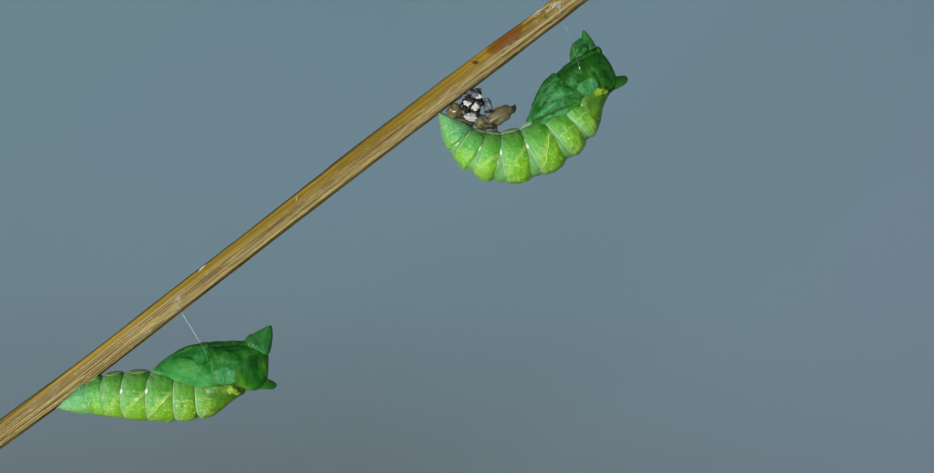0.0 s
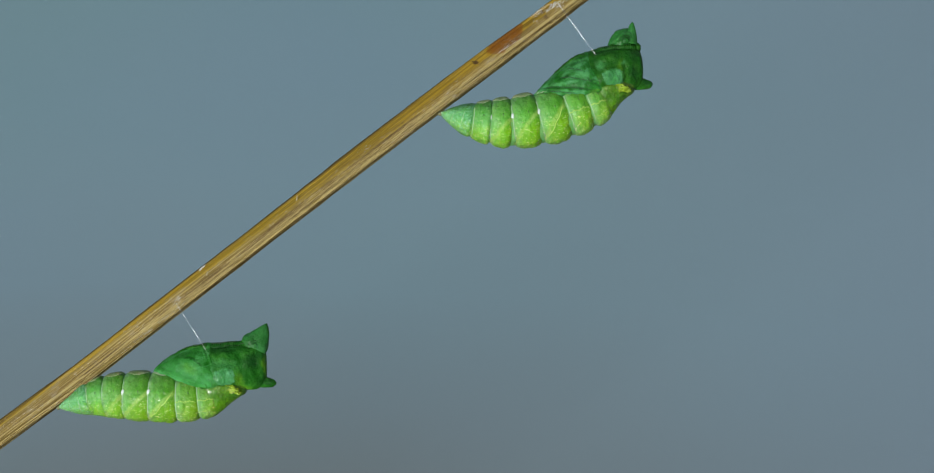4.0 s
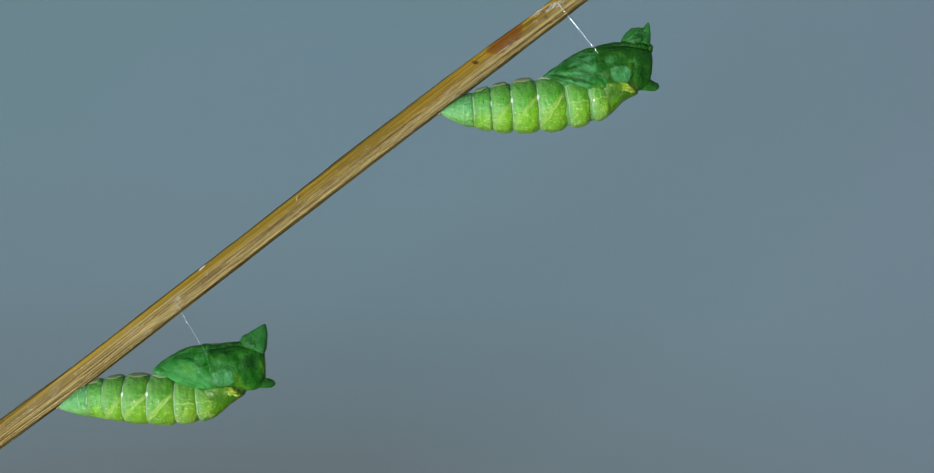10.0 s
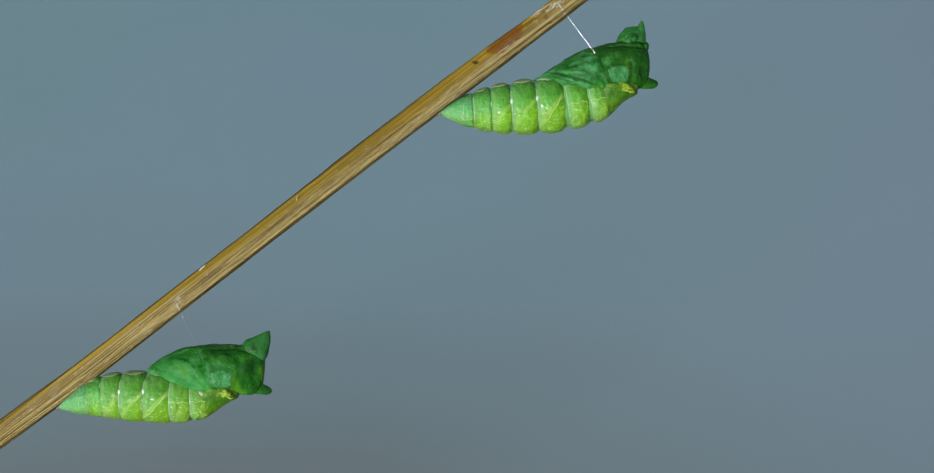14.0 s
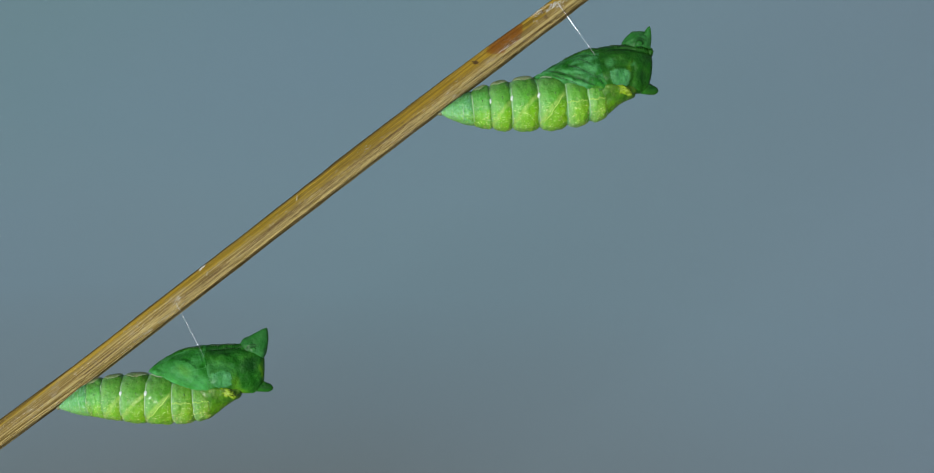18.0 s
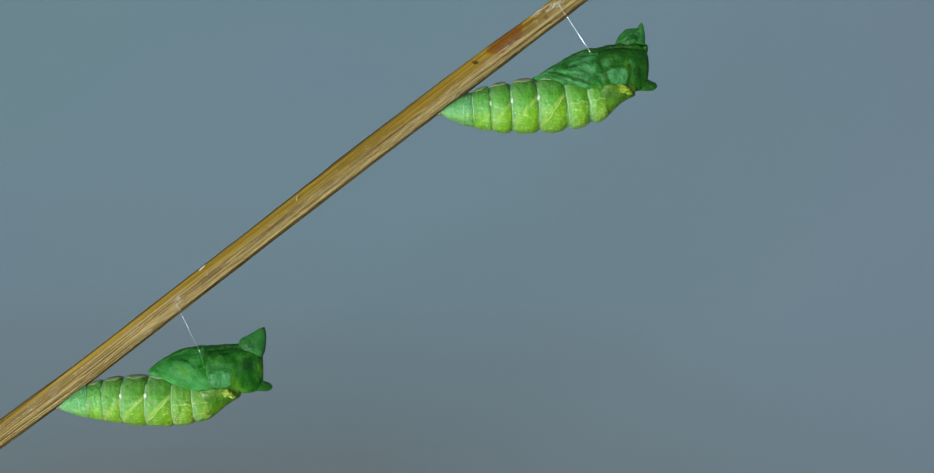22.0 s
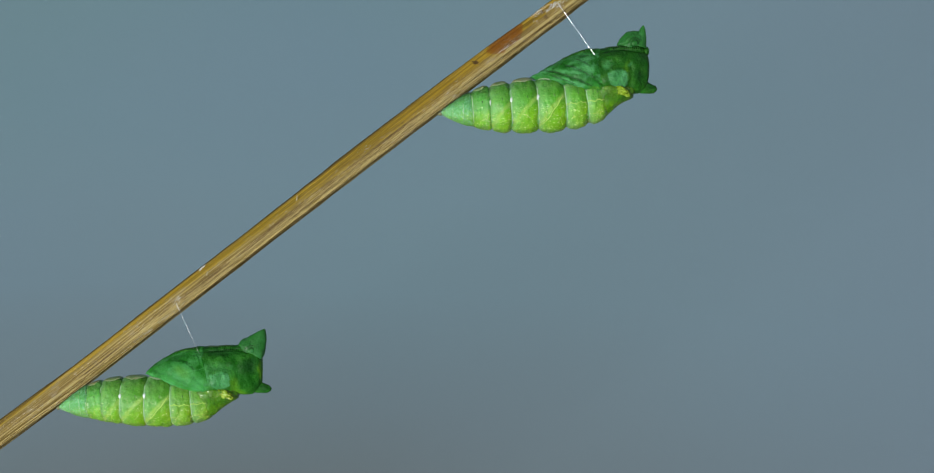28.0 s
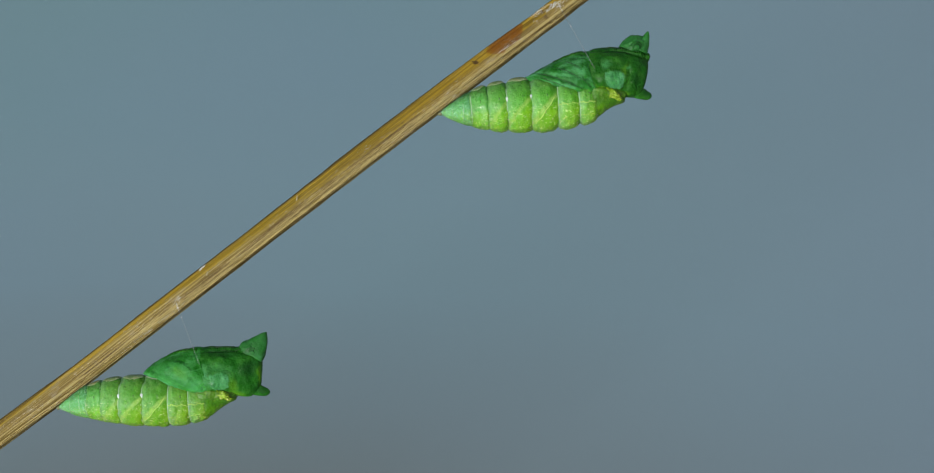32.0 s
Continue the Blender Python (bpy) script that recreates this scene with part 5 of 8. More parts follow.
    walk(upper_parts[4], [
        (0, turned(13.60, -6.10, -2.3, 30.2)), (0.1, turned(12.05, -3.47, 5.8, 26.5)), (0.2, turned(13.76, -5.65, -1.7, 31.0)), (0.3, turned(14.33, -5.64, 0.0, 30.0)), 
        (0.4, turned(11.72, -2.98, 6.9, 28.2)), (0.5, turned(13.59, -2.48, -18.4, 34.4)), (0.6, turned(14.23, -4.03, -2.3, 23.3)), (0.7, turned(13.83, -4.11, 0.0, 24.0)), 
        (0.8, turned(14.50, -4.50, 0.0, 21.9)), (0.9, turned(14.31, -4.45, -1.7, 23.2)), (1, turned(14.67, -1.13, -9.2, 27.8)), (1.1, turned(14.65, -3.78, -1.2, 21.0)), 
        (1.2, turned(14.29, -3.73, 0.0, 21.4)), (1.3, turned(14.44, -1.88, 1.2, 16.3)), (1.4, turned(14.42, -2.35, 0.0, 18.1)), (1.5, turned(14.16, -2.47, 0.0, 20.3)), 
        (2, turned(14.81, -2.99, 0.0, 20.2)), (2.5, turned(14.42, -1.66, 0.0, 18.1)), (3, turned(14.98, -1.45, 0.0, 15.9)), (3.5, turned(15.03, -1.33, 0.0, 15.9)), 
        (5.5, turned(14.84, 0.38, 0.0, 8.3)), (5.8, turned(14.84, 0.38, 0.0, 8.3)), (5.9, turned(13.90, 0.74, 0.0, 6.5)), (6, turned(13.90, 0.74, 0.0, 6.5)), 
        (6.5, turned(14.99, 0.75, 0.0, 7.0)), (7, turned(14.85, 0.46, 0.0, 8.4)), (7.4, turned(14.85, 0.46, 0.0, 8.4)), (7.5, turned(14.27, -0.18, 0.0, 9.8)), 
        (8, turned(15.02, 0.99, 0.0, 6.6)), (8.5, turned(14.84, 0.96, 0.0, 5.8)), (9, turned(14.83, 0.71, 0.0, 7.5)), (9.4, turned(14.83, 0.71, 0.0, 7.5)), 
        (9.5, turned(13.59, 0.97, 0.0, 6.2)), (10, turned(14.73, 1.22, 0.0, 5.9)), (10.5, turned(14.85, 1.37, 0.0, 5.8)), (11, turned(14.72, 0.96, 0.0, 6.2)), 
        (11.5, turned(14.83, 0.84, 0.0, 6.8)), (11.6, turned(14.83, 0.84, 0.0, 6.8)), (11.7, turned(14.12, 1.18, 0.0, 5.3)), (12, turned(14.12, 1.18, 0.0, 5.3)), 
        (12.5, turned(14.68, 1.48, 0.0, 5.3)), (13, turned(14.71, 1.28, 0.0, 4.9)), (13.5, turned(14.81, 1.25, 0.0, 5.4)), (14, turned(14.58, 1.05, 0.0, 5.9)), 
        (14.1, turned(14.58, 1.05, 0.0, 5.9)), (14.2, turned(13.62, 1.01, 0.0, 5.2)), (14.5, turned(13.62, 1.01, 0.0, 5.2)), (16.5, turned(14.97, 1.20, 0.0, 5.3)), 
        (16.9, turned(14.97, 1.20, 0.0, 5.3)), (17, turned(13.02, 1.11, 0.0, 4.1)), (17.5, turned(14.68, 1.26, 0.0, 5.0)), (18, turned(14.81, 1.50, 0.0, 4.4)), 
        (18.5, turned(14.82, 1.18, 0.0, 4.6)), (19, turned(14.83, 1.19, 0.0, 5.4)), (19.5, turned(14.99, 1.27, 0.0, 5.1)), (19.6, turned(14.99, 1.27, 0.0, 5.1)), 
        (19.7, turned(13.70, 1.11, 0.0, 4.5)), (20, turned(13.70, 1.11, 0.0, 4.5)), (20.5, turned(14.70, 1.49, 0.0, 4.8)), (21, turned(14.84, 1.42, 0.0, 3.9)), 
        (21.5, turned(14.88, 1.26, 0.0, 4.4)), (22, turned(14.80, 1.16, 0.0, 5.1)), (22.3, turned(14.80, 1.16, 0.0, 5.1)), (22.4, turned(12.52, 1.07, 0.0, 3.4)), 
        (22.5, turned(12.52, 1.07, 0.0, 3.4)), (23, turned(14.28, 1.29, 0.0, 4.4)), (23.5, turned(14.56, 1.39, 0.0, 3.7)), (24, turned(14.52, 1.21, 0.0, 4.4)), 
        (24.5, turned(14.65, 1.17, 0.0, 4.4)), (25, turned(14.83, 1.23, 0.0, 4.6)), (25.1, turned(13.30, 1.20, 0.0, 3.6)), (25.5, turned(13.30, 1.20, 0.0, 3.6)), 
        (27.5, turned(14.64, 1.19, 0.0, 4.3)), (28, turned(14.68, 1.21, 0.0, 4.3)), (28.1, turned(14.68, 1.21, 0.0, 4.3)), (28.2, turned(13.07, 1.21, 0.0, 3.2)), 
        (28.5, turned(13.07, 1.21, 0.0, 3.2)), (29, turned(14.16, 1.36, 0.0, 3.6)), (29.5, turned(14.44, 1.44, 0.0, 3.3)), (30, turned(14.46, 1.09, 0.0, 3.8)), 
        (30.5, turned(14.49, 1.07, 0.0, 4.2)), (31, turned(14.60, 1.08, 0.0, 4.2)), (31.3, turned(14.60, 1.08, 0.0, 4.2)), (31.4, turned(13.04, 1.06, 0.0, 3.2)), 
        (31.5, turned(13.04, 1.06, 0.0, 3.2)), (32, turned(13.57, 1.27, 0.0, 3.4))])
    walk(upper_parts[5], [
        (0, turned(17.53, -3.76, -2.9, 39.9)), (0.1, turned(15.49, -1.75, 7.2, 30.6)), (0.2, turned(17.84, -3.20, -2.2, 39.4)), (0.3, turned(18.49, -3.24, 0.0, 38.4)), 
        (0.4, turned(15.26, -1.07, 8.7, 28.7)), (0.5, turned(17.21, -0.01, -23.2, 37.5)), (0.6, turned(18.28, -2.29, -2.9, 32.5)), (0.7, turned(17.72, -2.37, 0.0, 33.1)), 
        (0.8, turned(18.61, -2.85, 0.0, 32.3)), (0.9, turned(18.31, -2.73, -2.2, 34.3)), (1, turned(18.56, 0.91, -11.6, 31.1)), (1.1, turned(18.77, -2.20, -1.4, 30.3)), 
        (1.2, turned(18.32, -2.15, 0.0, 29.7)), (1.3, turned(18.44, -0.71, 1.4, 23.1)), (1.4, turned(18.48, -1.02, 0.0, 22.8)), (1.5, turned(18.10, -1.01, 0.0, 24.0)), 
        (2, turned(18.94, -1.47, 0.0, 27.6)), (2.5, turned(18.40, -0.36, 0.0, 21.8)), (3, turned(19.13, -0.26, 0.0, 20.5)), (3.5, turned(19.26, -0.13, 0.0, 20.5)), 
        (5.5, turned(19.20, 1.01, 0.0, 11.9)), (5.8, turned(19.20, 1.01, 0.0, 11.9)), (5.9, turned(18.47, 1.26, 0.0, 10.2)), (6, turned(18.47, 1.26, 0.0, 10.2)), 
        (6.5, turned(19.35, 1.29, 0.0, 10.2)), (7, turned(19.24, 1.11, 0.0, 11.8)), (7.4, turned(19.24, 1.11, 0.0, 11.8)), (7.5, turned(18.92, 0.62, 0.0, 15.0)), 
        (8, turned(19.45, 1.50, 0.0, 9.5)), (8.5, turned(19.25, 1.41, 0.0, 8.9)), (9, turned(19.26, 1.30, 0.0, 10.7)), (9.4, turned(19.26, 1.30, 0.0, 10.7)), 
        (9.5, turned(18.22, 1.47, 0.0, 8.8)), (10, turned(19.17, 1.68, 0.0, 8.3)), (10.5, turned(19.24, 1.81, 0.0, 7.8)), (11, turned(19.11, 1.44, 0.0, 9.0)), 
        (11.5, turned(19.29, 1.37, 0.0, 10.1)), (11.6, turned(19.29, 1.37, 0.0, 10.1)), (11.7, turned(18.59, 1.59, 0.0, 7.9)), (12, turned(18.59, 1.59, 0.0, 7.9)), 
        (12.5, turned(19.07, 1.88, 0.0, 6.8)), (13, turned(19.09, 1.66, 0.0, 7.4)), (13.5, turned(19.36, 1.68, 0.0, 8.5)), (14, turned(19.05, 1.51, 0.0, 8.7)), 
        (14.1, turned(19.05, 1.51, 0.0, 8.7)), (14.2, turned(18.14, 1.42, 0.0, 7.9)), (14.5, turned(18.14, 1.42, 0.0, 7.9)), (16.5, turned(19.27, 1.60, 0.0, 8.0)), 
        (16.9, turned(19.27, 1.60, 0.0, 8.0)), (17, turned(17.62, 1.44, 0.0, 6.6)), (17.5, turned(18.84, 1.63, 0.0, 6.8)), (18, turned(19.02, 1.82, 0.0, 5.8)), 
        (18.5, turned(19.11, 1.53, 0.0, 7.4)), (19, turned(19.17, 1.60, 0.0, 8.0)), (19.5, turned(19.23, 1.64, 0.0, 7.7)), (19.6, turned(19.23, 1.64, 0.0, 7.7)), 
        (19.7, turned(17.97, 1.45, 0.0, 6.4)), (20, turned(17.97, 1.45, 0.0, 6.4)), (20.5, turned(18.87, 1.84, 0.0, 5.7)), (21, turned(19.06, 1.71, 0.0, 5.9)), 
        (21.5, turned(19.18, 1.59, 0.0, 7.0)), (22, turned(19.06, 1.53, 0.0, 7.6)), (22.3, turned(19.06, 1.53, 0.0, 7.6)), (22.4, turned(16.99, 1.33, 0.0, 5.3)), 
        (22.5, turned(16.99, 1.33, 0.0, 5.3)), (23, turned(18.44, 1.60, 0.0, 5.4)), (23.5, turned(18.79, 1.67, 0.0, 5.0)), (24, turned(18.83, 1.54, 0.0, 6.7)), 
        (24.5, turned(18.90, 1.50, 0.0, 6.9)), (25, turned(19.02, 1.56, 0.0, 6.8)), (25.1, turned(17.50, 1.46, 0.0, 4.7)), (25.5, turned(17.50, 1.46, 0.0, 4.7)), 
        (27.5, turned(18.80, 1.50, 0.0, 6.4)), (28, turned(18.85, 1.52, 0.0, 6.3)), (28.1, turned(18.85, 1.52, 0.0, 6.3)), (28.2, turned(17.07, 1.43, 0.0, 4.2)), 
        (28.5, turned(17.07, 1.43, 0.0, 4.2)), (29, turned(18.34, 1.63, 0.0, 4.2)), (29.5, turned(18.55, 1.68, 0.0, 4.6)), (30, turned(18.64, 1.37, 0.0, 6.2)), 
        (30.5, turned(18.68, 1.38, 0.0, 6.4)), (31, turned(18.74, 1.38, 0.0, 6.4)), (31.3, turned(18.74, 1.38, 0.0, 6.4)), (31.4, turned(17.12, 1.29, 0.0, 4.7)), 
        (31.5, turned(17.12, 1.29, 0.0, 4.7)), (32, turned(17.69, 1.51, 0.0, 4.0))])
    walk(upper_parts[6], [
        (0, turned(20.19, -1.43, -3.4, 44.7)), (0.1, turned(18.10, -0.21, 8.5, 31.5)), (0.2, turned(20.63, -0.92, -2.5, 43.4)), (0.3, turned(21.42, -0.91, 0.0, 42.3)), 
        (0.4, turned(17.93, 0.39, 10.1, 27.0)), (0.5, turned(19.93, 2.08, -27.0, 37.8)), (0.6, turned(21.11, -0.48, -3.4, 36.6)), (0.7, turned(20.49, -0.57, 0.0, 37.2)), 
        (0.8, turned(21.54, -1.00, 0.0, 37.0)), (0.9, turned(21.13, -0.81, -2.5, 39.5)), (1, turned(21.49, 2.68, -13.5, 31.4)), (1.1, turned(21.73, -0.47, -1.7, 34.6)), 
        (1.2, turned(21.26, -0.47, 0.0, 33.3)), (1.3, turned(21.41, 0.56, 1.7, 26.5)), (1.4, turned(21.52, 0.26, 0.0, 24.4)), (1.5, turned(21.09, 0.32, 0.0, 24.7)), 
        (2, turned(21.97, 0.12, 0.0, 30.9)), (2.5, turned(21.42, 0.85, 0.0, 22.8)), (3, turned(22.28, 0.91, 0.0, 22.4)), (3.5, turned(22.41, 1.05, 0.0, 22.4)), 
        (5.5, turned(22.56, 1.72, 0.0, 14.6)), (5.8, turned(22.56, 1.72, 0.0, 14.6)), (5.9, turned(21.93, 1.88, 0.0, 13.7)), (6, turned(21.93, 1.88, 0.0, 13.7)), 
        (6.5, turned(22.65, 1.88, 0.0, 13.0)), (7, turned(22.68, 1.82, 0.0, 14.3)), (7.4, turned(22.68, 1.82, 0.0, 14.3)), (7.5, turned(22.46, 1.57, 0.0, 18.4)), 
        (8, turned(22.85, 2.07, 0.0, 12.3)), (8.5, turned(22.61, 1.94, 0.0, 12.1)), (9, turned(22.71, 1.95, 0.0, 13.5)), (9.4, turned(22.71, 1.95, 0.0, 13.5)), 
        (9.5, turned(21.73, 2.01, 0.0, 11.3)), (10, turned(22.61, 2.19, 0.0, 11.0)), (10.5, turned(22.68, 2.29, 0.0, 10.2)), (11, turned(22.53, 1.98, 0.0, 11.8)), 
        (11.5, turned(22.73, 1.98, 0.0, 13.1)), (11.6, turned(22.73, 1.98, 0.0, 13.1)), (11.7, turned(22.00, 2.06, 0.0, 10.8)), (12, turned(22.00, 2.06, 0.0, 10.8)), 
        (12.5, turned(22.49, 2.29, 0.0, 8.8)), (13, turned(22.50, 2.11, 0.0, 10.4)), (13.5, turned(22.82, 2.20, 0.0, 12.0)), (14, turned(22.54, 2.05, 0.0, 11.6)), 
        (14.1, turned(22.54, 2.05, 0.0, 11.6)), (14.2, turned(21.63, 1.91, 0.0, 10.8)), (14.5, turned(21.63, 1.91, 0.0, 10.8)), (16.5, turned(22.62, 2.07, 0.0, 10.9)), 
        (16.9, turned(22.62, 2.07, 0.0, 10.9)), (17, turned(21.17, 1.85, 0.0, 9.8)), (17.5, turned(22.12, 2.02, 0.0, 9.0)), (18, turned(22.35, 2.15, 0.0, 7.6)), 
        (18.5, turned(22.45, 1.96, 0.0, 10.5)), (19, turned(22.44, 2.06, 0.0, 11.0)), (19.5, turned(22.57, 2.10, 0.0, 10.7)), (19.6, turned(22.57, 2.10, 0.0, 10.7)), 
        (19.7, turned(21.20, 1.81, 0.0, 8.8)), (20, turned(21.20, 1.81, 0.0, 8.8)), (20.5, turned(22.09, 2.17, 0.0, 6.9)), (21, turned(22.31, 2.05, 0.0, 8.5)), 
        (21.5, turned(22.46, 1.99, 0.0, 10.2)), (22, turned(22.38, 1.98, 0.0, 10.5)), (22.3, turned(22.38, 1.98, 0.0, 10.5)), (22.4, turned(20.44, 1.65, 0.0, 8.0)), 
        (22.5, turned(20.44, 1.65, 0.0, 8.0)), (23, turned(21.67, 1.91, 0.0, 6.7)), (23.5, turned(22.02, 1.95, 0.0, 6.8)), (24, turned(22.19, 1.93, 0.0, 9.5)), 
        (24.5, turned(22.19, 1.90, 0.0, 9.8)), (25, turned(22.25, 1.95, 0.0, 9.5)), (25.1, turned(20.80, 1.74, 0.0, 6.3)), (25.5, turned(20.80, 1.74, 0.0, 6.3)), 
        (27.5, turned(22.01, 1.86, 0.0, 9.0)), (28, turned(22.07, 1.87, 0.0, 8.9)), (28.1, turned(22.07, 1.87, 0.0, 8.9)), (28.2, turned(20.23, 1.66, 0.0, 5.7)), 
        (28.5, turned(20.23, 1.66, 0.0, 5.7)), (29, turned(21.50, 1.86, 0.0, 5.2)), (29.5, turned(21.81, 1.94, 0.0, 6.3)), (30, turned(21.82, 1.72, 0.0, 9.1)), 
        (30.5, turned(21.87, 1.74, 0.0, 8.9)), (31, turned(21.94, 1.74, 0.0, 8.9)), (31.3, turned(21.94, 1.74, 0.0, 8.9)), (31.4, turned(20.21, 1.55, 0.0, 6.8)), 
        (31.5, turned(20.21, 1.55, 0.0, 6.8)), (32, turned(20.88, 1.74, 0.0, 5.1))])
    walk(upper_parts[7], [
        (0, turned(22.34, 0.70, -3.8, 34.4)), (0.1, turned(20.22, 1.09, 9.5, 19.5)), (0.2, turned(22.84, 1.17, -2.8, 32.8)), (0.3, turned(23.71, 1.17, 0.0, 31.6)), 
        (0.4, turned(20.24, 1.56, 11.4, 13.8)), (0.5, turned(22.18, 3.83, -30.4, 25.5)), (0.6, turned(23.37, 1.19, -3.8, 25.9)), (0.7, turned(22.69, 1.10, 0.0, 26.5)), 
        (0.8, turned(23.83, 0.73, 0.0, 26.6)), (0.9, turned(23.32, 0.99, -2.8, 29.2)), (1, turned(23.88, 4.13, -15.2, 19.1)), (1.1, turned(24.05, 1.13, -1.9, 23.9)), 
        (1.2, turned(23.58, 1.05, 0.0, 22.4)), (1.3, turned(23.83, 1.76, 1.9, 15.7)), (1.4, turned(24.01, 1.39, 0.0, 12.8)), (1.5, turned(23.59, 1.46, 0.0, 12.6)), 
        (2, turned(24.42, 1.59, 0.0, 19.9)), (2.5, turned(23.95, 1.91, 0.0, 10.9)), (3, turned(24.84, 1.97, 0.0, 10.9)), (3.5, turned(24.98, 2.11, 0.0, 11.0)), 
        (5.5, turned(25.33, 2.44, 0.0, 3.8)), (5.8, turned(25.33, 2.44, 0.0, 3.8)), (5.9, turned(24.84, 2.60, 0.0, 3.4)), (6, turned(24.84, 2.60, 0.0, 3.4)), 
        (6.5, turned(25.37, 2.51, 0.0, 2.4)), (7, turned(25.46, 2.53, 0.0, 3.3)), (7.4, turned(25.46, 2.53, 0.0, 3.3)), (7.5, turned(25.33, 2.53, 0.0, 7.8)), 
        (8, turned(25.64, 2.68, 0.0, 1.6)), (8.5, turned(25.44, 2.54, 0.0, 1.7)), (9, turned(25.52, 2.63, 0.0, 2.8)), (9.4, turned(25.52, 2.63, 0.0, 2.8)), 
        (9.5, turned(24.67, 2.60, 0.0, 0.6)), (10, turned(25.49, 2.74, 0.0, 0.3)), (10.5, turned(25.48, 2.79, 0.0, -0.6)), (11, turned(25.36, 2.57, 0.0, 1.1)), 
        (11.5, turned(25.52, 2.63, 0.0, 2.6)), (11.6, turned(25.52, 2.63, 0.0, 2.6)), (11.7, turned(24.87, 2.61, 0.0, 0.3)), (12, turned(24.87, 2.61, 0.0, 0.3)), 
        (12.5, turned(25.32, 2.73, 0.0, -2.2)), (13, turned(25.34, 2.63, 0.0, -0.0)), (13.5, turned(25.71, 2.81, 0.0, 1.8)), (14, turned(25.43, 2.64, 0.0, 1.1)), 
        (14.1, turned(25.43, 2.64, 0.0, 1.1)), (14.2, turned(24.52, 2.46, 0.0, 0.4)), (14.5, turned(24.52, 2.46, 0.0, 0.4)), (16.5, turned(25.35, 2.60, 0.0, 0.5)), 
        (16.9, turned(25.35, 2.60, 0.0, 0.5)), (17, turned(24.11, 2.36, 0.0, -0.4)), (17.5, turned(24.77, 2.44, 0.0, -1.9)), (18, turned(25.04, 2.51, 0.0, -3.4)), 
        (18.5, turned(25.21, 2.47, 0.0, 0.2)), (19, turned(25.22, 2.60, 0.0, 0.5)), (19.5, turned(25.28, 2.61, 0.0, 0.3)), (19.6, turned(25.28, 2.61, 0.0, 0.3)), 
        (19.7, turned(23.94, 2.24, 0.0, -1.9)), (20, turned(23.94, 2.24, 0.0, -1.9)), (20.5, turned(24.75, 2.49, 0.0, -4.4)), (21, turned(24.98, 2.45, 0.0, -2.1)), 
        (21.5, turned(25.21, 2.48, 0.0, -0.1)), (22, turned(25.07, 2.48, 0.0, -0.0)), (22.3, turned(25.07, 2.48, 0.0, -0.0)), (22.4, turned(23.32, 2.05, 0.0, -2.5)), 
        (22.5, turned(23.32, 2.05, 0.0, -2.5)), (23, turned(24.33, 2.22, 0.0, -4.5)), (23.5, turned(24.75, 2.28, 0.0, -4.2)), (24, turned(24.92, 2.39, 0.0, -1.0)), 
        (24.5, turned(24.92, 2.37, 0.0, -0.6)), (25, turned(24.92, 2.40, 0.0, -1.1)), (25.1, turned(23.50, 2.03, 0.0, -4.8)), (25.5, turned(23.50, 2.03, 0.0, -4.8)), 
        (27.5, turned(24.71, 2.29, 0.0, -1.6)), (28, turned(24.77, 2.30, 0.0, -1.8)), (28.1, turned(24.77, 2.30, 0.0, -1.8)), (28.2, turned(22.82, 1.92, 0.0, -5.4)), 
        (28.5, turned(22.82, 1.92, 0.0, -5.4)), (29, turned(24.19, 2.10, 0.0, -6.3)), (29.5, turned(24.47, 2.23, 0.0, -4.7)), (30, turned(24.50, 2.14, 0.0, -1.4)), 
        (30.5, turned(24.57, 2.16, 0.0, -1.8)), (31, turned(24.64, 2.16, 0.0, -1.7)), (31.3, turned(24.64, 2.16, 0.0, -1.7)), (31.4, turned(22.83, 1.86, 0.0, -4.1)), 
        (31.5, turned(22.83, 1.86, 0.0, -4.1)), (32, turned(23.49, 1.97, 0.0, -6.3))])
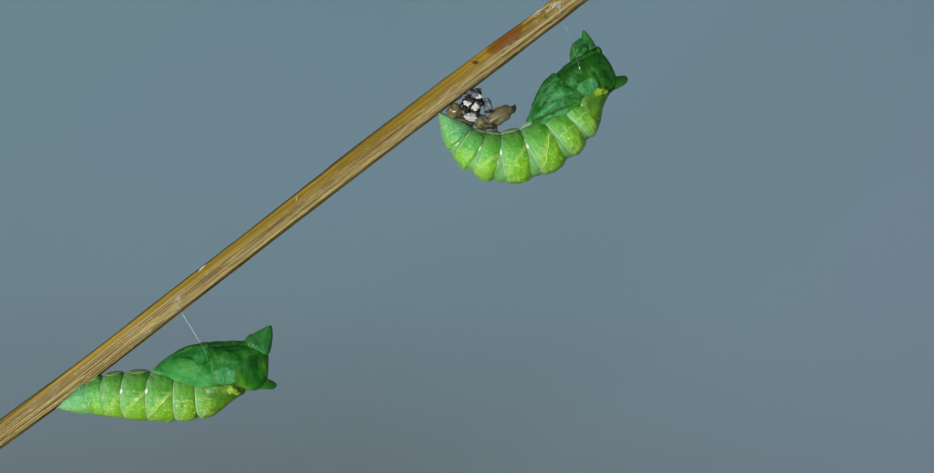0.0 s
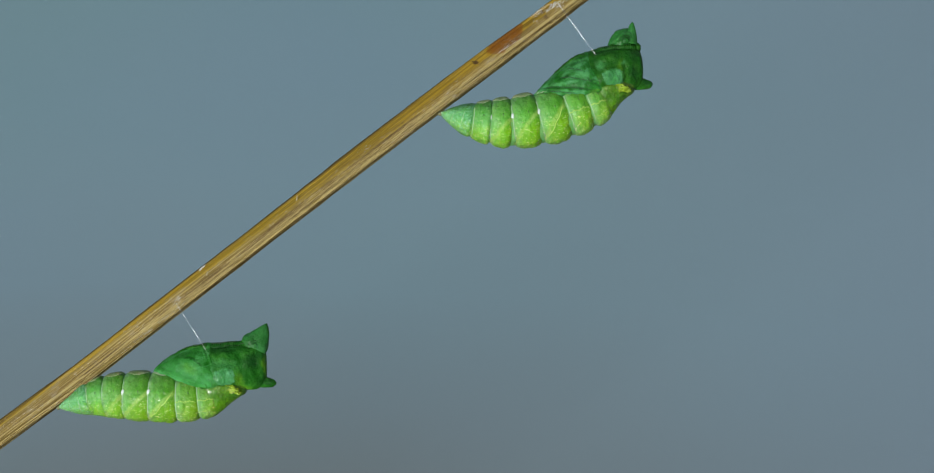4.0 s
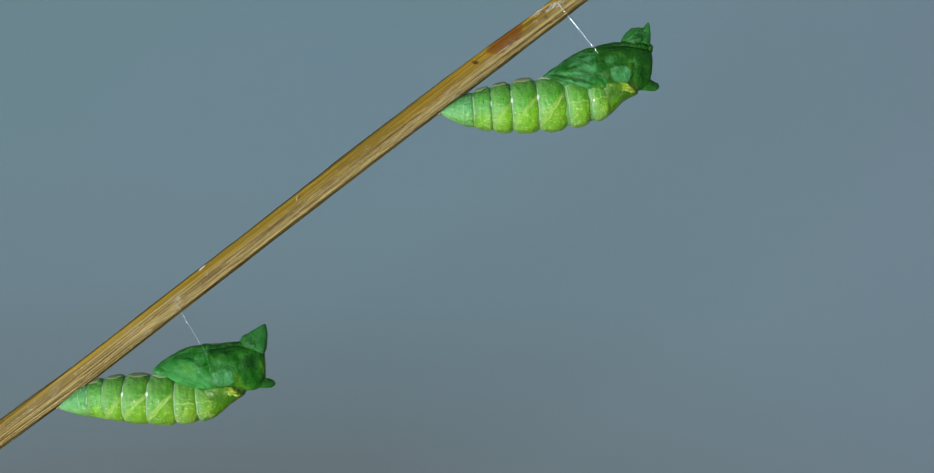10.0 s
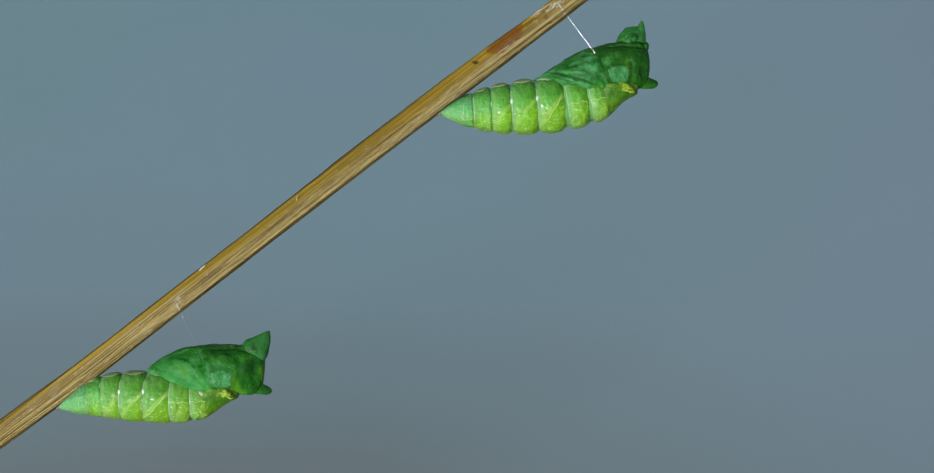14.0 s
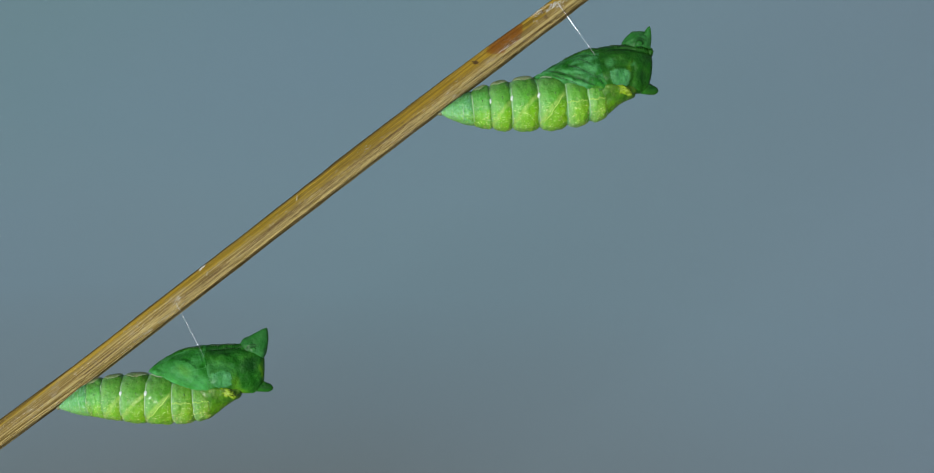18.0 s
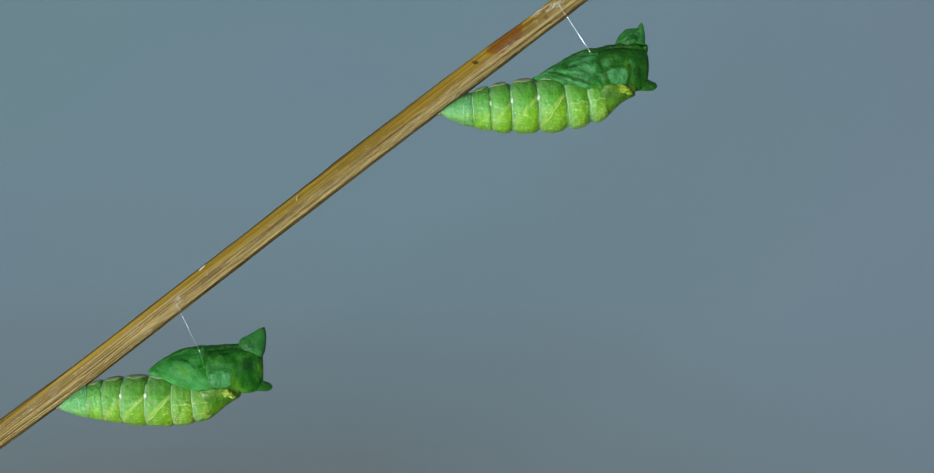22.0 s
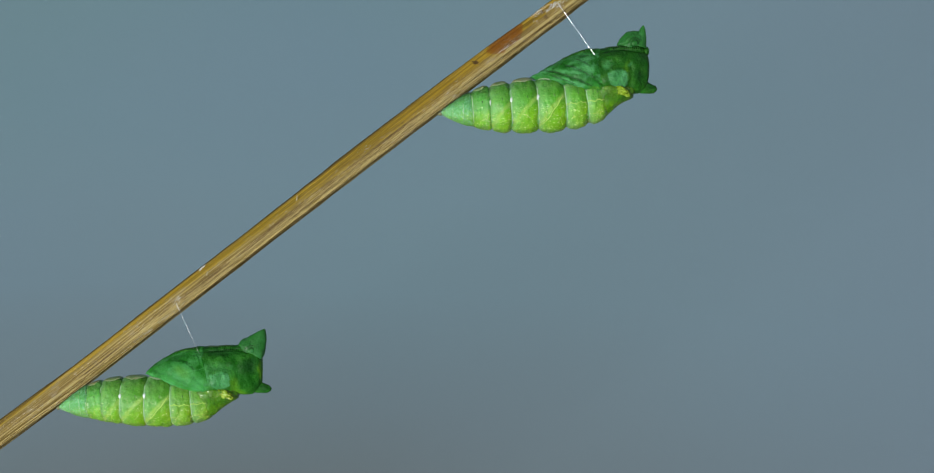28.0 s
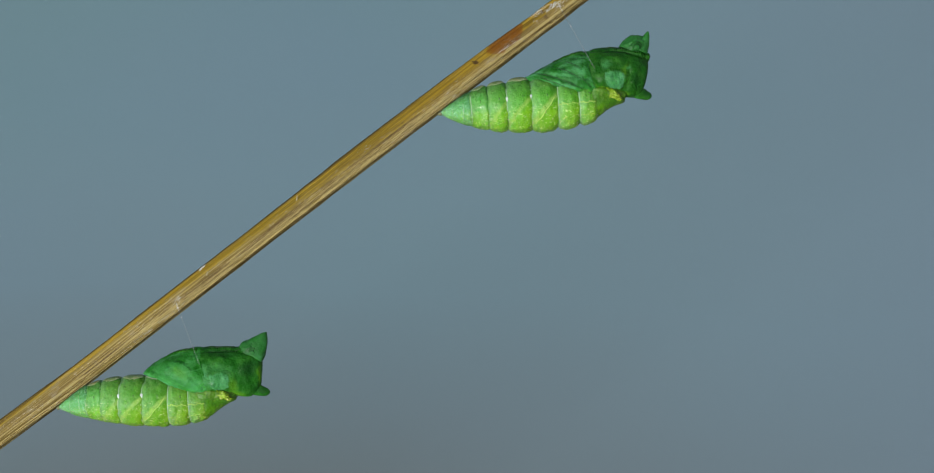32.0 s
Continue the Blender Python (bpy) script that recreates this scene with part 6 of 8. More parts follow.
    walk(upper_parts[8], [
        (0, turned(22.46, 0.99, -4.0, 39.9)), (0.1, turned(20.40, 1.34, 10.0, 25.0)), (0.2, turned(22.96, 1.46, -3.0, 38.2)), (0.3, turned(23.84, 1.46, 0.0, 37.1)), 
        (0.4, turned(20.45, 1.79, 12.0, 19.3)), (0.5, turned(22.41, 3.88, -32.0, 31.0)), (0.6, turned(23.52, 1.46, -4.0, 31.4)), (0.7, turned(22.84, 1.37, 0.0, 31.9)), 
        (0.8, turned(23.98, 1.00, 0.0, 32.1)), (0.9, turned(23.46, 1.27, -3.0, 34.6)), (1, turned(24.11, 4.16, -16.0, 24.6)), (1.1, turned(24.22, 1.39, -2.0, 29.4)), 
        (1.2, turned(23.75, 1.31, 0.0, 27.9)), (1.3, turned(24.01, 2.13, 2.0, 21.2)), (1.4, turned(24.20, 1.75, 0.0, 18.2)), (1.5, turned(23.78, 1.82, 0.0, 18.1)), 
        (2, turned(24.57, 1.97, 0.0, 25.4)), (2.5, turned(24.15, 2.26, 0.0, 16.4)), (3, turned(24.87, 2.36, 0.0, 16.4)), (3.5, turned(24.93, 2.37, 0.0, 16.4)), 
        (5.5, turned(25.40, 2.57, 0.0, 8.2)), (5.8, turned(25.40, 2.57, 0.0, 8.2)), (5.9, turned(24.73, 2.71, 0.0, 8.9)), (6, turned(24.73, 2.71, 0.0, 8.9)), 
        (6.5, turned(25.52, 2.58, 0.0, 7.4)), (7, turned(25.52, 2.58, 0.0, 7.5)), (7.4, turned(25.52, 2.58, 0.0, 7.5)), (7.5, turned(25.20, 2.82, 0.0, 11.6)), 
        (8, turned(25.78, 2.86, 0.0, 6.7)), (8.5, turned(25.51, 2.73, 0.0, 4.5)), (9, turned(25.53, 2.73, 0.0, 5.3)), (9.4, turned(25.53, 2.73, 0.0, 5.3)), 
        (9.5, turned(24.31, 2.52, 0.0, 3.6)), (10, turned(25.44, 2.73, 0.0, 4.6)), (10.5, turned(25.50, 2.74, 0.0, 2.3)), (11, turned(25.41, 2.74, 0.0, 3.8)), 
        (11.5, turned(25.56, 2.74, 0.0, 3.8)), (11.6, turned(25.56, 2.74, 0.0, 3.8)), (11.7, turned(24.74, 2.62, 0.0, 4.0)), (12, turned(24.74, 2.62, 0.0, 4.0)), 
        (12.5, turned(25.50, 2.74, 0.0, 2.3)), (13, turned(25.40, 2.74, 0.0, 1.4)), (13.5, turned(25.73, 2.90, 0.0, 0.9)), (14, turned(25.41, 2.62, 0.0, 1.7)), 
        (14.1, turned(25.41, 2.62, 0.0, 1.7)), (14.2, turned(24.39, 2.48, 0.0, 4.0)), (14.5, turned(24.39, 2.48, 0.0, 4.0)), (16.5, turned(25.35, 2.61, 0.0, 0.0)), 
        (16.9, turned(25.35, 2.61, 0.0, 0.0)), (17, turned(23.70, 2.41, 0.0, -0.0)), (17.5, turned(24.95, 2.47, 0.0, 2.3)), (18, turned(25.18, 2.46, 0.0, -1.0)), 
        (18.5, turned(25.18, 2.62, 0.0, 0.8)), (19, turned(25.22, 2.61, 0.0, -0.0)), (19.5, turned(25.33, 2.62, 0.0, -0.7)), (19.6, turned(25.33, 2.62, 0.0, -0.7)), 
        (19.7, turned(23.81, 2.22, 0.0, 1.0)), (20, turned(23.81, 2.22, 0.0, 1.0)), (20.5, turned(24.93, 2.46, 0.0, -0.2)), (21, turned(25.09, 2.48, 0.0, -1.6)), 
        (21.5, turned(25.19, 2.62, 0.0, -0.7)), (22, turned(25.07, 2.48, 0.0, -0.0)), (22.3, turned(25.07, 2.48, 0.0, -0.0)), (22.4, turned(22.91, 2.14, 0.0, -0.8)), 
        (22.5, turned(22.91, 2.14, 0.0, -0.8)), (23, turned(24.45, 2.19, 0.0, -0.1)), (23.5, turned(24.71, 2.20, 0.0, -2.5)), (24, turned(24.85, 2.35, 0.0, -0.6)), 
        (24.5, turned(24.85, 2.35, 0.0, -0.6)), (25, turned(24.94, 2.34, 0.0, -1.6)), (25.1, turned(23.38, 1.96, 0.0, -1.2)), (25.5, turned(23.38, 1.96, 0.0, -1.2)), 
        (27.5, turned(24.72, 2.22, 0.0, -1.9)), (28, turned(24.72, 2.36, 0.0, -1.9)), (28.1, turned(24.72, 2.36, 0.0, -1.9)), (28.2, turned(22.65, 1.81, 0.0, -1.9)), 
        (28.5, turned(22.65, 1.81, 0.0, -1.9)), (29, turned(24.18, 2.09, 0.0, -1.9)), (29.5, turned(24.45, 2.09, 0.0, -1.9)), (30, turned(24.45, 2.22, 0.0, -1.9)), 
        (30.5, turned(24.45, 2.22, 0.0, -1.9)), (31, turned(24.59, 2.22, 0.0, -1.9)), (31.3, turned(24.59, 2.22, 0.0, -1.9)), (31.4, turned(22.65, 1.81, 0.0, -1.9)), 
        (31.5, turned(22.65, 1.81, 0.0, -1.9)), (32, turned(23.35, 1.94, 0.0, -1.9))])
    walk(upper_parts[9], [
        (0, turned(22.35, 0.22, -4.0, 28.9)), (0.1, turned(20.10, 0.62, 10.0, 14.0)), (0.2, turned(22.83, 0.69, -3.0, 27.3)), (0.3, turned(23.69, 0.69, 0.0, 26.1)), 
        (0.4, turned(20.08, 1.11, 12.0, 8.3)), (0.5, turned(22.11, 3.35, -32.0, 20.1)), (0.6, turned(23.30, 0.72, -4.0, 20.4)), (0.7, turned(22.62, 0.62, 0.0, 21.0)), 
        (0.8, turned(23.77, 0.25, 0.0, 21.1)), (0.9, turned(23.28, 0.51, -3.0, 23.7)), (1, turned(23.75, 3.67, -16.0, 13.6)), (1.1, turned(23.97, 0.66, -2.0, 18.4)), 
        (1.2, turned(23.49, 0.58, 0.0, 16.9)), (1.3, turned(23.62, 1.66, 2.0, 10.2)), (1.4, turned(23.79, 1.29, 0.0, 7.3)), (1.5, turned(23.37, 1.37, 0.0, 7.1)), 
        (2, turned(24.22, 1.47, 0.0, 14.4)), (2.5, turned(23.73, 1.82, 0.0, 5.4)), (3, turned(24.42, 2.10, 0.0, 5.4)), (3.5, turned(24.48, 2.09, 0.0, 5.5)), 
        (5.5, turned(24.89, 2.62, 0.0, -0.6)), (5.8, turned(24.89, 2.62, 0.0, -0.6)), (5.9, turned(24.45, 2.50, 0.0, -2.1)), (6, turned(24.45, 2.50, 0.0, -2.1)), 
        (6.5, turned(25.09, 2.82, 0.0, -2.7)), (7, turned(25.01, 2.84, 0.0, -0.8)), (7.4, turned(25.01, 2.84, 0.0, -0.8)), (7.5, turned(25.03, 2.26, 0.0, 3.9)), 
        (8, turned(25.40, 3.03, 0.0, -3.4)), (8.5, turned(25.36, 2.48, 0.0, -1.1)), (9, turned(25.24, 2.79, 0.0, 0.2)), (9.4, turned(25.24, 2.79, 0.0, 0.2)), 
        (9.5, turned(24.15, 2.35, 0.0, -2.5)), (10, turned(25.31, 2.92, 0.0, -4.0)), (10.5, turned(25.47, 2.68, 0.0, -3.5)), (11, turned(25.16, 2.89, 0.0, -1.6)), 
        (11.5, turned(25.34, 2.76, 0.0, 1.3)), (11.6, turned(25.34, 2.76, 0.0, 1.3)), (11.7, turned(24.68, 2.86, 0.0, -3.4)), (12, turned(24.68, 2.86, 0.0, -3.4)), 
        (12.5, turned(25.24, 3.03, 0.0, -6.6)), (13, turned(25.32, 2.66, 0.0, -1.5)), (13.5, turned(25.71, 2.35, 0.0, 2.7)), (14, turned(25.24, 2.74, 0.0, 0.5)), 
        (14.1, turned(25.24, 2.74, 0.0, 0.5)), (14.2, turned(24.35, 2.81, 0.0, -3.2)), (14.5, turned(24.35, 2.81, 0.0, -3.2)), (16.5, turned(25.27, 2.61, 0.0, 0.9)), 
        (16.9, turned(25.27, 2.61, 0.0, 0.9)), (17, turned(24.05, 2.20, 0.0, -0.7)), (17.5, turned(24.83, 2.78, 0.0, -6.1)), (18, turned(25.13, 2.55, 0.0, -5.9)), 
        (18.5, turned(25.13, 2.53, 0.0, -0.5)), (19, turned(25.25, 2.46, 0.0, 1.1)), (19.5, turned(25.34, 2.38, 0.0, 1.3)), (19.6, turned(25.34, 2.38, 0.0, 1.3)), 
        (19.7, turned(24.02, 2.59, 0.0, -4.9)), (20, turned(24.02, 2.59, 0.0, -4.9)), (20.5, turned(24.85, 2.91, 0.0, -8.5)), (21, turned(25.07, 2.39, 0.0, -2.6)), 
        (21.5, turned(25.31, 2.31, 0.0, 0.5)), (22, turned(25.07, 2.48, 0.0, -0.0)), (22.3, turned(25.07, 2.48, 0.0, -0.0)), (22.4, turned(23.57, 2.13, 0.0, -4.3)), 
        (22.5, turned(23.57, 2.13, 0.0, -4.3)), (23, turned(24.56, 2.74, 0.0, -8.9)), (23.5, turned(24.91, 2.39, 0.0, -5.9)), (24, turned(24.95, 2.31, 0.0, -1.3)), 
        (24.5, turned(24.98, 2.37, 0.0, -0.6)), (25, turned(25.12, 2.29, 0.0, -0.5)), (25.1, turned(23.81, 2.61, 0.0, -8.5)), (25.5, turned(23.81, 2.61, 0.0, -8.5)), 
        (27.5, turned(24.95, 2.20, 0.0, -1.4)), (28, turned(25.03, 2.23, 0.0, -1.6)), (28.1, turned(25.03, 2.23, 0.0, -1.6)), (28.2, turned(23.30, 2.18, 0.0, -8.8)), 
        (28.5, turned(23.30, 2.18, 0.0, -8.8)), (29, turned(24.52, 2.54, 0.0, -10.7)), (29.5, turned(24.74, 2.46, 0.0, -7.5)), (30, turned(24.89, 1.98, 0.0, -0.8)), 
        (30.5, turned(24.92, 2.18, 0.0, -1.6)), (31, turned(24.92, 2.14, 0.0, -1.6)), (31.3, turned(24.92, 2.14, 0.0, -1.6)), (31.4, turned(23.35, 1.96, 0.0, -6.2)), 
        (31.5, turned(23.35, 1.96, 0.0, -6.2)), (32, turned(24.10, 2.38, 0.0, -10.7))])
    # the lower chrysalis, joint by joint from the tail
    walk(lower_parts[0], [
        (0, turned(0.00, 0.00, 0.0, 18.6)), (0.5, turned(0.00, 0.00, 0.0, 16.6)), (1, turned(0.00, 0.00, 0.0, 14.8)), (1.5, turned(0.00, 0.00, 0.0, 12.2)), 
        (1.8, turned(0.00, 0.00, 0.0, 12.2)), (1.9, turned(0.00, 0.00, 0.0, 13.4)), (2, turned(0.00, 0.00, 0.0, 13.4)), (2.5, turned(0.00, 0.00, 0.0, 16.2)), 
        (3, turned(0.00, 0.00, 0.0, 17.7)), (3.5, turned(0.00, 0.00, 0.0, 17.4)), (4.9, turned(0.00, 0.00, 0.0, 17.4)), (5, turned(0.00, 0.00, 0.0, 13.4)), 
        (5.5, turned(0.00, 0.00, 0.0, 17.8)), (6, turned(0.00, 0.00, 0.0, 17.2)), (6.5, turned(0.00, 0.00, 0.0, 16.1)), (7, turned(0.00, 0.00, 0.0, 14.6)), 
        (7.5, turned(0.00, 0.00, 0.0, 14.8)), (7.6, turned(0.00, 0.00, 0.0, 13.4)), (8, turned(0.00, 0.00, 0.0, 16.8)), (8.5, turned(0.00, 0.00, 0.0, 18.0)), 
        (9, turned(0.00, 0.00, 0.0, 16.2)), (9.5, turned(0.00, 0.00, 0.0, 14.1)), (10, turned(0.00, 0.00, 0.0, 14.2)), (10.2, turned(0.00, 0.00, 0.0, 14.2)), 
        (10.3, turned(0.00, 0.00, 0.0, 15.7)), (10.5, turned(0.00, 0.00, 0.0, 15.7)), (11, turned(0.00, 0.00, 0.0, 18.8)), (11.5, turned(0.00, 0.00, 0.0, 18.0)), 
        (12, turned(0.00, 0.00, 0.0, 16.2)), (12.5, turned(0.00, 0.00, 0.0, 14.2)), (13, turned(0.00, 0.00, 0.0, 15.0)), (13.1, turned(0.00, 0.00, 0.0, 15.0)), 
        (13.2, turned(0.00, 0.00, 0.0, 16.4)), (13.5, turned(0.00, 0.00, 0.0, 16.4)), (14, turned(0.00, 0.00, 0.0, 17.0)), (14.5, turned(0.00, 0.00, 0.0, 16.7)), 
        (16.3, turned(0.00, 0.00, 0.0, 16.7)), (16.4, turned(0.00, 0.00, 0.0, 12.7)), (16.5, turned(0.00, 0.00, 0.0, 12.7)), (17, turned(0.00, 0.00, 0.0, 15.2)), 
        (17.5, turned(0.00, 0.00, 0.0, 16.1)), (18, turned(0.00, 0.00, 0.0, 15.2)), (18.5, turned(0.00, 0.00, 0.0, 13.3)), (19, turned(0.00, 0.00, 0.0, 12.3)), 
        (19.5, turned(0.00, 0.00, 0.0, 11.5)), (19.8, turned(0.00, 0.00, 0.0, 11.5)), (19.9, turned(0.00, 0.00, 0.0, 12.4)), (20, turned(0.00, 0.00, 0.0, 12.4)), 
        (20.5, turned(0.00, 0.00, 0.0, 15.1)), (21, turned(0.00, 0.00, 0.0, 15.3)), (21.5, turned(0.00, 0.00, 0.0, 13.7)), (22, turned(0.00, 0.00, 0.0, 11.9)), 
        (22.5, turned(0.00, 0.00, 0.0, 11.8)), (23, turned(0.00, 0.00, 0.0, 12.0)), (23.5, turned(0.00, 0.00, 0.0, 11.4)), (24, turned(0.00, 0.00, 0.0, 11.3)), 
        (24.1, turned(0.00, 0.00, 0.0, 12.9)), (24.5, turned(0.00, 0.00, 0.0, 12.9)), (25, turned(0.00, 0.00, 0.0, 15.2)), (25.5, turned(0.00, 0.00, 0.0, 15.8)), 
        (27.5, turned(0.00, 0.00, 0.0, 11.4)), (28, turned(0.00, 0.00, 0.0, 11.4)), (28.1, turned(0.00, 0.00, 0.0, 11.4)), (28.2, turned(0.00, 0.00, 0.0, 12.7)), 
        (28.5, turned(0.00, 0.00, 0.0, 12.7)), (29, turned(0.00, 0.00, 0.0, 13.9)), (29.5, turned(0.00, 0.00, 0.0, 13.0)), (30, turned(0.00, 0.00, 0.0, 11.6)), 
        (30.5, turned(0.00, 0.00, 0.0, 10.9)), (31, turned(0.00, 0.00, 0.0, 11.1)), (31.5, turned(0.00, 0.00, 0.0, 11.1)), (32, turned(0.00, 0.00, 0.0, 11.2))])
    walk(lower_parts[1], [
        (0, turned(4.56, 1.54, 0.0, 8.2)), (0.5, turned(4.64, 1.38, 0.0, 7.4)), (1, turned(4.70, 1.25, 0.0, 6.0)), (1.5, turned(4.76, 1.03, 0.0, 5.5)), 
        (1.8, turned(4.76, 1.03, 0.0, 5.5)), (1.9, turned(4.41, 1.05, 0.0, 5.2)), (2, turned(4.41, 1.05, 0.0, 5.2)), (2.5, turned(4.57, 1.33, 0.0, 7.6)), 
        (3, turned(4.60, 1.47, 0.0, 7.7)), (3.5, turned(4.66, 1.46, 0.0, 7.2)), (4.9, turned(4.66, 1.46, 0.0, 7.2)), (5, turned(4.41, 1.05, 0.0, 5.2)), 
        (5.5, turned(4.50, 1.45, 0.0, 7.9)), (6, turned(4.59, 1.42, 0.0, 7.6)), (6.5, turned(4.65, 1.35, 0.0, 6.5)), (7, turned(4.68, 1.22, 0.0, 6.3)), 
        (7.5, turned(4.66, 1.24, 0.0, 5.9)), (7.6, turned(4.41, 1.05, 0.0, 5.2)), (8, turned(4.51, 1.36, 0.0, 7.7)), (8.5, turned(4.52, 1.46, 0.0, 8.1)), 
        (9, turned(4.62, 1.35, 0.0, 6.8)), (9.5, turned(4.64, 1.17, 0.0, 5.5)), (10, turned(4.66, 1.18, 0.0, 5.5)), (10.2, turned(4.66, 1.18, 0.0, 5.5)), 
        (10.3, turned(4.26, 1.20, 0.0, 6.7)), (10.5, turned(4.26, 1.20, 0.0, 6.7)), (11, turned(4.45, 1.51, 0.0, 8.6)), (11.5, turned(4.51, 1.47, 0.0, 8.2)), 
        (12, turned(4.59, 1.33, 0.0, 6.6)), (12.5, turned(4.62, 1.17, 0.0, 5.6)), (13, turned(4.60, 1.23, 0.0, 6.2)), (13.1, turned(4.60, 1.23, 0.0, 6.2)), 
        (13.2, turned(4.17, 1.23, 0.0, 6.9)), (13.5, turned(4.17, 1.23, 0.0, 6.9)), (14, turned(4.43, 1.36, 0.0, 8.0)), (14.5, turned(4.48, 1.34, 0.0, 6.9)), 
        (16.3, turned(4.48, 1.34, 0.0, 6.9)), (16.4, turned(4.24, 0.96, 0.0, 4.9)), (16.5, turned(4.24, 0.96, 0.0, 4.9)), (17, turned(4.39, 1.19, 0.0, 7.2)), 
        (17.5, turned(4.48, 1.29, 0.0, 7.2)), (18, turned(4.51, 1.23, 0.0, 6.5)), (18.5, turned(4.57, 1.08, 0.0, 5.6)), (19, turned(4.56, 1.00, 0.0, 4.6)), 
        (19.5, turned(4.58, 0.93, 0.0, 4.8)), (19.8, turned(4.58, 0.93, 0.0, 4.8)), (19.9, turned(4.22, 0.92, 0.0, 4.7)), (20, turned(4.22, 0.92, 0.0, 4.7)), 
        (20.5, turned(4.31, 1.16, 0.0, 7.0)), (21, turned(4.44, 1.21, 0.0, 6.5)), (21.5, turned(4.51, 1.10, 0.0, 5.4)), (22, turned(4.55, 0.96, 0.0, 4.8)), 
        (22.5, turned(4.54, 0.95, 0.0, 4.5)), (23, turned(4.58, 0.98, 0.0, 4.9)), (23.5, turned(4.55, 0.92, 0.0, 4.6)), (24, turned(4.44, 0.89, 0.0, 4.5)), 
        (24.1, turned(4.26, 0.98, 0.0, 5.6)), (24.5, turned(4.26, 0.98, 0.0, 5.6)), (25, turned(4.36, 1.18, 0.0, 7.1)), (25.5, turned(4.40, 1.25, 0.0, 6.6)), 
        (27.5, turned(4.51, 0.91, 0.0, 4.9)), (28, turned(4.50, 0.91, 0.0, 4.6)), (28.1, turned(4.50, 0.91, 0.0, 4.6)), (28.2, turned(4.04, 0.91, 0.0, 6.3)), 
        (28.5, turned(4.04, 0.91, 0.0, 6.3)), (29, turned(4.30, 1.06, 0.0, 6.5)), (29.5, turned(4.35, 1.00, 0.0, 5.8)), (30, turned(4.46, 0.91, 0.0, 4.9)), 
        (30.5, turned(4.46, 0.86, 0.0, 4.4)), (31, turned(4.47, 0.87, 0.0, 4.7)), (31.5, turned(4.45, 0.87, 0.0, 4.8)), (32, turned(4.46, 0.88, 0.0, 4.9))])
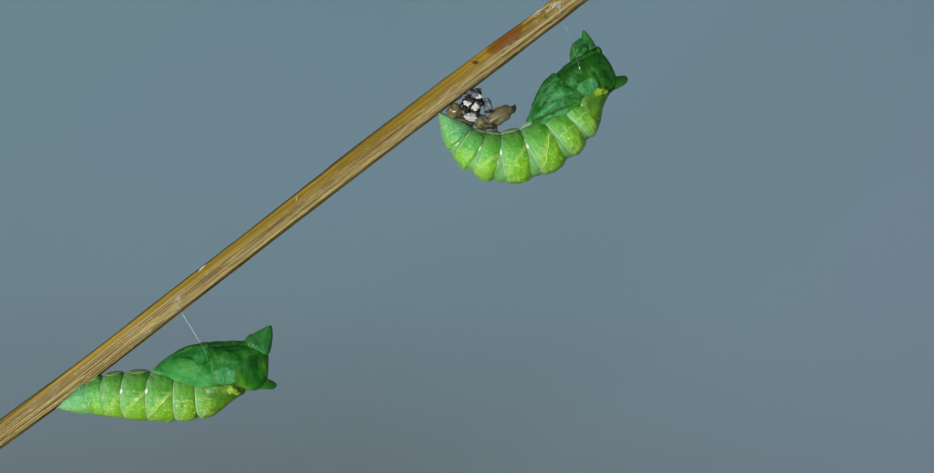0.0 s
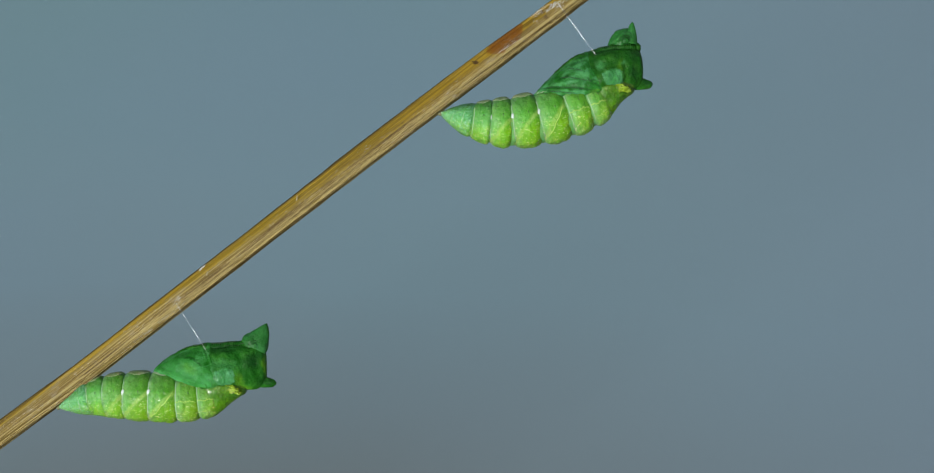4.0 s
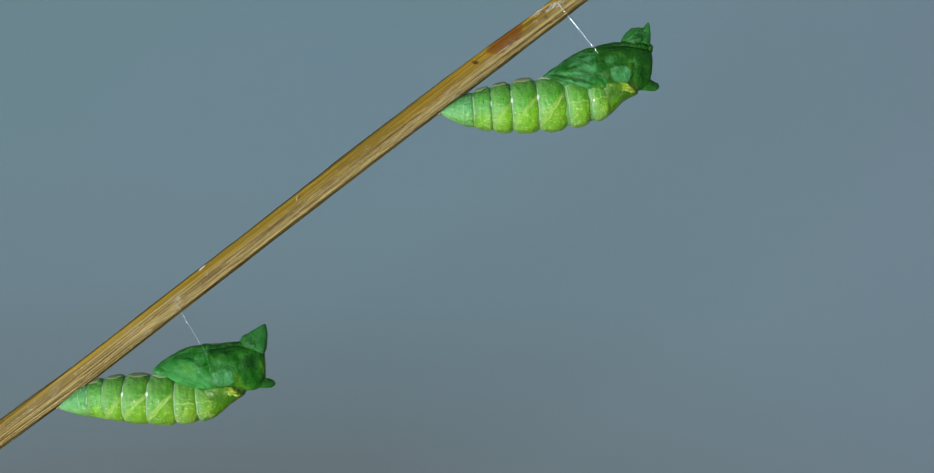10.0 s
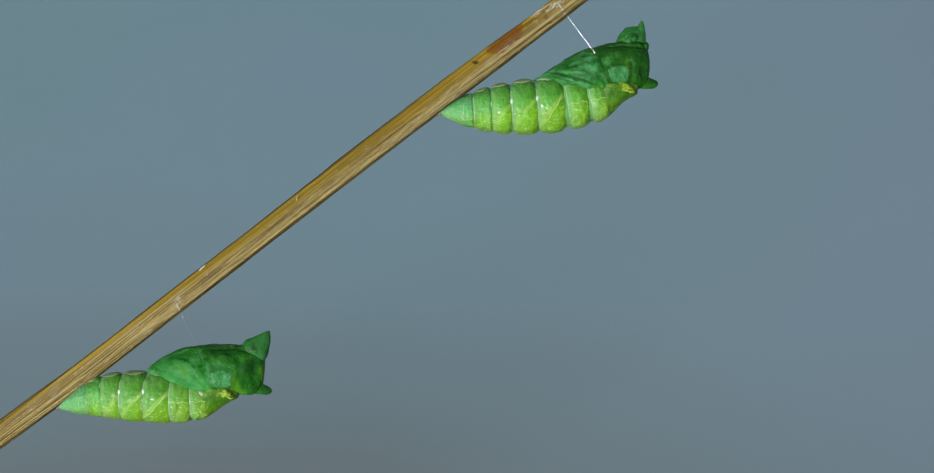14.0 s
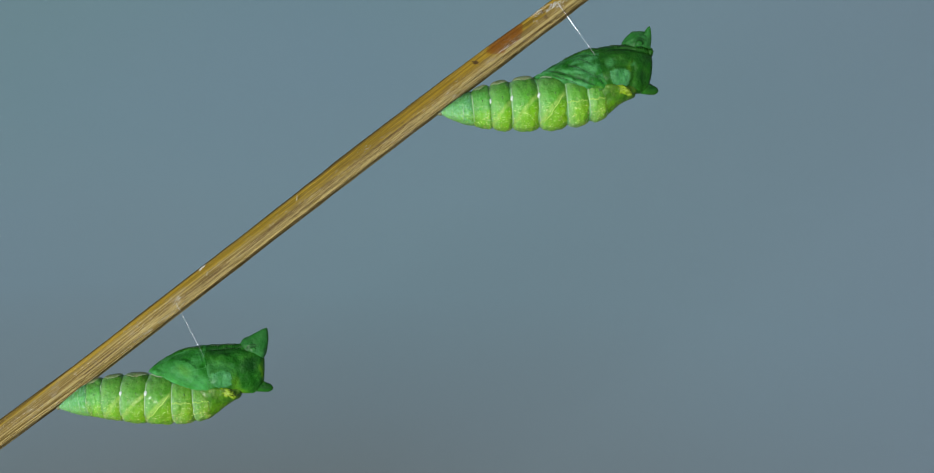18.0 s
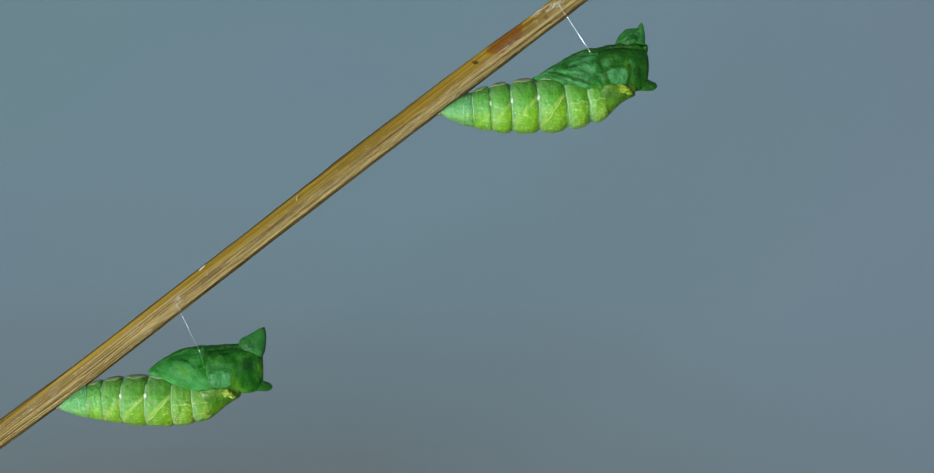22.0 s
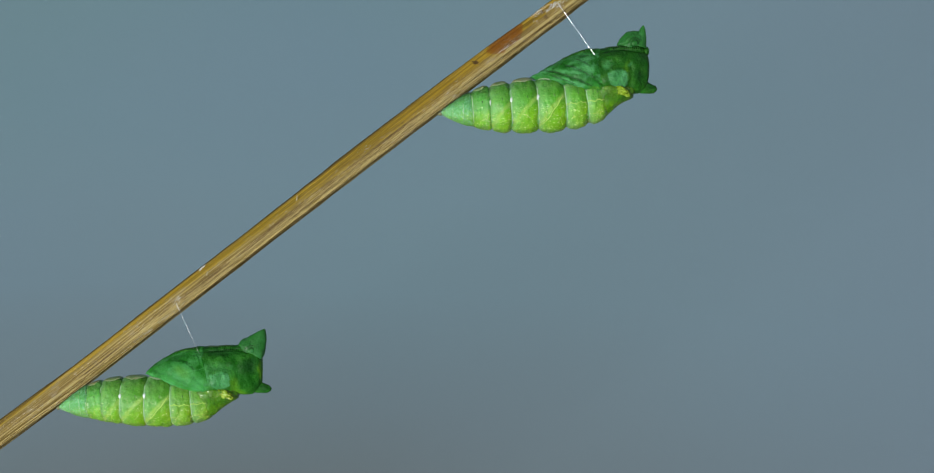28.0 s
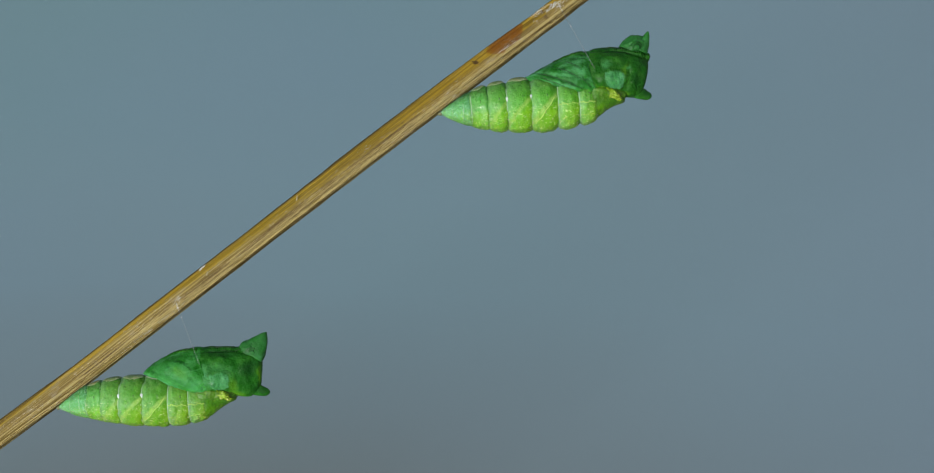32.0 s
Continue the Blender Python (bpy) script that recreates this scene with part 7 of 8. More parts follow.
    walk(lower_parts[2], [
        (0, turned(6.87, 1.87, 0.0, 2.1)), (0.5, turned(7.00, 1.69, 0.0, 2.3)), (1, turned(7.08, 1.50, 0.0, 1.4)), (1.5, turned(7.17, 1.27, 0.0, 2.1)), 
        (1.8, turned(7.17, 1.27, 0.0, 2.1)), (1.9, turned(6.48, 1.24, 0.0, 1.3)), (2, turned(6.48, 1.24, 0.0, 1.3)), (2.5, turned(6.89, 1.63, 0.0, 2.7)), 
        (3, turned(6.93, 1.78, 0.0, 2.1)), (3.5, turned(7.01, 1.76, 0.0, 1.6)), (4.9, turned(7.01, 1.76, 0.0, 1.6)), (5, turned(6.48, 1.24, 0.0, 1.3)), 
        (5.5, turned(6.78, 1.76, 0.0, 2.0)), (6, turned(6.91, 1.73, 0.0, 2.1)), (6.5, turned(7.00, 1.61, 0.0, 1.3)), (7, turned(7.03, 1.48, 0.0, 1.8)), 
        (7.5, turned(7.02, 1.48, 0.0, 1.2)), (7.6, turned(6.48, 1.24, 0.0, 1.3)), (8, turned(6.79, 1.67, 0.0, 2.5)), (8.5, turned(6.80, 1.79, 0.0, 2.2)), 
        (9, turned(6.88, 1.61, 0.0, 1.5)), (9.5, turned(6.99, 1.39, 0.0, 0.9)), (10, turned(7.01, 1.40, 0.0, 1.0)), (10.2, turned(7.01, 1.40, 0.0, 1.0)), 
        (10.3, turned(6.30, 1.44, 0.0, 1.8)), (10.5, turned(6.30, 1.44, 0.0, 1.8)), (11, turned(6.69, 1.85, 0.0, 2.5)), (11.5, turned(6.78, 1.80, 0.0, 2.4)), 
        (12, turned(6.84, 1.59, 0.0, 1.4)), (12.5, turned(6.95, 1.40, 0.0, 1.1)), (13, turned(6.92, 1.48, 0.0, 1.4)), (13.1, turned(6.92, 1.48, 0.0, 1.4)), 
        (13.2, turned(6.12, 1.46, 0.0, 1.8)), (13.5, turned(6.12, 1.46, 0.0, 1.8)), (14, turned(6.65, 1.67, 0.0, 2.6)), (14.5, turned(6.76, 1.62, 0.0, 1.4)), 
        (16.3, turned(6.76, 1.62, 0.0, 1.4)), (16.4, turned(6.22, 1.13, 0.0, 1.1)), (16.5, turned(6.22, 1.13, 0.0, 1.1)), (17, turned(6.60, 1.47, 0.0, 2.5)), 
        (17.5, turned(6.74, 1.57, 0.0, 2.0)), (18, turned(6.79, 1.49, 0.0, 1.6)), (18.5, turned(6.87, 1.31, 0.0, 1.4)), (19, turned(6.87, 1.18, 0.0, 0.6)), 
        (19.5, turned(6.89, 1.13, 0.0, 1.4)), (19.8, turned(6.89, 1.13, 0.0, 1.4)), (19.9, turned(6.24, 1.09, 0.0, 0.9)), (20, turned(6.24, 1.09, 0.0, 0.9)), 
        (20.5, turned(6.48, 1.43, 0.0, 2.2)), (21, turned(6.69, 1.47, 0.0, 1.5)), (21.5, turned(6.78, 1.31, 0.0, 0.9)), (22, turned(6.84, 1.15, 0.0, 1.0)), 
        (22.5, turned(6.84, 1.13, 0.0, 0.7)), (23, turned(6.88, 1.17, 0.0, 1.2)), (23.5, turned(6.84, 1.10, 0.0, 1.1)), (24, turned(6.62, 1.06, 0.0, 1.0)), 
        (24.1, turned(6.42, 1.19, 0.0, 1.5)), (24.5, turned(6.42, 1.19, 0.0, 1.5)), (25, turned(6.55, 1.46, 0.0, 2.3)), (25.5, turned(6.61, 1.50, 0.0, 1.3)), 
        (27.5, turned(6.77, 1.10, 0.0, 1.4)), (28, turned(6.77, 1.09, 0.0, 1.0)), (28.1, turned(6.77, 1.09, 0.0, 1.0)), (28.2, turned(5.92, 1.12, 0.0, 2.7)), 
        (28.5, turned(5.92, 1.12, 0.0, 2.7)), (29, turned(6.46, 1.31, 0.0, 2.2)), (29.5, turned(6.49, 1.22, 0.0, 1.7)), (30, turned(6.63, 1.10, 0.0, 1.3)), 
        (30.5, turned(6.71, 1.04, 0.0, 1.1)), (31, turned(6.71, 1.06, 0.0, 1.3)), (31.5, turned(6.69, 1.06, 0.0, 1.4)), (32, turned(6.64, 1.06, 0.0, 1.5))])
    walk(lower_parts[3], [
        (0, turned(9.94, 1.98, 0.0, -2.2)), (0.5, turned(10.06, 1.82, 0.0, -1.3)), (1, turned(10.18, 1.57, 0.0, -1.6)), (1.5, turned(10.30, 1.38, 0.0, -0.1)), 
        (1.8, turned(10.30, 1.38, 0.0, -0.1)), (1.9, turned(8.90, 1.30, 0.0, -1.3)), (2, turned(8.90, 1.30, 0.0, -1.3)), (2.5, turned(9.96, 1.78, 0.0, -0.9)), 
        (3, turned(10.03, 1.90, 0.0, -1.9)), (3.5, turned(10.13, 1.85, 0.0, -2.2)), (4.9, turned(10.13, 1.85, 0.0, -2.2)), (5, turned(8.90, 1.30, 0.0, -1.3)), 
        (5.5, turned(9.84, 1.87, 0.0, -2.3)), (6, turned(9.99, 1.84, 0.0, -1.8)), (6.5, turned(10.05, 1.69, 0.0, -2.2)), (7, turned(10.15, 1.57, 0.0, -1.3)), 
        (7.5, turned(10.20, 1.54, 0.0, -1.9)), (7.6, turned(8.90, 1.30, 0.0, -1.3)), (8, turned(9.68, 1.79, 0.0, -1.4)), (8.5, turned(9.87, 1.91, 0.0, -2.1)), 
        (9, turned(9.95, 1.69, 0.0, -2.2)), (9.5, turned(10.04, 1.44, 0.0, -2.0)), (10, turned(10.07, 1.46, 0.0, -2.0)), (10.2, turned(10.07, 1.46, 0.0, -2.0)), 
        (10.3, turned(8.83, 1.52, 0.0, -1.8)), (10.5, turned(8.83, 1.52, 0.0, -1.8)), (11, turned(9.63, 1.98, 0.0, -2.3)), (11.5, turned(9.78, 1.92, 0.0, -2.1)), 
        (12, turned(9.84, 1.67, 0.0, -2.3)), (12.5, turned(9.98, 1.46, 0.0, -1.9)), (13, turned(9.99, 1.56, 0.0, -1.9)), (13.1, turned(9.99, 1.56, 0.0, -1.9)), 
        (13.2, turned(8.54, 1.54, 0.0, -2.1)), (13.5, turned(8.54, 1.54, 0.0, -2.1)), (14, turned(9.57, 1.80, 0.0, -1.7)), (14.5, turned(9.71, 1.69, 0.0, -2.5)), 
        (16.3, turned(9.71, 1.69, 0.0, -2.5)), (16.4, turned(8.62, 1.17, 0.0, -1.6)), (16.5, turned(8.62, 1.17, 0.0, -1.6)), (17, turned(9.51, 1.60, 0.0, -1.1)), 
        (17.5, turned(9.77, 1.68, 0.0, -1.8)), (18, turned(9.80, 1.57, 0.0, -2.0)), (18.5, turned(9.96, 1.38, 0.0, -1.4)), (19, turned(9.99, 1.21, 0.0, -1.9)), 
        (19.5, turned(9.95, 1.20, 0.0, -0.8)), (19.8, turned(9.95, 1.20, 0.0, -0.8)), (19.9, turned(8.68, 1.13, 0.0, -1.8)), (20, turned(8.68, 1.13, 0.0, -1.8)), 
        (20.5, turned(9.33, 1.54, 0.0, -1.5)), (21, turned(9.71, 1.54, 0.0, -2.1)), (21.5, turned(9.78, 1.36, 0.0, -2.1)), (22, turned(9.81, 1.21, 0.0, -1.4)), 
        (22.5, turned(9.88, 1.16, 0.0, -1.7)), (23, turned(9.93, 1.24, 0.0, -1.3)), (23.5, turned(9.83, 1.16, 0.0, -1.2)), (24, turned(9.49, 1.11, 0.0, -1.2)), 
        (24.1, turned(9.15, 1.26, 0.0, -1.5)), (24.5, turned(9.15, 1.26, 0.0, -1.5)), (25, turned(9.41, 1.57, 0.0, -1.6)), (25.5, turned(9.54, 1.57, 0.0, -2.6)), 
        (27.5, turned(9.70, 1.17, 0.0, -1.0)), (28, turned(9.70, 1.14, 0.0, -1.4)), (28.1, turned(9.70, 1.14, 0.0, -1.4)), (28.2, turned(8.23, 1.23, 0.0, -0.2)), 
        (28.5, turned(8.23, 1.23, 0.0, -0.2)), (29, turned(9.24, 1.42, 0.0, -1.2)), (29.5, turned(9.32, 1.30, 0.0, -1.4)), (30, turned(9.46, 1.17, 0.0, -1.3)), 
        (30.5, turned(9.62, 1.09, 0.0, -1.2)), (31, turned(9.62, 1.13, 0.0, -1.0)), (31.5, turned(9.65, 1.13, 0.0, -0.9)), (32, turned(9.47, 1.14, 0.0, -1.0))])
    walk(lower_parts[4], [
        (0, turned(13.69, 1.84, 0.0, -2.7)), (0.5, turned(13.74, 1.73, 0.0, -1.7)), (1, turned(13.90, 1.47, 0.0, -1.2)), (1.5, turned(14.05, 1.37, 0.0, 0.2)), 
        (1.8, turned(14.05, 1.37, 0.0, 0.2)), (1.9, turned(11.60, 1.23, 0.0, -1.8)), (2, turned(11.60, 1.23, 0.0, -1.8)), (2.5, turned(13.69, 1.72, 0.0, -1.3)), 
        (3, turned(13.81, 1.77, 0.0, -2.3)), (3.5, turned(13.93, 1.70, 0.0, -2.3)), (4.9, turned(13.93, 1.70, 0.0, -2.3)), (5, turned(11.60, 1.23, 0.0, -1.8)), 
        (5.5, turned(13.51, 1.72, 0.0, -2.9)), (6, turned(13.67, 1.72, 0.0, -2.3)), (6.5, turned(13.83, 1.54, 0.0, -2.1)), (7, turned(13.93, 1.49, 0.0, -1.2)), 
        (7.5, turned(14.13, 1.41, 0.0, -1.5)), (7.6, turned(11.60, 1.23, 0.0, -1.8)), (8, turned(13.22, 1.70, 0.0, -2.3)), (8.5, turned(13.54, 1.77, 0.0, -2.9)), 
        (9, turned(13.62, 1.55, 0.0, -2.5)), (9.5, turned(13.76, 1.31, 0.0, -1.7)), (10, turned(13.74, 1.33, 0.0, -1.7)), (10.2, turned(13.74, 1.33, 0.0, -1.7)), 
        (10.3, turned(11.70, 1.43, 0.0, -2.9)), (10.5, turned(11.70, 1.43, 0.0, -2.9)), (11, turned(13.23, 1.84, 0.0, -3.5)), (11.5, turned(13.37, 1.79, 0.0, -3.1)), 
        (12, turned(13.49, 1.52, 0.0, -2.5)), (12.5, turned(13.61, 1.34, 0.0, -1.6)), (13, turned(13.77, 1.43, 0.0, -1.8)), (13.1, turned(13.77, 1.43, 0.0, -1.8)), 
        (13.2, turned(11.29, 1.44, 0.0, -3.5)), (13.5, turned(11.29, 1.44, 0.0, -3.5)), (14, turned(13.12, 1.69, 0.0, -3.0)), (14.5, turned(13.25, 1.53, 0.0, -3.0)), 
        (16.3, turned(13.25, 1.53, 0.0, -3.0)), (16.4, turned(11.41, 1.09, 0.0, -2.2)), (16.5, turned(11.41, 1.09, 0.0, -2.2)), (17, turned(13.03, 1.53, 0.0, -2.0)), 
        (17.5, turned(13.46, 1.56, 0.0, -2.3)), (18, turned(13.51, 1.45, 0.0, -2.3)), (18.5, turned(13.71, 1.29, 0.0, -1.2)), (19, turned(13.76, 1.09, 0.0, -1.2)), 
        (19.5, turned(13.71, 1.15, 0.0, -0.4)), (19.8, turned(13.71, 1.15, 0.0, -0.4)), (19.9, turned(11.55, 1.04, 0.0, -2.2)), (20, turned(11.55, 1.04, 0.0, -2.2)), 
        (20.5, turned(12.73, 1.45, 0.0, -2.4)), (21, turned(13.37, 1.41, 0.0, -2.5)), (21.5, turned(13.47, 1.23, 0.0, -1.9)), (22, turned(13.49, 1.12, 0.0, -1.1)), 
        (22.5, turned(13.62, 1.05, 0.0, -1.1)), (23, turned(13.62, 1.15, 0.0, -1.1)), (23.5, turned(13.45, 1.08, 0.0, -0.9)), (24, turned(12.92, 1.04, 0.0, -0.9)), 
        (24.1, turned(12.48, 1.17, 0.0, -2.0)), (24.5, turned(12.48, 1.17, 0.0, -2.0)), (25, turned(12.88, 1.47, 0.0, -2.8)), (25.5, turned(13.04, 1.41, 0.0, -3.2)), 
        (27.5, turned(13.32, 1.11, 0.0, -1.0)), (28, turned(13.33, 1.06, 0.0, -1.2)), (28.1, turned(13.33, 1.06, 0.0, -1.2)), (28.2, turned(10.85, 1.22, 0.0, -1.7)), 
        (28.5, turned(10.85, 1.22, 0.0, -1.7)), (29, turned(12.68, 1.35, 0.0, -2.2)), (29.5, turned(12.65, 1.22, 0.0, -2.0)), (30, turned(12.91, 1.09, 0.0, -1.6)), 
        (30.5, turned(13.16, 1.02, 0.0, -0.9)), (31, turned(13.21, 1.07, 0.0, -0.9)), (31.5, turned(13.33, 1.07, 0.0, -0.8)), (32, turned(12.92, 1.08, 0.0, -1.3))])
    walk(lower_parts[5], [
        (0, turned(17.83, 1.65, 0.0, 0.7)), (0.5, turned(18.04, 1.60, 0.0, 1.3)), (1, turned(18.15, 1.38, 0.0, 2.5)), (1.5, turned(18.25, 1.39, 0.0, 3.1)), 
        (1.8, turned(18.25, 1.39, 0.0, 3.1)), (1.9, turned(16.15, 1.09, 0.0, 1.7)), (2, turned(16.15, 1.09, 0.0, 1.7)), (2.5, turned(17.79, 1.63, 0.0, 1.5)), 
        (3, turned(17.97, 1.60, 0.0, 1.1)), (3.5, turned(18.11, 1.53, 0.0, 1.4)), (4.9, turned(18.11, 1.53, 0.0, 1.4)), (5, turned(16.15, 1.09, 0.0, 1.7)), 
        (5.5, turned(17.62, 1.51, 0.0, 0.1)), (6, turned(17.86, 1.55, 0.0, 0.7)), (6.5, turned(17.98, 1.39, 0.0, 1.5)), (7, turned(18.01, 1.40, 0.0, 1.9)), 
        (7.5, turned(18.16, 1.31, 0.0, 2.2)), (7.6, turned(16.15, 1.09, 0.0, 1.7)), (8, turned(17.42, 1.53, 0.0, 0.2)), (8.5, turned(17.60, 1.57, 0.0, -0.2)), 
        (9, turned(17.79, 1.37, 0.0, 0.8)), (9.5, turned(17.89, 1.19, 0.0, 1.9)), (10, turned(17.93, 1.21, 0.0, 1.9)), (10.2, turned(17.93, 1.21, 0.0, 1.9)), 
        (10.3, turned(15.93, 1.21, 0.0, -0.1)), (10.5, turned(15.93, 1.21, 0.0, -0.1)), (11, turned(17.28, 1.59, 0.0, -1.1)), (11.5, turned(17.47, 1.57, 0.0, -0.6)), 
        (12, turned(17.64, 1.34, 0.0, 0.9)), (12.5, turned(17.77, 1.23, 0.0, 1.8)), (13, turned(17.79, 1.30, 0.0, 1.5)), (13.1, turned(17.79, 1.30, 0.0, 1.5)), 
        (13.2, turned(15.53, 1.18, 0.0, -0.9)), (13.5, turned(15.53, 1.18, 0.0, -0.9)), (14, turned(17.11, 1.48, 0.0, -0.9)), (14.5, turned(17.39, 1.32, 0.0, 0.3)), 
        (16.3, turned(17.39, 1.32, 0.0, 0.3)), (16.4, turned(15.62, 0.94, 0.0, 0.8)), (16.5, turned(15.62, 0.94, 0.0, 0.8)), (17, turned(16.97, 1.39, 0.0, -0.0)), 
        (17.5, turned(17.45, 1.40, 0.0, 0.3)), (18, turned(17.53, 1.28, 0.0, 0.5)), (18.5, turned(17.68, 1.21, 0.0, 1.7)), (19, turned(17.68, 1.01, 0.0, 2.3)), 
        (19.5, turned(17.68, 1.12, 0.0, 2.5)), (19.8, turned(17.68, 1.12, 0.0, 2.5)), (19.9, turned(15.63, 0.88, 0.0, 0.9)), (20, turned(15.63, 0.88, 0.0, 0.9)), 
        (20.5, turned(16.59, 1.29, 0.0, -0.4)), (21, turned(17.27, 1.24, 0.0, 0.4)), (21.5, turned(17.39, 1.10, 0.0, 1.3)), (22, turned(17.49, 1.04, 0.0, 1.9)), 
        (22.5, turned(17.52, 0.97, 0.0, 2.1)), (23, turned(17.59, 1.07, 0.0, 1.7)), (23.5, turned(17.45, 1.02, 0.0, 2.0)), (24, turned(16.88, 0.97, 0.0, 2.2)), 
        (24.1, turned(16.35, 1.04, 0.0, 0.3)), (24.5, turned(16.35, 1.04, 0.0, 0.3)), (25, turned(16.77, 1.28, 0.0, -1.1)), (25.5, turned(17.02, 1.18, 0.0, -0.3)), 
        (27.5, turned(17.26, 1.04, 0.0, 1.3)), (28, turned(17.28, 0.97, 0.0, 1.5)), (28.1, turned(17.28, 0.97, 0.0, 1.5)), (28.2, turned(14.87, 1.09, 0.0, -0.6)), 
        (28.5, turned(14.87, 1.09, 0.0, -0.6)), (29, turned(16.51, 1.21, 0.0, -0.5)), (29.5, turned(16.59, 1.08, 0.0, 0.1)), (30, turned(16.91, 0.98, 0.0, 0.7)), 
        (30.5, turned(17.08, 0.96, 0.0, 1.7)), (31, turned(17.11, 1.01, 0.0, 1.6)), (31.5, turned(17.12, 1.02, 0.0, 1.6)), (32, turned(16.92, 0.99, 0.0, 0.8))])
    walk(lower_parts[6], [
        (0, turned(21.12, 1.69, 0.0, 5.7)), (0.5, turned(21.33, 1.68, 0.0, 5.8)), (1, turned(21.42, 1.52, 0.0, 7.6)), (1.5, turned(21.51, 1.57, 0.0, 7.2)), 
        (1.8, turned(21.51, 1.57, 0.0, 7.2)), (1.9, turned(19.71, 1.20, 0.0, 7.5)), (2, turned(19.71, 1.20, 0.0, 7.5)), (2.5, turned(21.02, 1.72, 0.0, 5.6)), 
        (3, turned(21.26, 1.67, 0.0, 6.0)), (3.5, turned(21.35, 1.61, 0.0, 6.5)), (4.9, turned(21.35, 1.61, 0.0, 6.5)), (5, turned(19.71, 1.20, 0.0, 7.5)), 
        (5.5, turned(20.73, 1.52, 0.0, 4.5)), (6, turned(21.13, 1.60, 0.0, 5.3)), (6.5, turned(21.19, 1.47, 0.0, 6.6)), (7, turned(21.26, 1.51, 0.0, 6.3)), 
        (7.5, turned(21.29, 1.43, 0.0, 7.2)), (7.6, turned(19.71, 1.20, 0.0, 7.5)), (8, turned(20.61, 1.54, 0.0, 4.3)), (8.5, turned(20.77, 1.56, 0.0, 4.1)), 
        (9, turned(20.96, 1.42, 0.0, 5.6)), (9.5, turned(21.11, 1.30, 0.0, 7.0)), (10, turned(21.16, 1.31, 0.0, 6.8)), (10.2, turned(21.16, 1.31, 0.0, 6.8)), 
        (10.3, turned(19.26, 1.21, 0.0, 4.8)), (10.5, turned(19.26, 1.21, 0.0, 4.8)), (11, turned(20.42, 1.53, 0.0, 2.9)), (11.5, turned(20.70, 1.54, 0.0, 3.5)), 
        (12, turned(20.85, 1.40, 0.0, 5.8)), (12.5, turned(20.97, 1.33, 0.0, 6.7)), (13, turned(20.94, 1.39, 0.0, 6.1)), (13.1, turned(20.94, 1.39, 0.0, 6.1)), 
        (13.2, turned(18.81, 1.13, 0.0, 4.0)), (13.5, turned(18.81, 1.13, 0.0, 4.0)), (14, turned(20.20, 1.43, 0.0, 2.5)), (14.5, turned(20.58, 1.33, 0.0, 5.0)), 
        (16.3, turned(20.58, 1.33, 0.0, 5.0)), (16.4, turned(18.92, 0.98, 0.0, 5.8)), (16.5, turned(18.92, 0.98, 0.0, 5.8)), (17, turned(19.99, 1.39, 0.0, 3.2)), 
        (17.5, turned(20.50, 1.42, 0.0, 4.3)), (18, turned(20.65, 1.31, 0.0, 4.7)), (18.5, turned(20.71, 1.30, 0.0, 5.7)), (19, turned(20.76, 1.13, 0.0, 6.9)), 
        (19.5, turned(20.75, 1.25, 0.0, 6.4)), (19.8, turned(20.75, 1.25, 0.0, 6.4)), (19.9, turned(18.80, 0.93, 0.0, 5.7)), (20, turned(18.80, 0.93, 0.0, 5.7)), 
        (20.5, turned(19.62, 1.27, 0.0, 2.9)), (21, turned(20.34, 1.26, 0.0, 4.5)), (21.5, turned(20.45, 1.16, 0.0, 5.7)), (22, turned(20.55, 1.14, 0.0, 6.0)), 
        (22.5, turned(20.57, 1.09, 0.0, 6.6)), (23, turned(20.67, 1.16, 0.0, 5.7)), (23.5, turned(20.56, 1.13, 0.0, 6.1)), (24, turned(20.03, 1.09, 0.0, 6.5)), 
        (24.1, turned(19.37, 1.05, 0.0, 3.9)), (24.5, turned(19.37, 1.05, 0.0, 3.9)), (25, turned(19.77, 1.22, 0.0, 1.9)), (25.5, turned(20.13, 1.16, 0.0, 3.9)), 
        (27.5, turned(20.28, 1.11, 0.0, 4.7)), (28, turned(20.30, 1.05, 0.0, 5.4)), (28.1, turned(20.30, 1.05, 0.0, 5.4)), (28.2, turned(17.97, 1.06, 0.0, 2.2)), 
        (28.5, turned(17.97, 1.06, 0.0, 2.2)), (29, turned(19.50, 1.18, 0.0, 2.4)), (29.5, turned(19.67, 1.08, 0.0, 3.5)), (30, turned(19.95, 1.02, 0.0, 4.2)), 
        (30.5, turned(20.12, 1.05, 0.0, 5.5)), (31, turned(20.10, 1.09, 0.0, 5.1)), (31.5, turned(20.10, 1.10, 0.0, 5.0)), (32, turned(19.96, 1.03, 0.0, 4.1))])
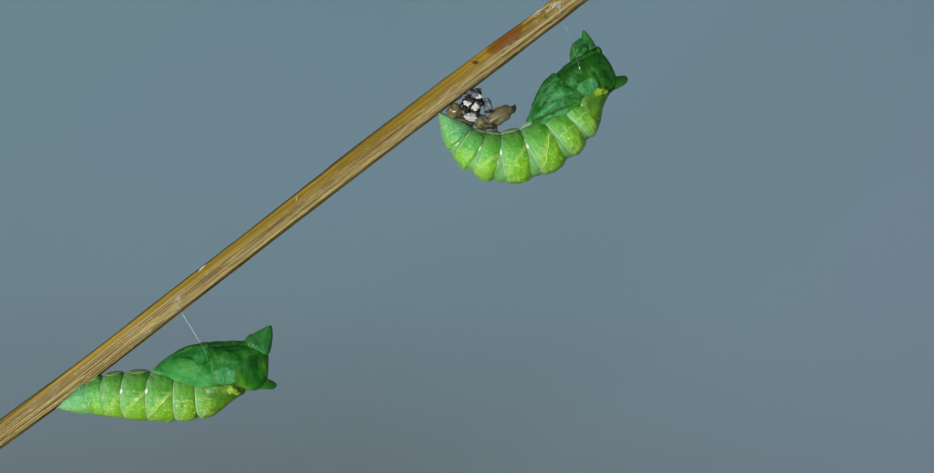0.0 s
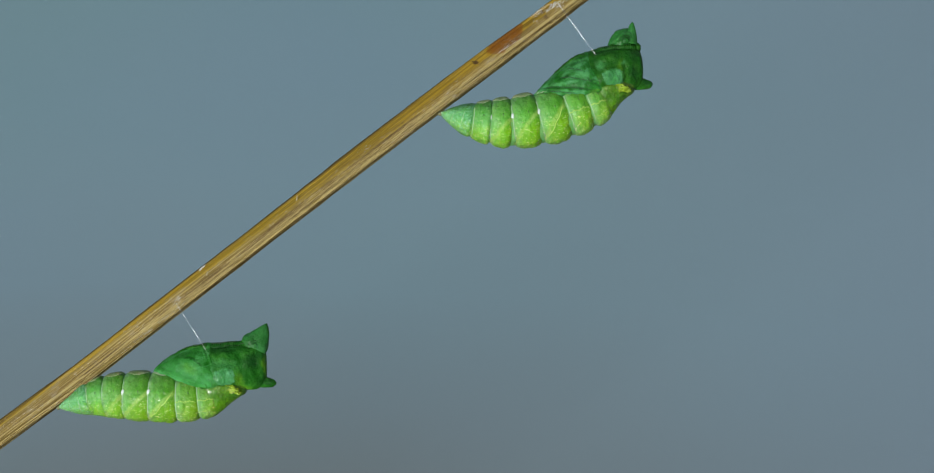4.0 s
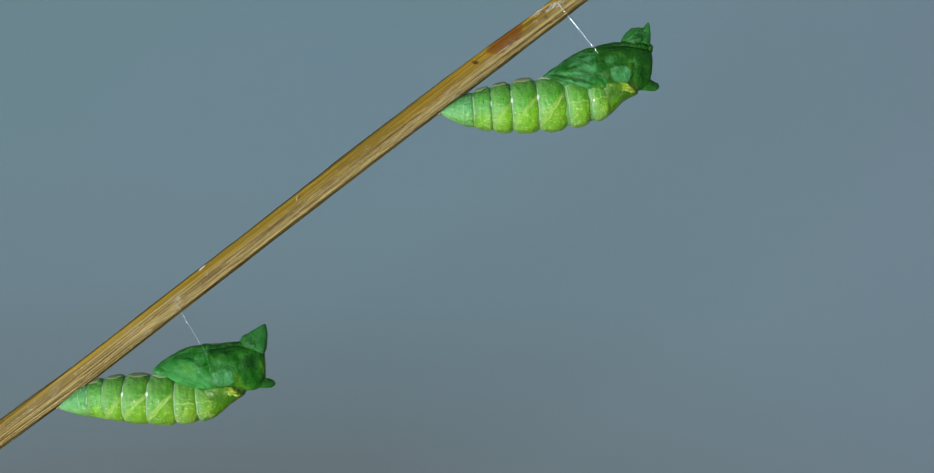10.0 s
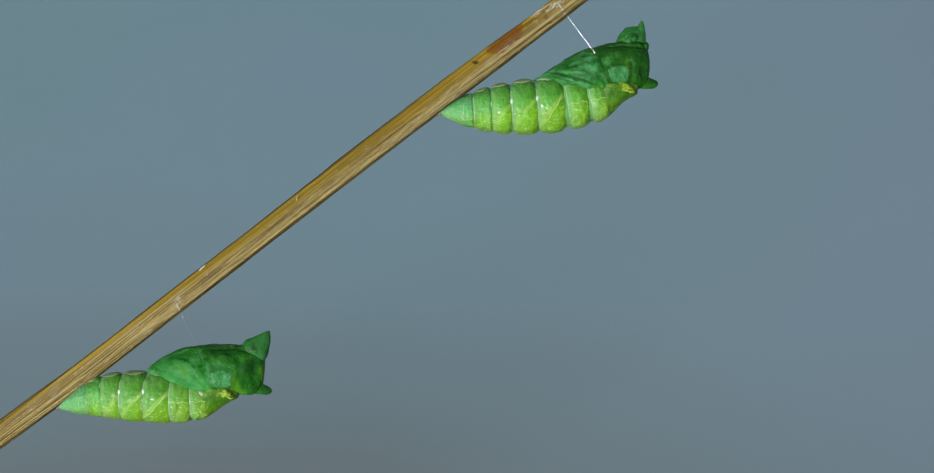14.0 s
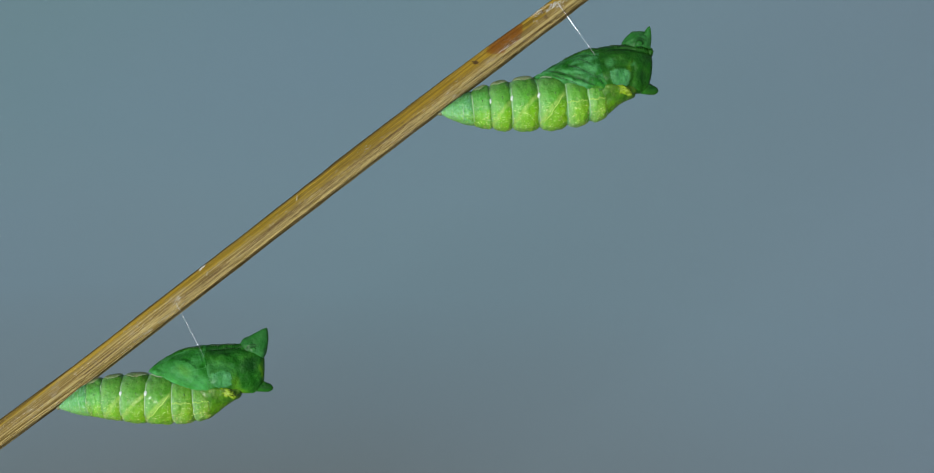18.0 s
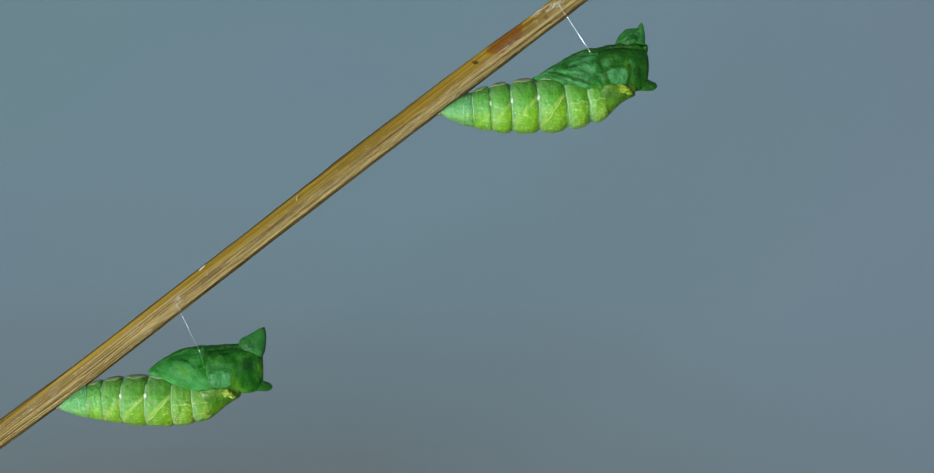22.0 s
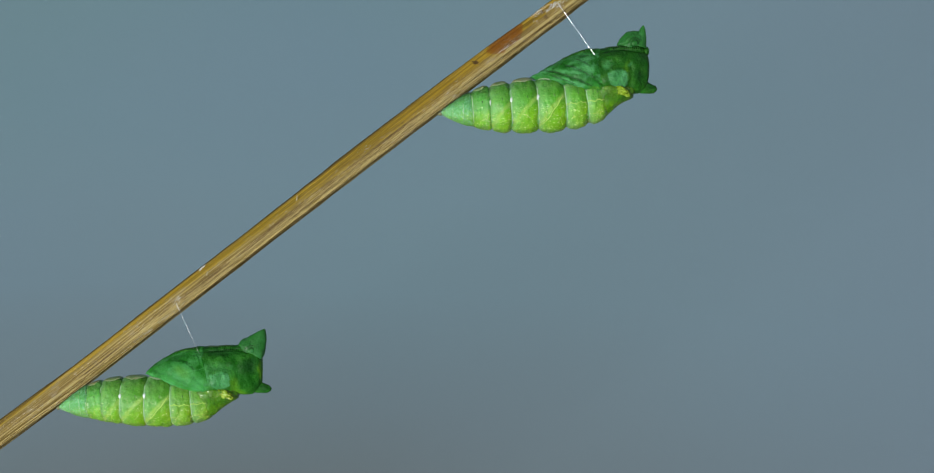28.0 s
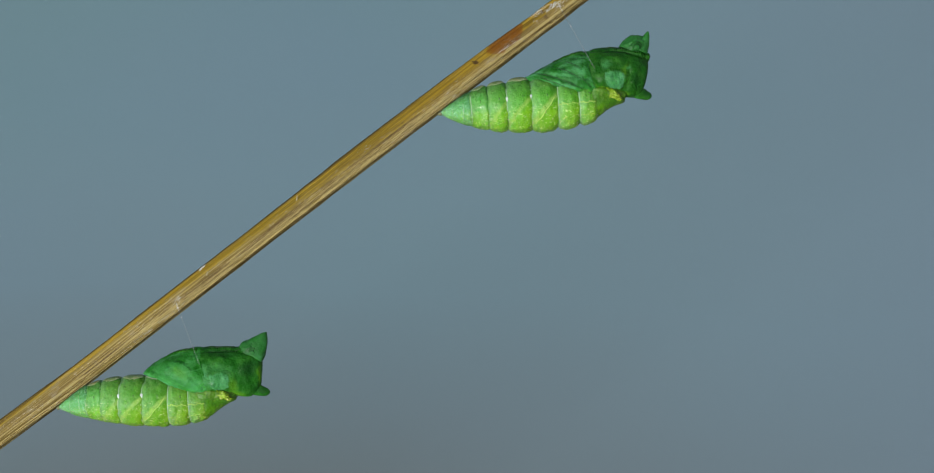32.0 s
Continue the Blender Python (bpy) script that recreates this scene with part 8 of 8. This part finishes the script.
    walk(lower_parts[7], [
        (0, turned(23.81, 1.95, 0.0, 0.4)), (0.5, turned(24.08, 1.96, 0.0, 0.3)), (1, turned(24.11, 1.88, 0.0, 2.4)), (1.5, turned(24.24, 1.91, 0.0, 1.5)), 
        (1.8, turned(24.24, 1.91, 0.0, 1.5)), (1.9, turned(22.61, 1.59, 0.0, 2.8)), (2, turned(22.61, 1.59, 0.0, 2.8)), (2.5, turned(23.66, 1.97, 0.0, -0.2)), 
        (3, turned(23.95, 1.95, 0.0, 0.6)), (3.5, turned(24.03, 1.92, 0.0, 1.3)), (4.9, turned(24.03, 1.92, 0.0, 1.3)), (5, turned(22.61, 1.59, 0.0, 2.8)), 
        (5.5, turned(23.37, 1.73, 0.0, -1.1)), (6, turned(23.80, 1.84, 0.0, -0.3)), (6.5, turned(23.89, 1.78, 0.0, 1.4)), (7, turned(23.88, 1.81, 0.0, 0.7)), 
        (7.5, turned(23.90, 1.76, 0.0, 1.9)), (7.6, turned(22.61, 1.59, 0.0, 2.8)), (8, turned(23.30, 1.74, 0.0, -1.5)), (8.5, turned(23.43, 1.75, 0.0, -1.6)), 
        (9, turned(23.66, 1.68, 0.0, 0.2)), (9.5, turned(23.76, 1.63, 0.0, 1.7)), (10, turned(23.83, 1.63, 0.0, 1.5)), (10.2, turned(23.83, 1.63, 0.0, 1.5)), 
        (10.3, turned(22.01, 1.44, 0.0, -0.5)), (10.5, turned(22.01, 1.44, 0.0, -0.5)), (11, turned(23.07, 1.66, 0.0, -2.9)), (11.5, turned(23.36, 1.70, 0.0, -2.2)), 
        (12, turned(23.53, 1.67, 0.0, 0.5)), (12.5, turned(23.61, 1.64, 0.0, 1.4)), (13, turned(23.54, 1.66, 0.0, 0.7)), (13.1, turned(23.54, 1.66, 0.0, 0.7)), 
        (13.2, turned(21.58, 1.32, 0.0, -1.2)), (13.5, turned(21.58, 1.32, 0.0, -1.2)), (14, turned(22.79, 1.55, 0.0, -3.5)), (14.5, turned(23.25, 1.57, 0.0, -0.4)), 
        (16.3, turned(23.25, 1.57, 0.0, -0.4)), (16.4, turned(21.61, 1.26, 0.0, 0.5)), (16.5, turned(21.61, 1.26, 0.0, 0.5)), (17, turned(22.52, 1.53, 0.0, -3.0)), 
        (17.5, turned(23.09, 1.61, 0.0, -1.5)), (18, turned(23.24, 1.52, 0.0, -1.1)), (18.5, turned(23.25, 1.55, 0.0, -0.0)), (19, turned(23.28, 1.43, 0.0, 1.4)), 
        (19.5, turned(23.26, 1.53, 0.0, 0.5)), (19.8, turned(23.26, 1.53, 0.0, 0.5)), (19.9, turned(21.46, 1.19, 0.0, 0.4)), (20, turned(21.46, 1.19, 0.0, 0.4)), 
        (20.5, turned(22.10, 1.40, 0.0, -3.2)), (21, turned(22.89, 1.46, 0.0, -1.2)), (21.5, turned(22.98, 1.42, 0.0, 0.1)), (22, turned(23.12, 1.41, 0.0, 0.3)), 
        (22.5, turned(23.13, 1.38, 0.0, 1.0)), (23, turned(23.25, 1.42, 0.0, -0.1)), (23.5, turned(23.12, 1.41, 0.0, 0.3)), (24, turned(22.58, 1.38, 0.0, 0.9)), 
        (24.1, turned(21.84, 1.22, 0.0, -2.2)), (24.5, turned(21.84, 1.22, 0.0, -2.2)), (25, turned(22.29, 1.30, 0.0, -4.4)), (25.5, turned(22.67, 1.34, 0.0, -1.7)), 
        (27.5, turned(22.82, 1.33, 0.0, -1.4)), (28, turned(22.83, 1.29, 0.0, -0.5)), (28.1, turned(22.83, 1.29, 0.0, -0.5)), (28.2, turned(20.58, 1.16, 0.0, -4.2)), 
        (28.5, turned(20.58, 1.16, 0.0, -4.2)), (29, turned(21.96, 1.29, 0.0, -3.9)), (29.5, turned(22.24, 1.24, 0.0, -2.6)), (30, turned(22.53, 1.21, 0.0, -1.8)), 
        (30.5, turned(22.62, 1.29, 0.0, -0.4)), (31, turned(22.61, 1.31, 0.0, -1.0)), (31.5, turned(22.55, 1.32, 0.0, -1.1)), (32, turned(22.53, 1.22, 0.0, -2.1))])
    walk(lower_parts[8], [
        (0, turned(24.01, 1.98, 0.0, 2.6)), (0.5, turned(24.08, 1.98, 0.0, 0.0)), (1, turned(24.16, 1.86, 0.0, 2.9)), (1.5, turned(24.26, 1.97, 0.0, 0.9)), 
        (1.8, turned(24.26, 1.97, 0.0, 0.9)), (1.9, turned(22.13, 1.77, 0.0, 3.5)), (2, turned(22.13, 1.77, 0.0, 3.5)), (2.5, turned(23.80, 1.97, 0.0, 2.5)), 
        (3, turned(24.00, 1.96, 0.0, -0.2)), (3.5, turned(24.12, 1.83, 0.0, 0.8)), (4.9, turned(24.12, 1.83, 0.0, 0.8)), (5, turned(22.13, 1.77, 0.0, 3.5)), 
        (5.5, turned(23.50, 1.67, 0.0, -0.4)), (6, turned(23.81, 1.82, 0.0, -1.0)), (6.5, turned(24.00, 1.82, 0.0, -0.2)), (7, turned(23.97, 1.79, 0.0, -0.6)), 
        (7.5, turned(23.95, 1.81, 0.0, 1.4)), (7.6, turned(22.13, 1.77, 0.0, 3.5)), (8, turned(23.39, 1.70, 0.0, 0.0)), (8.5, turned(23.60, 1.66, 0.0, -2.3)), 
        (9, turned(23.72, 1.68, 0.0, -0.2)), (9.5, turned(23.82, 1.67, 0.0, 0.4)), (10, turned(23.90, 1.68, 0.0, 0.6)), (10.2, turned(23.90, 1.68, 0.0, 0.6)), 
        (10.3, turned(21.81, 1.58, 0.0, 0.2)), (10.5, turned(21.81, 1.58, 0.0, 0.2)), (11, turned(23.18, 1.53, 0.0, -1.2)), (11.5, turned(23.41, 1.66, 0.0, -3.1)), 
        (12, turned(23.58, 1.55, 0.0, -0.2)), (12.5, turned(23.63, 1.68, 0.0, 0.6)), (13, turned(23.65, 1.65, 0.0, -1.4)), (13.1, turned(23.65, 1.65, 0.0, -1.4)), 
        (13.2, turned(21.36, 1.44, 0.0, -0.6)), (13.5, turned(21.36, 1.44, 0.0, -0.6)), (14, turned(22.91, 1.38, 0.0, -2.3)), (14.5, turned(23.32, 1.54, 0.0, -1.2)), 
        (16.3, turned(23.32, 1.54, 0.0, -1.2)), (16.4, turned(21.34, 1.45, 0.0, 0.4)), (16.5, turned(21.34, 1.45, 0.0, 0.4)), (17, turned(22.63, 1.39, 0.0, -1.3)), 
        (17.5, turned(23.13, 1.54, 0.0, -2.0)), (18, turned(23.26, 1.41, 0.0, -1.0)), (18.5, turned(23.31, 1.39, 0.0, -1.2)), (19, turned(23.35, 1.40, 0.0, 0.6)), 
        (19.5, turned(23.36, 1.53, 0.0, -0.4)), (19.8, turned(23.36, 1.53, 0.0, -0.4)), (19.9, turned(21.14, 1.33, 0.0, 0.6)), (20, turned(21.14, 1.33, 0.0, 0.6)), 
        (20.5, turned(22.11, 1.28, 0.0, -1.8)), (21, turned(22.86, 1.40, 0.0, -2.1)), (21.5, turned(22.95, 1.39, 0.0, -0.4)), (22, turned(23.11, 1.42, 0.0, 0.0)), 
        (22.5, turned(23.27, 1.39, 0.0, 0.4)), (23, turned(23.20, 1.42, 0.0, -0.8)), (23.5, turned(23.11, 1.42, 0.0, 0.0)), (24, turned(22.60, 1.28, 0.0, 0.8)), 
        (24.1, turned(21.87, 1.28, 0.0, 0.0)), (24.5, turned(21.87, 1.28, 0.0, 0.0)), (25, turned(22.36, 1.24, 0.0, -2.3)), (25.5, turned(22.66, 1.28, 0.0, -1.8)), 
        (27.5, turned(22.85, 1.27, 0.0, -1.0)), (28, turned(22.89, 1.27, 0.0, -0.2)), (28.1, turned(22.89, 1.27, 0.0, -0.2)), (28.2, turned(20.38, 1.07, 0.0, -1.9)), 
        (28.5, turned(20.38, 1.07, 0.0, -1.9)), (29, turned(22.08, 1.12, 0.0, -1.2)), (29.5, turned(22.24, 1.29, 0.0, -0.8)), (30, turned(22.46, 1.17, 0.0, -0.6)), 
        (30.5, turned(22.66, 1.27, 0.0, 0.6)), (31, turned(22.67, 1.25, 0.0, -0.4)), (31.5, turned(22.67, 1.25, 0.0, -0.4)), (32, turned(22.46, 1.17, 0.0, -0.6))])
    walk(lower_parts[9], [
        (0, turned(23.62, 1.81, 0.0, -1.9)), (0.5, turned(23.73, 1.56, 0.0, 0.6)), (1, turned(23.66, 1.65, 0.0, 1.8)), (1.5, turned(23.76, 1.69, 0.0, 2.1)), 
        (1.8, turned(23.76, 1.69, 0.0, 2.1)), (1.9, turned(22.13, 1.41, 0.0, 2.2)), (2, turned(22.13, 1.41, 0.0, 2.2)), (2.5, turned(23.44, 1.81, 0.0, -2.8)), 
        (3, turned(23.69, 1.51, 0.0, 1.4)), (3.5, turned(23.69, 1.57, 0.0, 1.8)), (4.9, turned(23.69, 1.57, 0.0, 1.8)), (5, turned(22.13, 1.41, 0.0, 2.2)), 
        (5.5, turned(23.28, 1.45, 0.0, -1.7)), (6, turned(23.45, 1.52, 0.0, 0.5)), (6.5, turned(23.57, 1.44, 0.0, 2.9)), (7, turned(23.61, 1.55, 0.0, 2.0)), 
        (7.5, turned(23.55, 1.50, 0.0, 2.4)), (7.6, turned(22.13, 1.41, 0.0, 2.2)), (8, turned(23.22, 1.58, 0.0, -3.0)), (8.5, turned(23.35, 1.35, 0.0, -0.9)), 
        (9, turned(23.40, 1.48, 0.0, 0.6)), (9.5, turned(23.49, 1.40, 0.0, 3.0)), (10, turned(23.55, 1.41, 0.0, 2.5)), (10.2, turned(23.55, 1.41, 0.0, 2.5)), 
        (10.3, turned(21.91, 1.41, 0.0, -1.2)), (10.5, turned(21.91, 1.41, 0.0, -1.2)), (11, turned(23.03, 1.52, 0.0, -4.6)), (11.5, turned(23.22, 1.40, 0.0, -1.4)), 
        (12, turned(23.27, 1.37, 0.0, 1.2)), (12.5, turned(23.38, 1.44, 0.0, 2.1)), (13, turned(23.43, 1.29, 0.0, 2.7)), (13.1, turned(23.43, 1.29, 0.0, 2.7)), 
        (13.2, turned(21.58, 1.29, 0.0, -1.8)), (13.5, turned(21.58, 1.29, 0.0, -1.8)), (14, turned(22.83, 1.43, 0.0, -4.8)), (14.5, turned(23.13, 1.21, 0.0, 0.5)), 
        (16.3, turned(23.13, 1.21, 0.0, 0.5)), (16.4, turned(21.64, 1.17, 0.0, 0.6)), (16.5, turned(21.64, 1.17, 0.0, 0.6)), (17, turned(22.59, 1.38, 0.0, -4.7)), 
        (17.5, turned(23.03, 1.24, 0.0, -1.0)), (18, turned(23.10, 1.32, 0.0, -1.1)), (18.5, turned(23.15, 1.26, 0.0, 1.2)), (19, turned(23.20, 1.21, 0.0, 2.3)), 
        (19.5, turned(23.25, 1.24, 0.0, 1.5)), (19.8, turned(23.25, 1.24, 0.0, 1.5)), (19.9, turned(21.48, 1.05, 0.0, 0.2)), (20, turned(21.48, 1.05, 0.0, 0.2)), 
        (20.5, turned(22.23, 1.25, 0.0, -4.6)), (21, turned(22.84, 1.09, 0.0, -0.3)), (21.5, turned(22.90, 1.20, 0.0, 0.6)), (22, turned(23.05, 1.20, 0.0, 0.6)), 
        (22.5, turned(23.15, 1.23, 0.0, 1.6)), (23, turned(23.10, 1.18, 0.0, 0.7)), (23.5, turned(23.06, 1.22, 0.0, 0.6)), (24, turned(22.61, 1.15, 0.0, 1.0)), 
        (24.1, turned(22.07, 1.22, 0.0, -4.3)), (24.5, turned(22.07, 1.22, 0.0, -4.3)), (25, turned(22.47, 1.27, 0.0, -6.5)), (25.5, turned(22.73, 1.10, 0.0, -1.6)), 
        (27.5, turned(22.90, 1.15, 0.0, -1.8)), (28, turned(22.86, 1.11, 0.0, -0.8)), (28.1, turned(22.86, 1.11, 0.0, -0.8)), (28.2, turned(20.83, 1.06, 0.0, -6.5)), 
        (28.5, turned(20.83, 1.06, 0.0, -6.5)), (29, turned(22.30, 1.10, 0.0, -6.7)), (29.5, turned(22.39, 1.06, 0.0, -4.5)), (30, turned(22.57, 1.04, 0.0, -3.1)), 
        (30.5, turned(22.69, 1.14, 0.0, -1.4)), (31, turned(22.76, 1.07, 0.0, -1.6)), (31.5, turned(22.69, 1.10, 0.0, -1.8)), (32, turned(22.57, 1.07, 0.0, -3.6))])
    walk(upper_thread, [
        (0, hung(936, 9, -72, -5.8)), (0.1, hung(936, 9, -70, -6.5)), (0.2, hung(936, 9, -65, 0.2)), (0.3, hung(936, 9, -68, -7.1)), (0.4, hung(936, 9, -76, -4.5)), 
        (0.5, hung(936, 9, -66, -7.8)), (0.6, hung(936, 9, -63, -8.8)), (0.9, hung(936, 9, -60, -9.8)), (1, hung(936, 9, -56, 0.3)), (1.1, hung(936, 9, -58, -10.5)), 
        (1.2, hung(936, 9, -58.5, -10.4)), (1.4, hung(936, 9, -58.5, 1.1)), (2, hung(936, 9, -59.7, -9.9)), (2.4, hung(936, 9, -60, -1.5)), (2.8, hung(936, 9, -57.5, 1.3)), 
        (3, hung(936, 9, -55.3, 0.6)), (3.5, hung(936, 9, -54, 0.1)), (5.5, hung(936, 9, -53.3, -0.6)), (5.8, hung(936, 9, -53.3, -0.6)), (5.9, hung(936, 9, -53.8, -0.4)), 
        (6, hung(936, 9, -53.8, -0.4)), (6.5, hung(936, 9, -52.3, -1.0)), (7, hung(936, 9, -52.3, -1.0)), (7.4, hung(936, 9, -52.3, -1.0)), (7.5, hung(936, 9, -55.7, -11.3)), 
        (8, hung(936, 9, -49.7, -1.9)), (8.5, hung(936, 9, -51.2, -1.4)), (9, hung(936, 9, -52.5, -0.9)), (9.4, hung(936, 9, -51.9, -1.1)), (9.5, hung(936, 9, -57.6, -10.7)), 
        (10, hung(936, 9, -51.1, -1.4)), (10.5, hung(936, 9, -50.6, -1.6)), (11, hung(936, 9, -53, -0.8)), (11.5, hung(936, 9, -50.6, -1.6)), (11.6, hung(936, 9, -50.3, -1.7)), 
        (11.7, hung(936, 9, -54.5, -11.7)), (12, hung(936, 9, -53.5, -3.8)), (12.5, hung(936, 9, -50.7, -1.5)), (13, hung(936, 9, -53, -0.8)), (13.5, hung(936, 9, -50.6, -1.6)), 
        (14, hung(936, 9, -53.5, -0.6)), (14.1, hung(936, 9, -53.4, -0.6)), (14.2, hung(936, 9, -60.1, -9.8)), (14.5, hung(936, 9, -59.7, -9.9)), (16.5, hung(936, 9, -50, -1.8)), 
        (16.9, hung(936, 9, -49.5, -2.0)), (17, hung(936, 9, -58.3, -10.4)), (17.5, hung(936, 9, -55.2, 0.0)), (18, hung(936, 9, -54.4, -0.3)), (18.5, hung(936, 9, -55.5, 0.1)), 
        (19, hung(936, 9, -55.6, 0.1)), (19.5, hung(936, 9, -53.1, -0.7)), (19.6, hung(936, 9, -52.8, -0.8)), (19.7, hung(936, 9, -62.3, -9.1)), (20, hung(936, 9, -61.3, -9.4)), 
        (20.5, hung(936, 9, -55.5, 0.1)), (21, hung(936, 9, -55.4, 0.1)), (21.5, hung(936, 9, -54.9, -0.1)), (22, hung(936, 9, -56.3, 0.4)), (22.3, hung(936, 9, -56.3, 0.4)), 
        (22.4, hung(936, 9, -68.1, -7.1)), (22.5, hung(936, 9, -68, -7.1)), (23, hung(936, 9, -60.1, -1.5)), (23.5, hung(936, 9, -57.5, 0.8)), (24, hung(936, 9, -57.2, 0.7)), 
        (24.5, hung(936, 9, -56.9, 0.6)), (25, hung(936, 9, -55.7, 0.2)), (25.1, hung(936, 9, -64.9, -8.2)), (25.5, hung(936, 9, -64.7, -8.2)), (27.5, hung(936, 9, -55.3, 0.0)), 
        (28, hung(936, 9, -54.6, -0.2)), (28.1, hung(936, 9, -54.6, -0.2)), (28.2, hung(936, 9, -66.9, -7.5)), (28.5, hung(936, 9, -66.7, -7.6)), (29, hung(936, 9, -57.5, -2.4)), 
        (29.5, hung(936, 9, -57.2, 0.7)), (30, hung(936, 9, -57.8, 0.9)), (30.5, hung(936, 9, -58.8, 1.2)), (31, hung(936, 9, -59.1, 1.3)), (31.3, hung(936, 9, -57.7, 0.9)), 
        (31.4, hung(936, 9, -68.6, -6.9)), (31.5, hung(936, 9, -68.2, -7.1)), (32, hung(936, 9, -61.7, -9.3))])
    walk(lower_thread, [
        (0, hung(299, 508, -58.4, -2.3)), (0.5, hung(299, 508, -56.3, -2.3)), (1, hung(299, 508, -58.1, -2.3)), (1.5, hung(299, 508, -55.9, -2.3)), (1.8, hung(299, 508, -55.9, -2.3)), 
        (1.9, hung(299, 508, -70.9, -9.6)), (2, hung(299, 508, -70.9, -9.6)), (2.5, hung(299, 508, -59.5, -2.3)), (3, hung(299, 508, -56.7, -2.3)), (3.5, hung(299, 508, -57.1, -2.3)), 
        (4.9, hung(299, 508, -57.1, -2.3)), (5, hung(299, 508, -70.9, -9.6)), (5.5, hung(299, 508, -60.2, -2.3)), (6, hung(299, 508, -57.6, -2.3)), (6.5, hung(299, 508, -57.2, -2.3)), 
        (7, hung(299, 508, -57.2, -2.3)), (7.5, hung(299, 508, -58.5, -2.3)), (7.6, hung(299, 508, -70.9, -9.6)), (8, hung(299, 508, -61.0, -11.2)), (8.5, hung(299, 508, -58.5, -2.6)), 
        (9, hung(299, 508, -59.1, -2.6)), (9.5, hung(299, 508, -59.0, -2.6)), (10, hung(299, 508, -58.7, -2.6)), (10.2, hung(299, 508, -58.7, -0.8)), (10.3, hung(299, 508, -70.9, -9.6)), 
        (10.5, hung(299, 508, -70.9, -9.6)), (11, hung(299, 508, -61.9, -11.0)), (11.5, hung(299, 508, -59.0, -2.6)), (12, hung(299, 508, -60.3, -2.8)), (12.5, hung(299, 508, -60.1, -2.8)), 
        (13, hung(299, 508, -58.8, -2.6)), (13.1, hung(299, 508, -58.8, -0.7)), (13.2, hung(299, 508, -73.5, -9.2)), (13.5, hung(299, 508, -73.5, -9.2)), (14, hung(299, 508, -63.1, -10.8)), 
        (14.5, hung(299, 508, -61.1, -11.2)), (16.3, hung(299, 508, -61.1, -11.2)), (16.4, hung(299, 508, -74.4, -9.0)), (16.5, hung(299, 508, -74.4, -9.0)), (17, hung(299, 508, -65.4, -10.5)), 
        (17.5, hung(299, 508, -61.6, -2.8)), (18, hung(299, 508, -61.9, -2.7)), (18.5, hung(299, 508, -61.5, -2.8)), (19, hung(299, 508, -62.5, -2.6)), (19.5, hung(299, 508, -61.4, -2.8)), 
        (19.8, hung(299, 508, -61.4, -11.1)), (19.9, hung(299, 508, -76.0, -8.8)), (20, hung(299, 508, -76.0, -8.8)), (20.5, hung(299, 508, -68.3, -10.0)), (21, hung(299, 508, -63.5, -10.8)), 
        (21.5, hung(299, 508, -64.1, -2.4)), (22, hung(299, 508, -63.4, -2.5)), (22.5, hung(299, 508, -62.9, -2.6)), (23, hung(299, 508, -62.3, -2.7)), (23.5, hung(299, 508, -63.4, -2.5)), 
        (24, hung(299, 508, -67.2, -10.2)), (24.1, hung(299, 508, -71.0, -9.6)), (24.5, hung(299, 508, -71.0, -9.6)), (25, hung(299, 508, -66.6, -10.3)), (25.5, hung(299, 508, -65.1, -10.5)), 
        (27.5, hung(299, 508, -64.6, -2.3)), (28, hung(299, 508, -64.9, -2.3)), (28.1, hung(299, 508, -64.9, -2.3)), (28.2, hung(299, 508, -79.6, -8.2)), (28.5, hung(299, 508, -79.6, -8.2)), 
        (29, hung(299, 508, -69.3, -9.9)), (29.5, hung(299, 508, -68.2, -10.0)), (30, hung(299, 508, -67.4, -10.2)), (30.5, hung(299, 508, -66.8, -10.3)), (31, hung(299, 508, -66.0, -10.4)), 
        (31.5, hung(299, 508, -66.0, -10.4)), (32, hung(299, 508, -67.4, -10.2))])
    # the cast skin shakes loose and drops to the table
    def spot(px, py, turn):
        return Matrix.Translation(at(px, py, -6 * S)) @ pose(0, 0, 0, 0, turn, 0)
    walk(skin, [(0.0, spot(795, 190, 0)), (0.1, spot(802, 168, -8)), (0.2, spot(803, 190, 0)), (0.3, spot(813, 170, -6)), (0.4, spot(814, 164, -10)), (0.4333, spot(815, 185, -6)),
        (0.4667, spot(822, 520, 20)), (0.5, spot(828, 1150, 45)), (0.5667, spot(835, 3000, 70)), (0.65, spot(838, 4145, 75)), (0.7, spot(838, 4150, 78)), (32.0, spot(838, 4150, 78))])


motions()
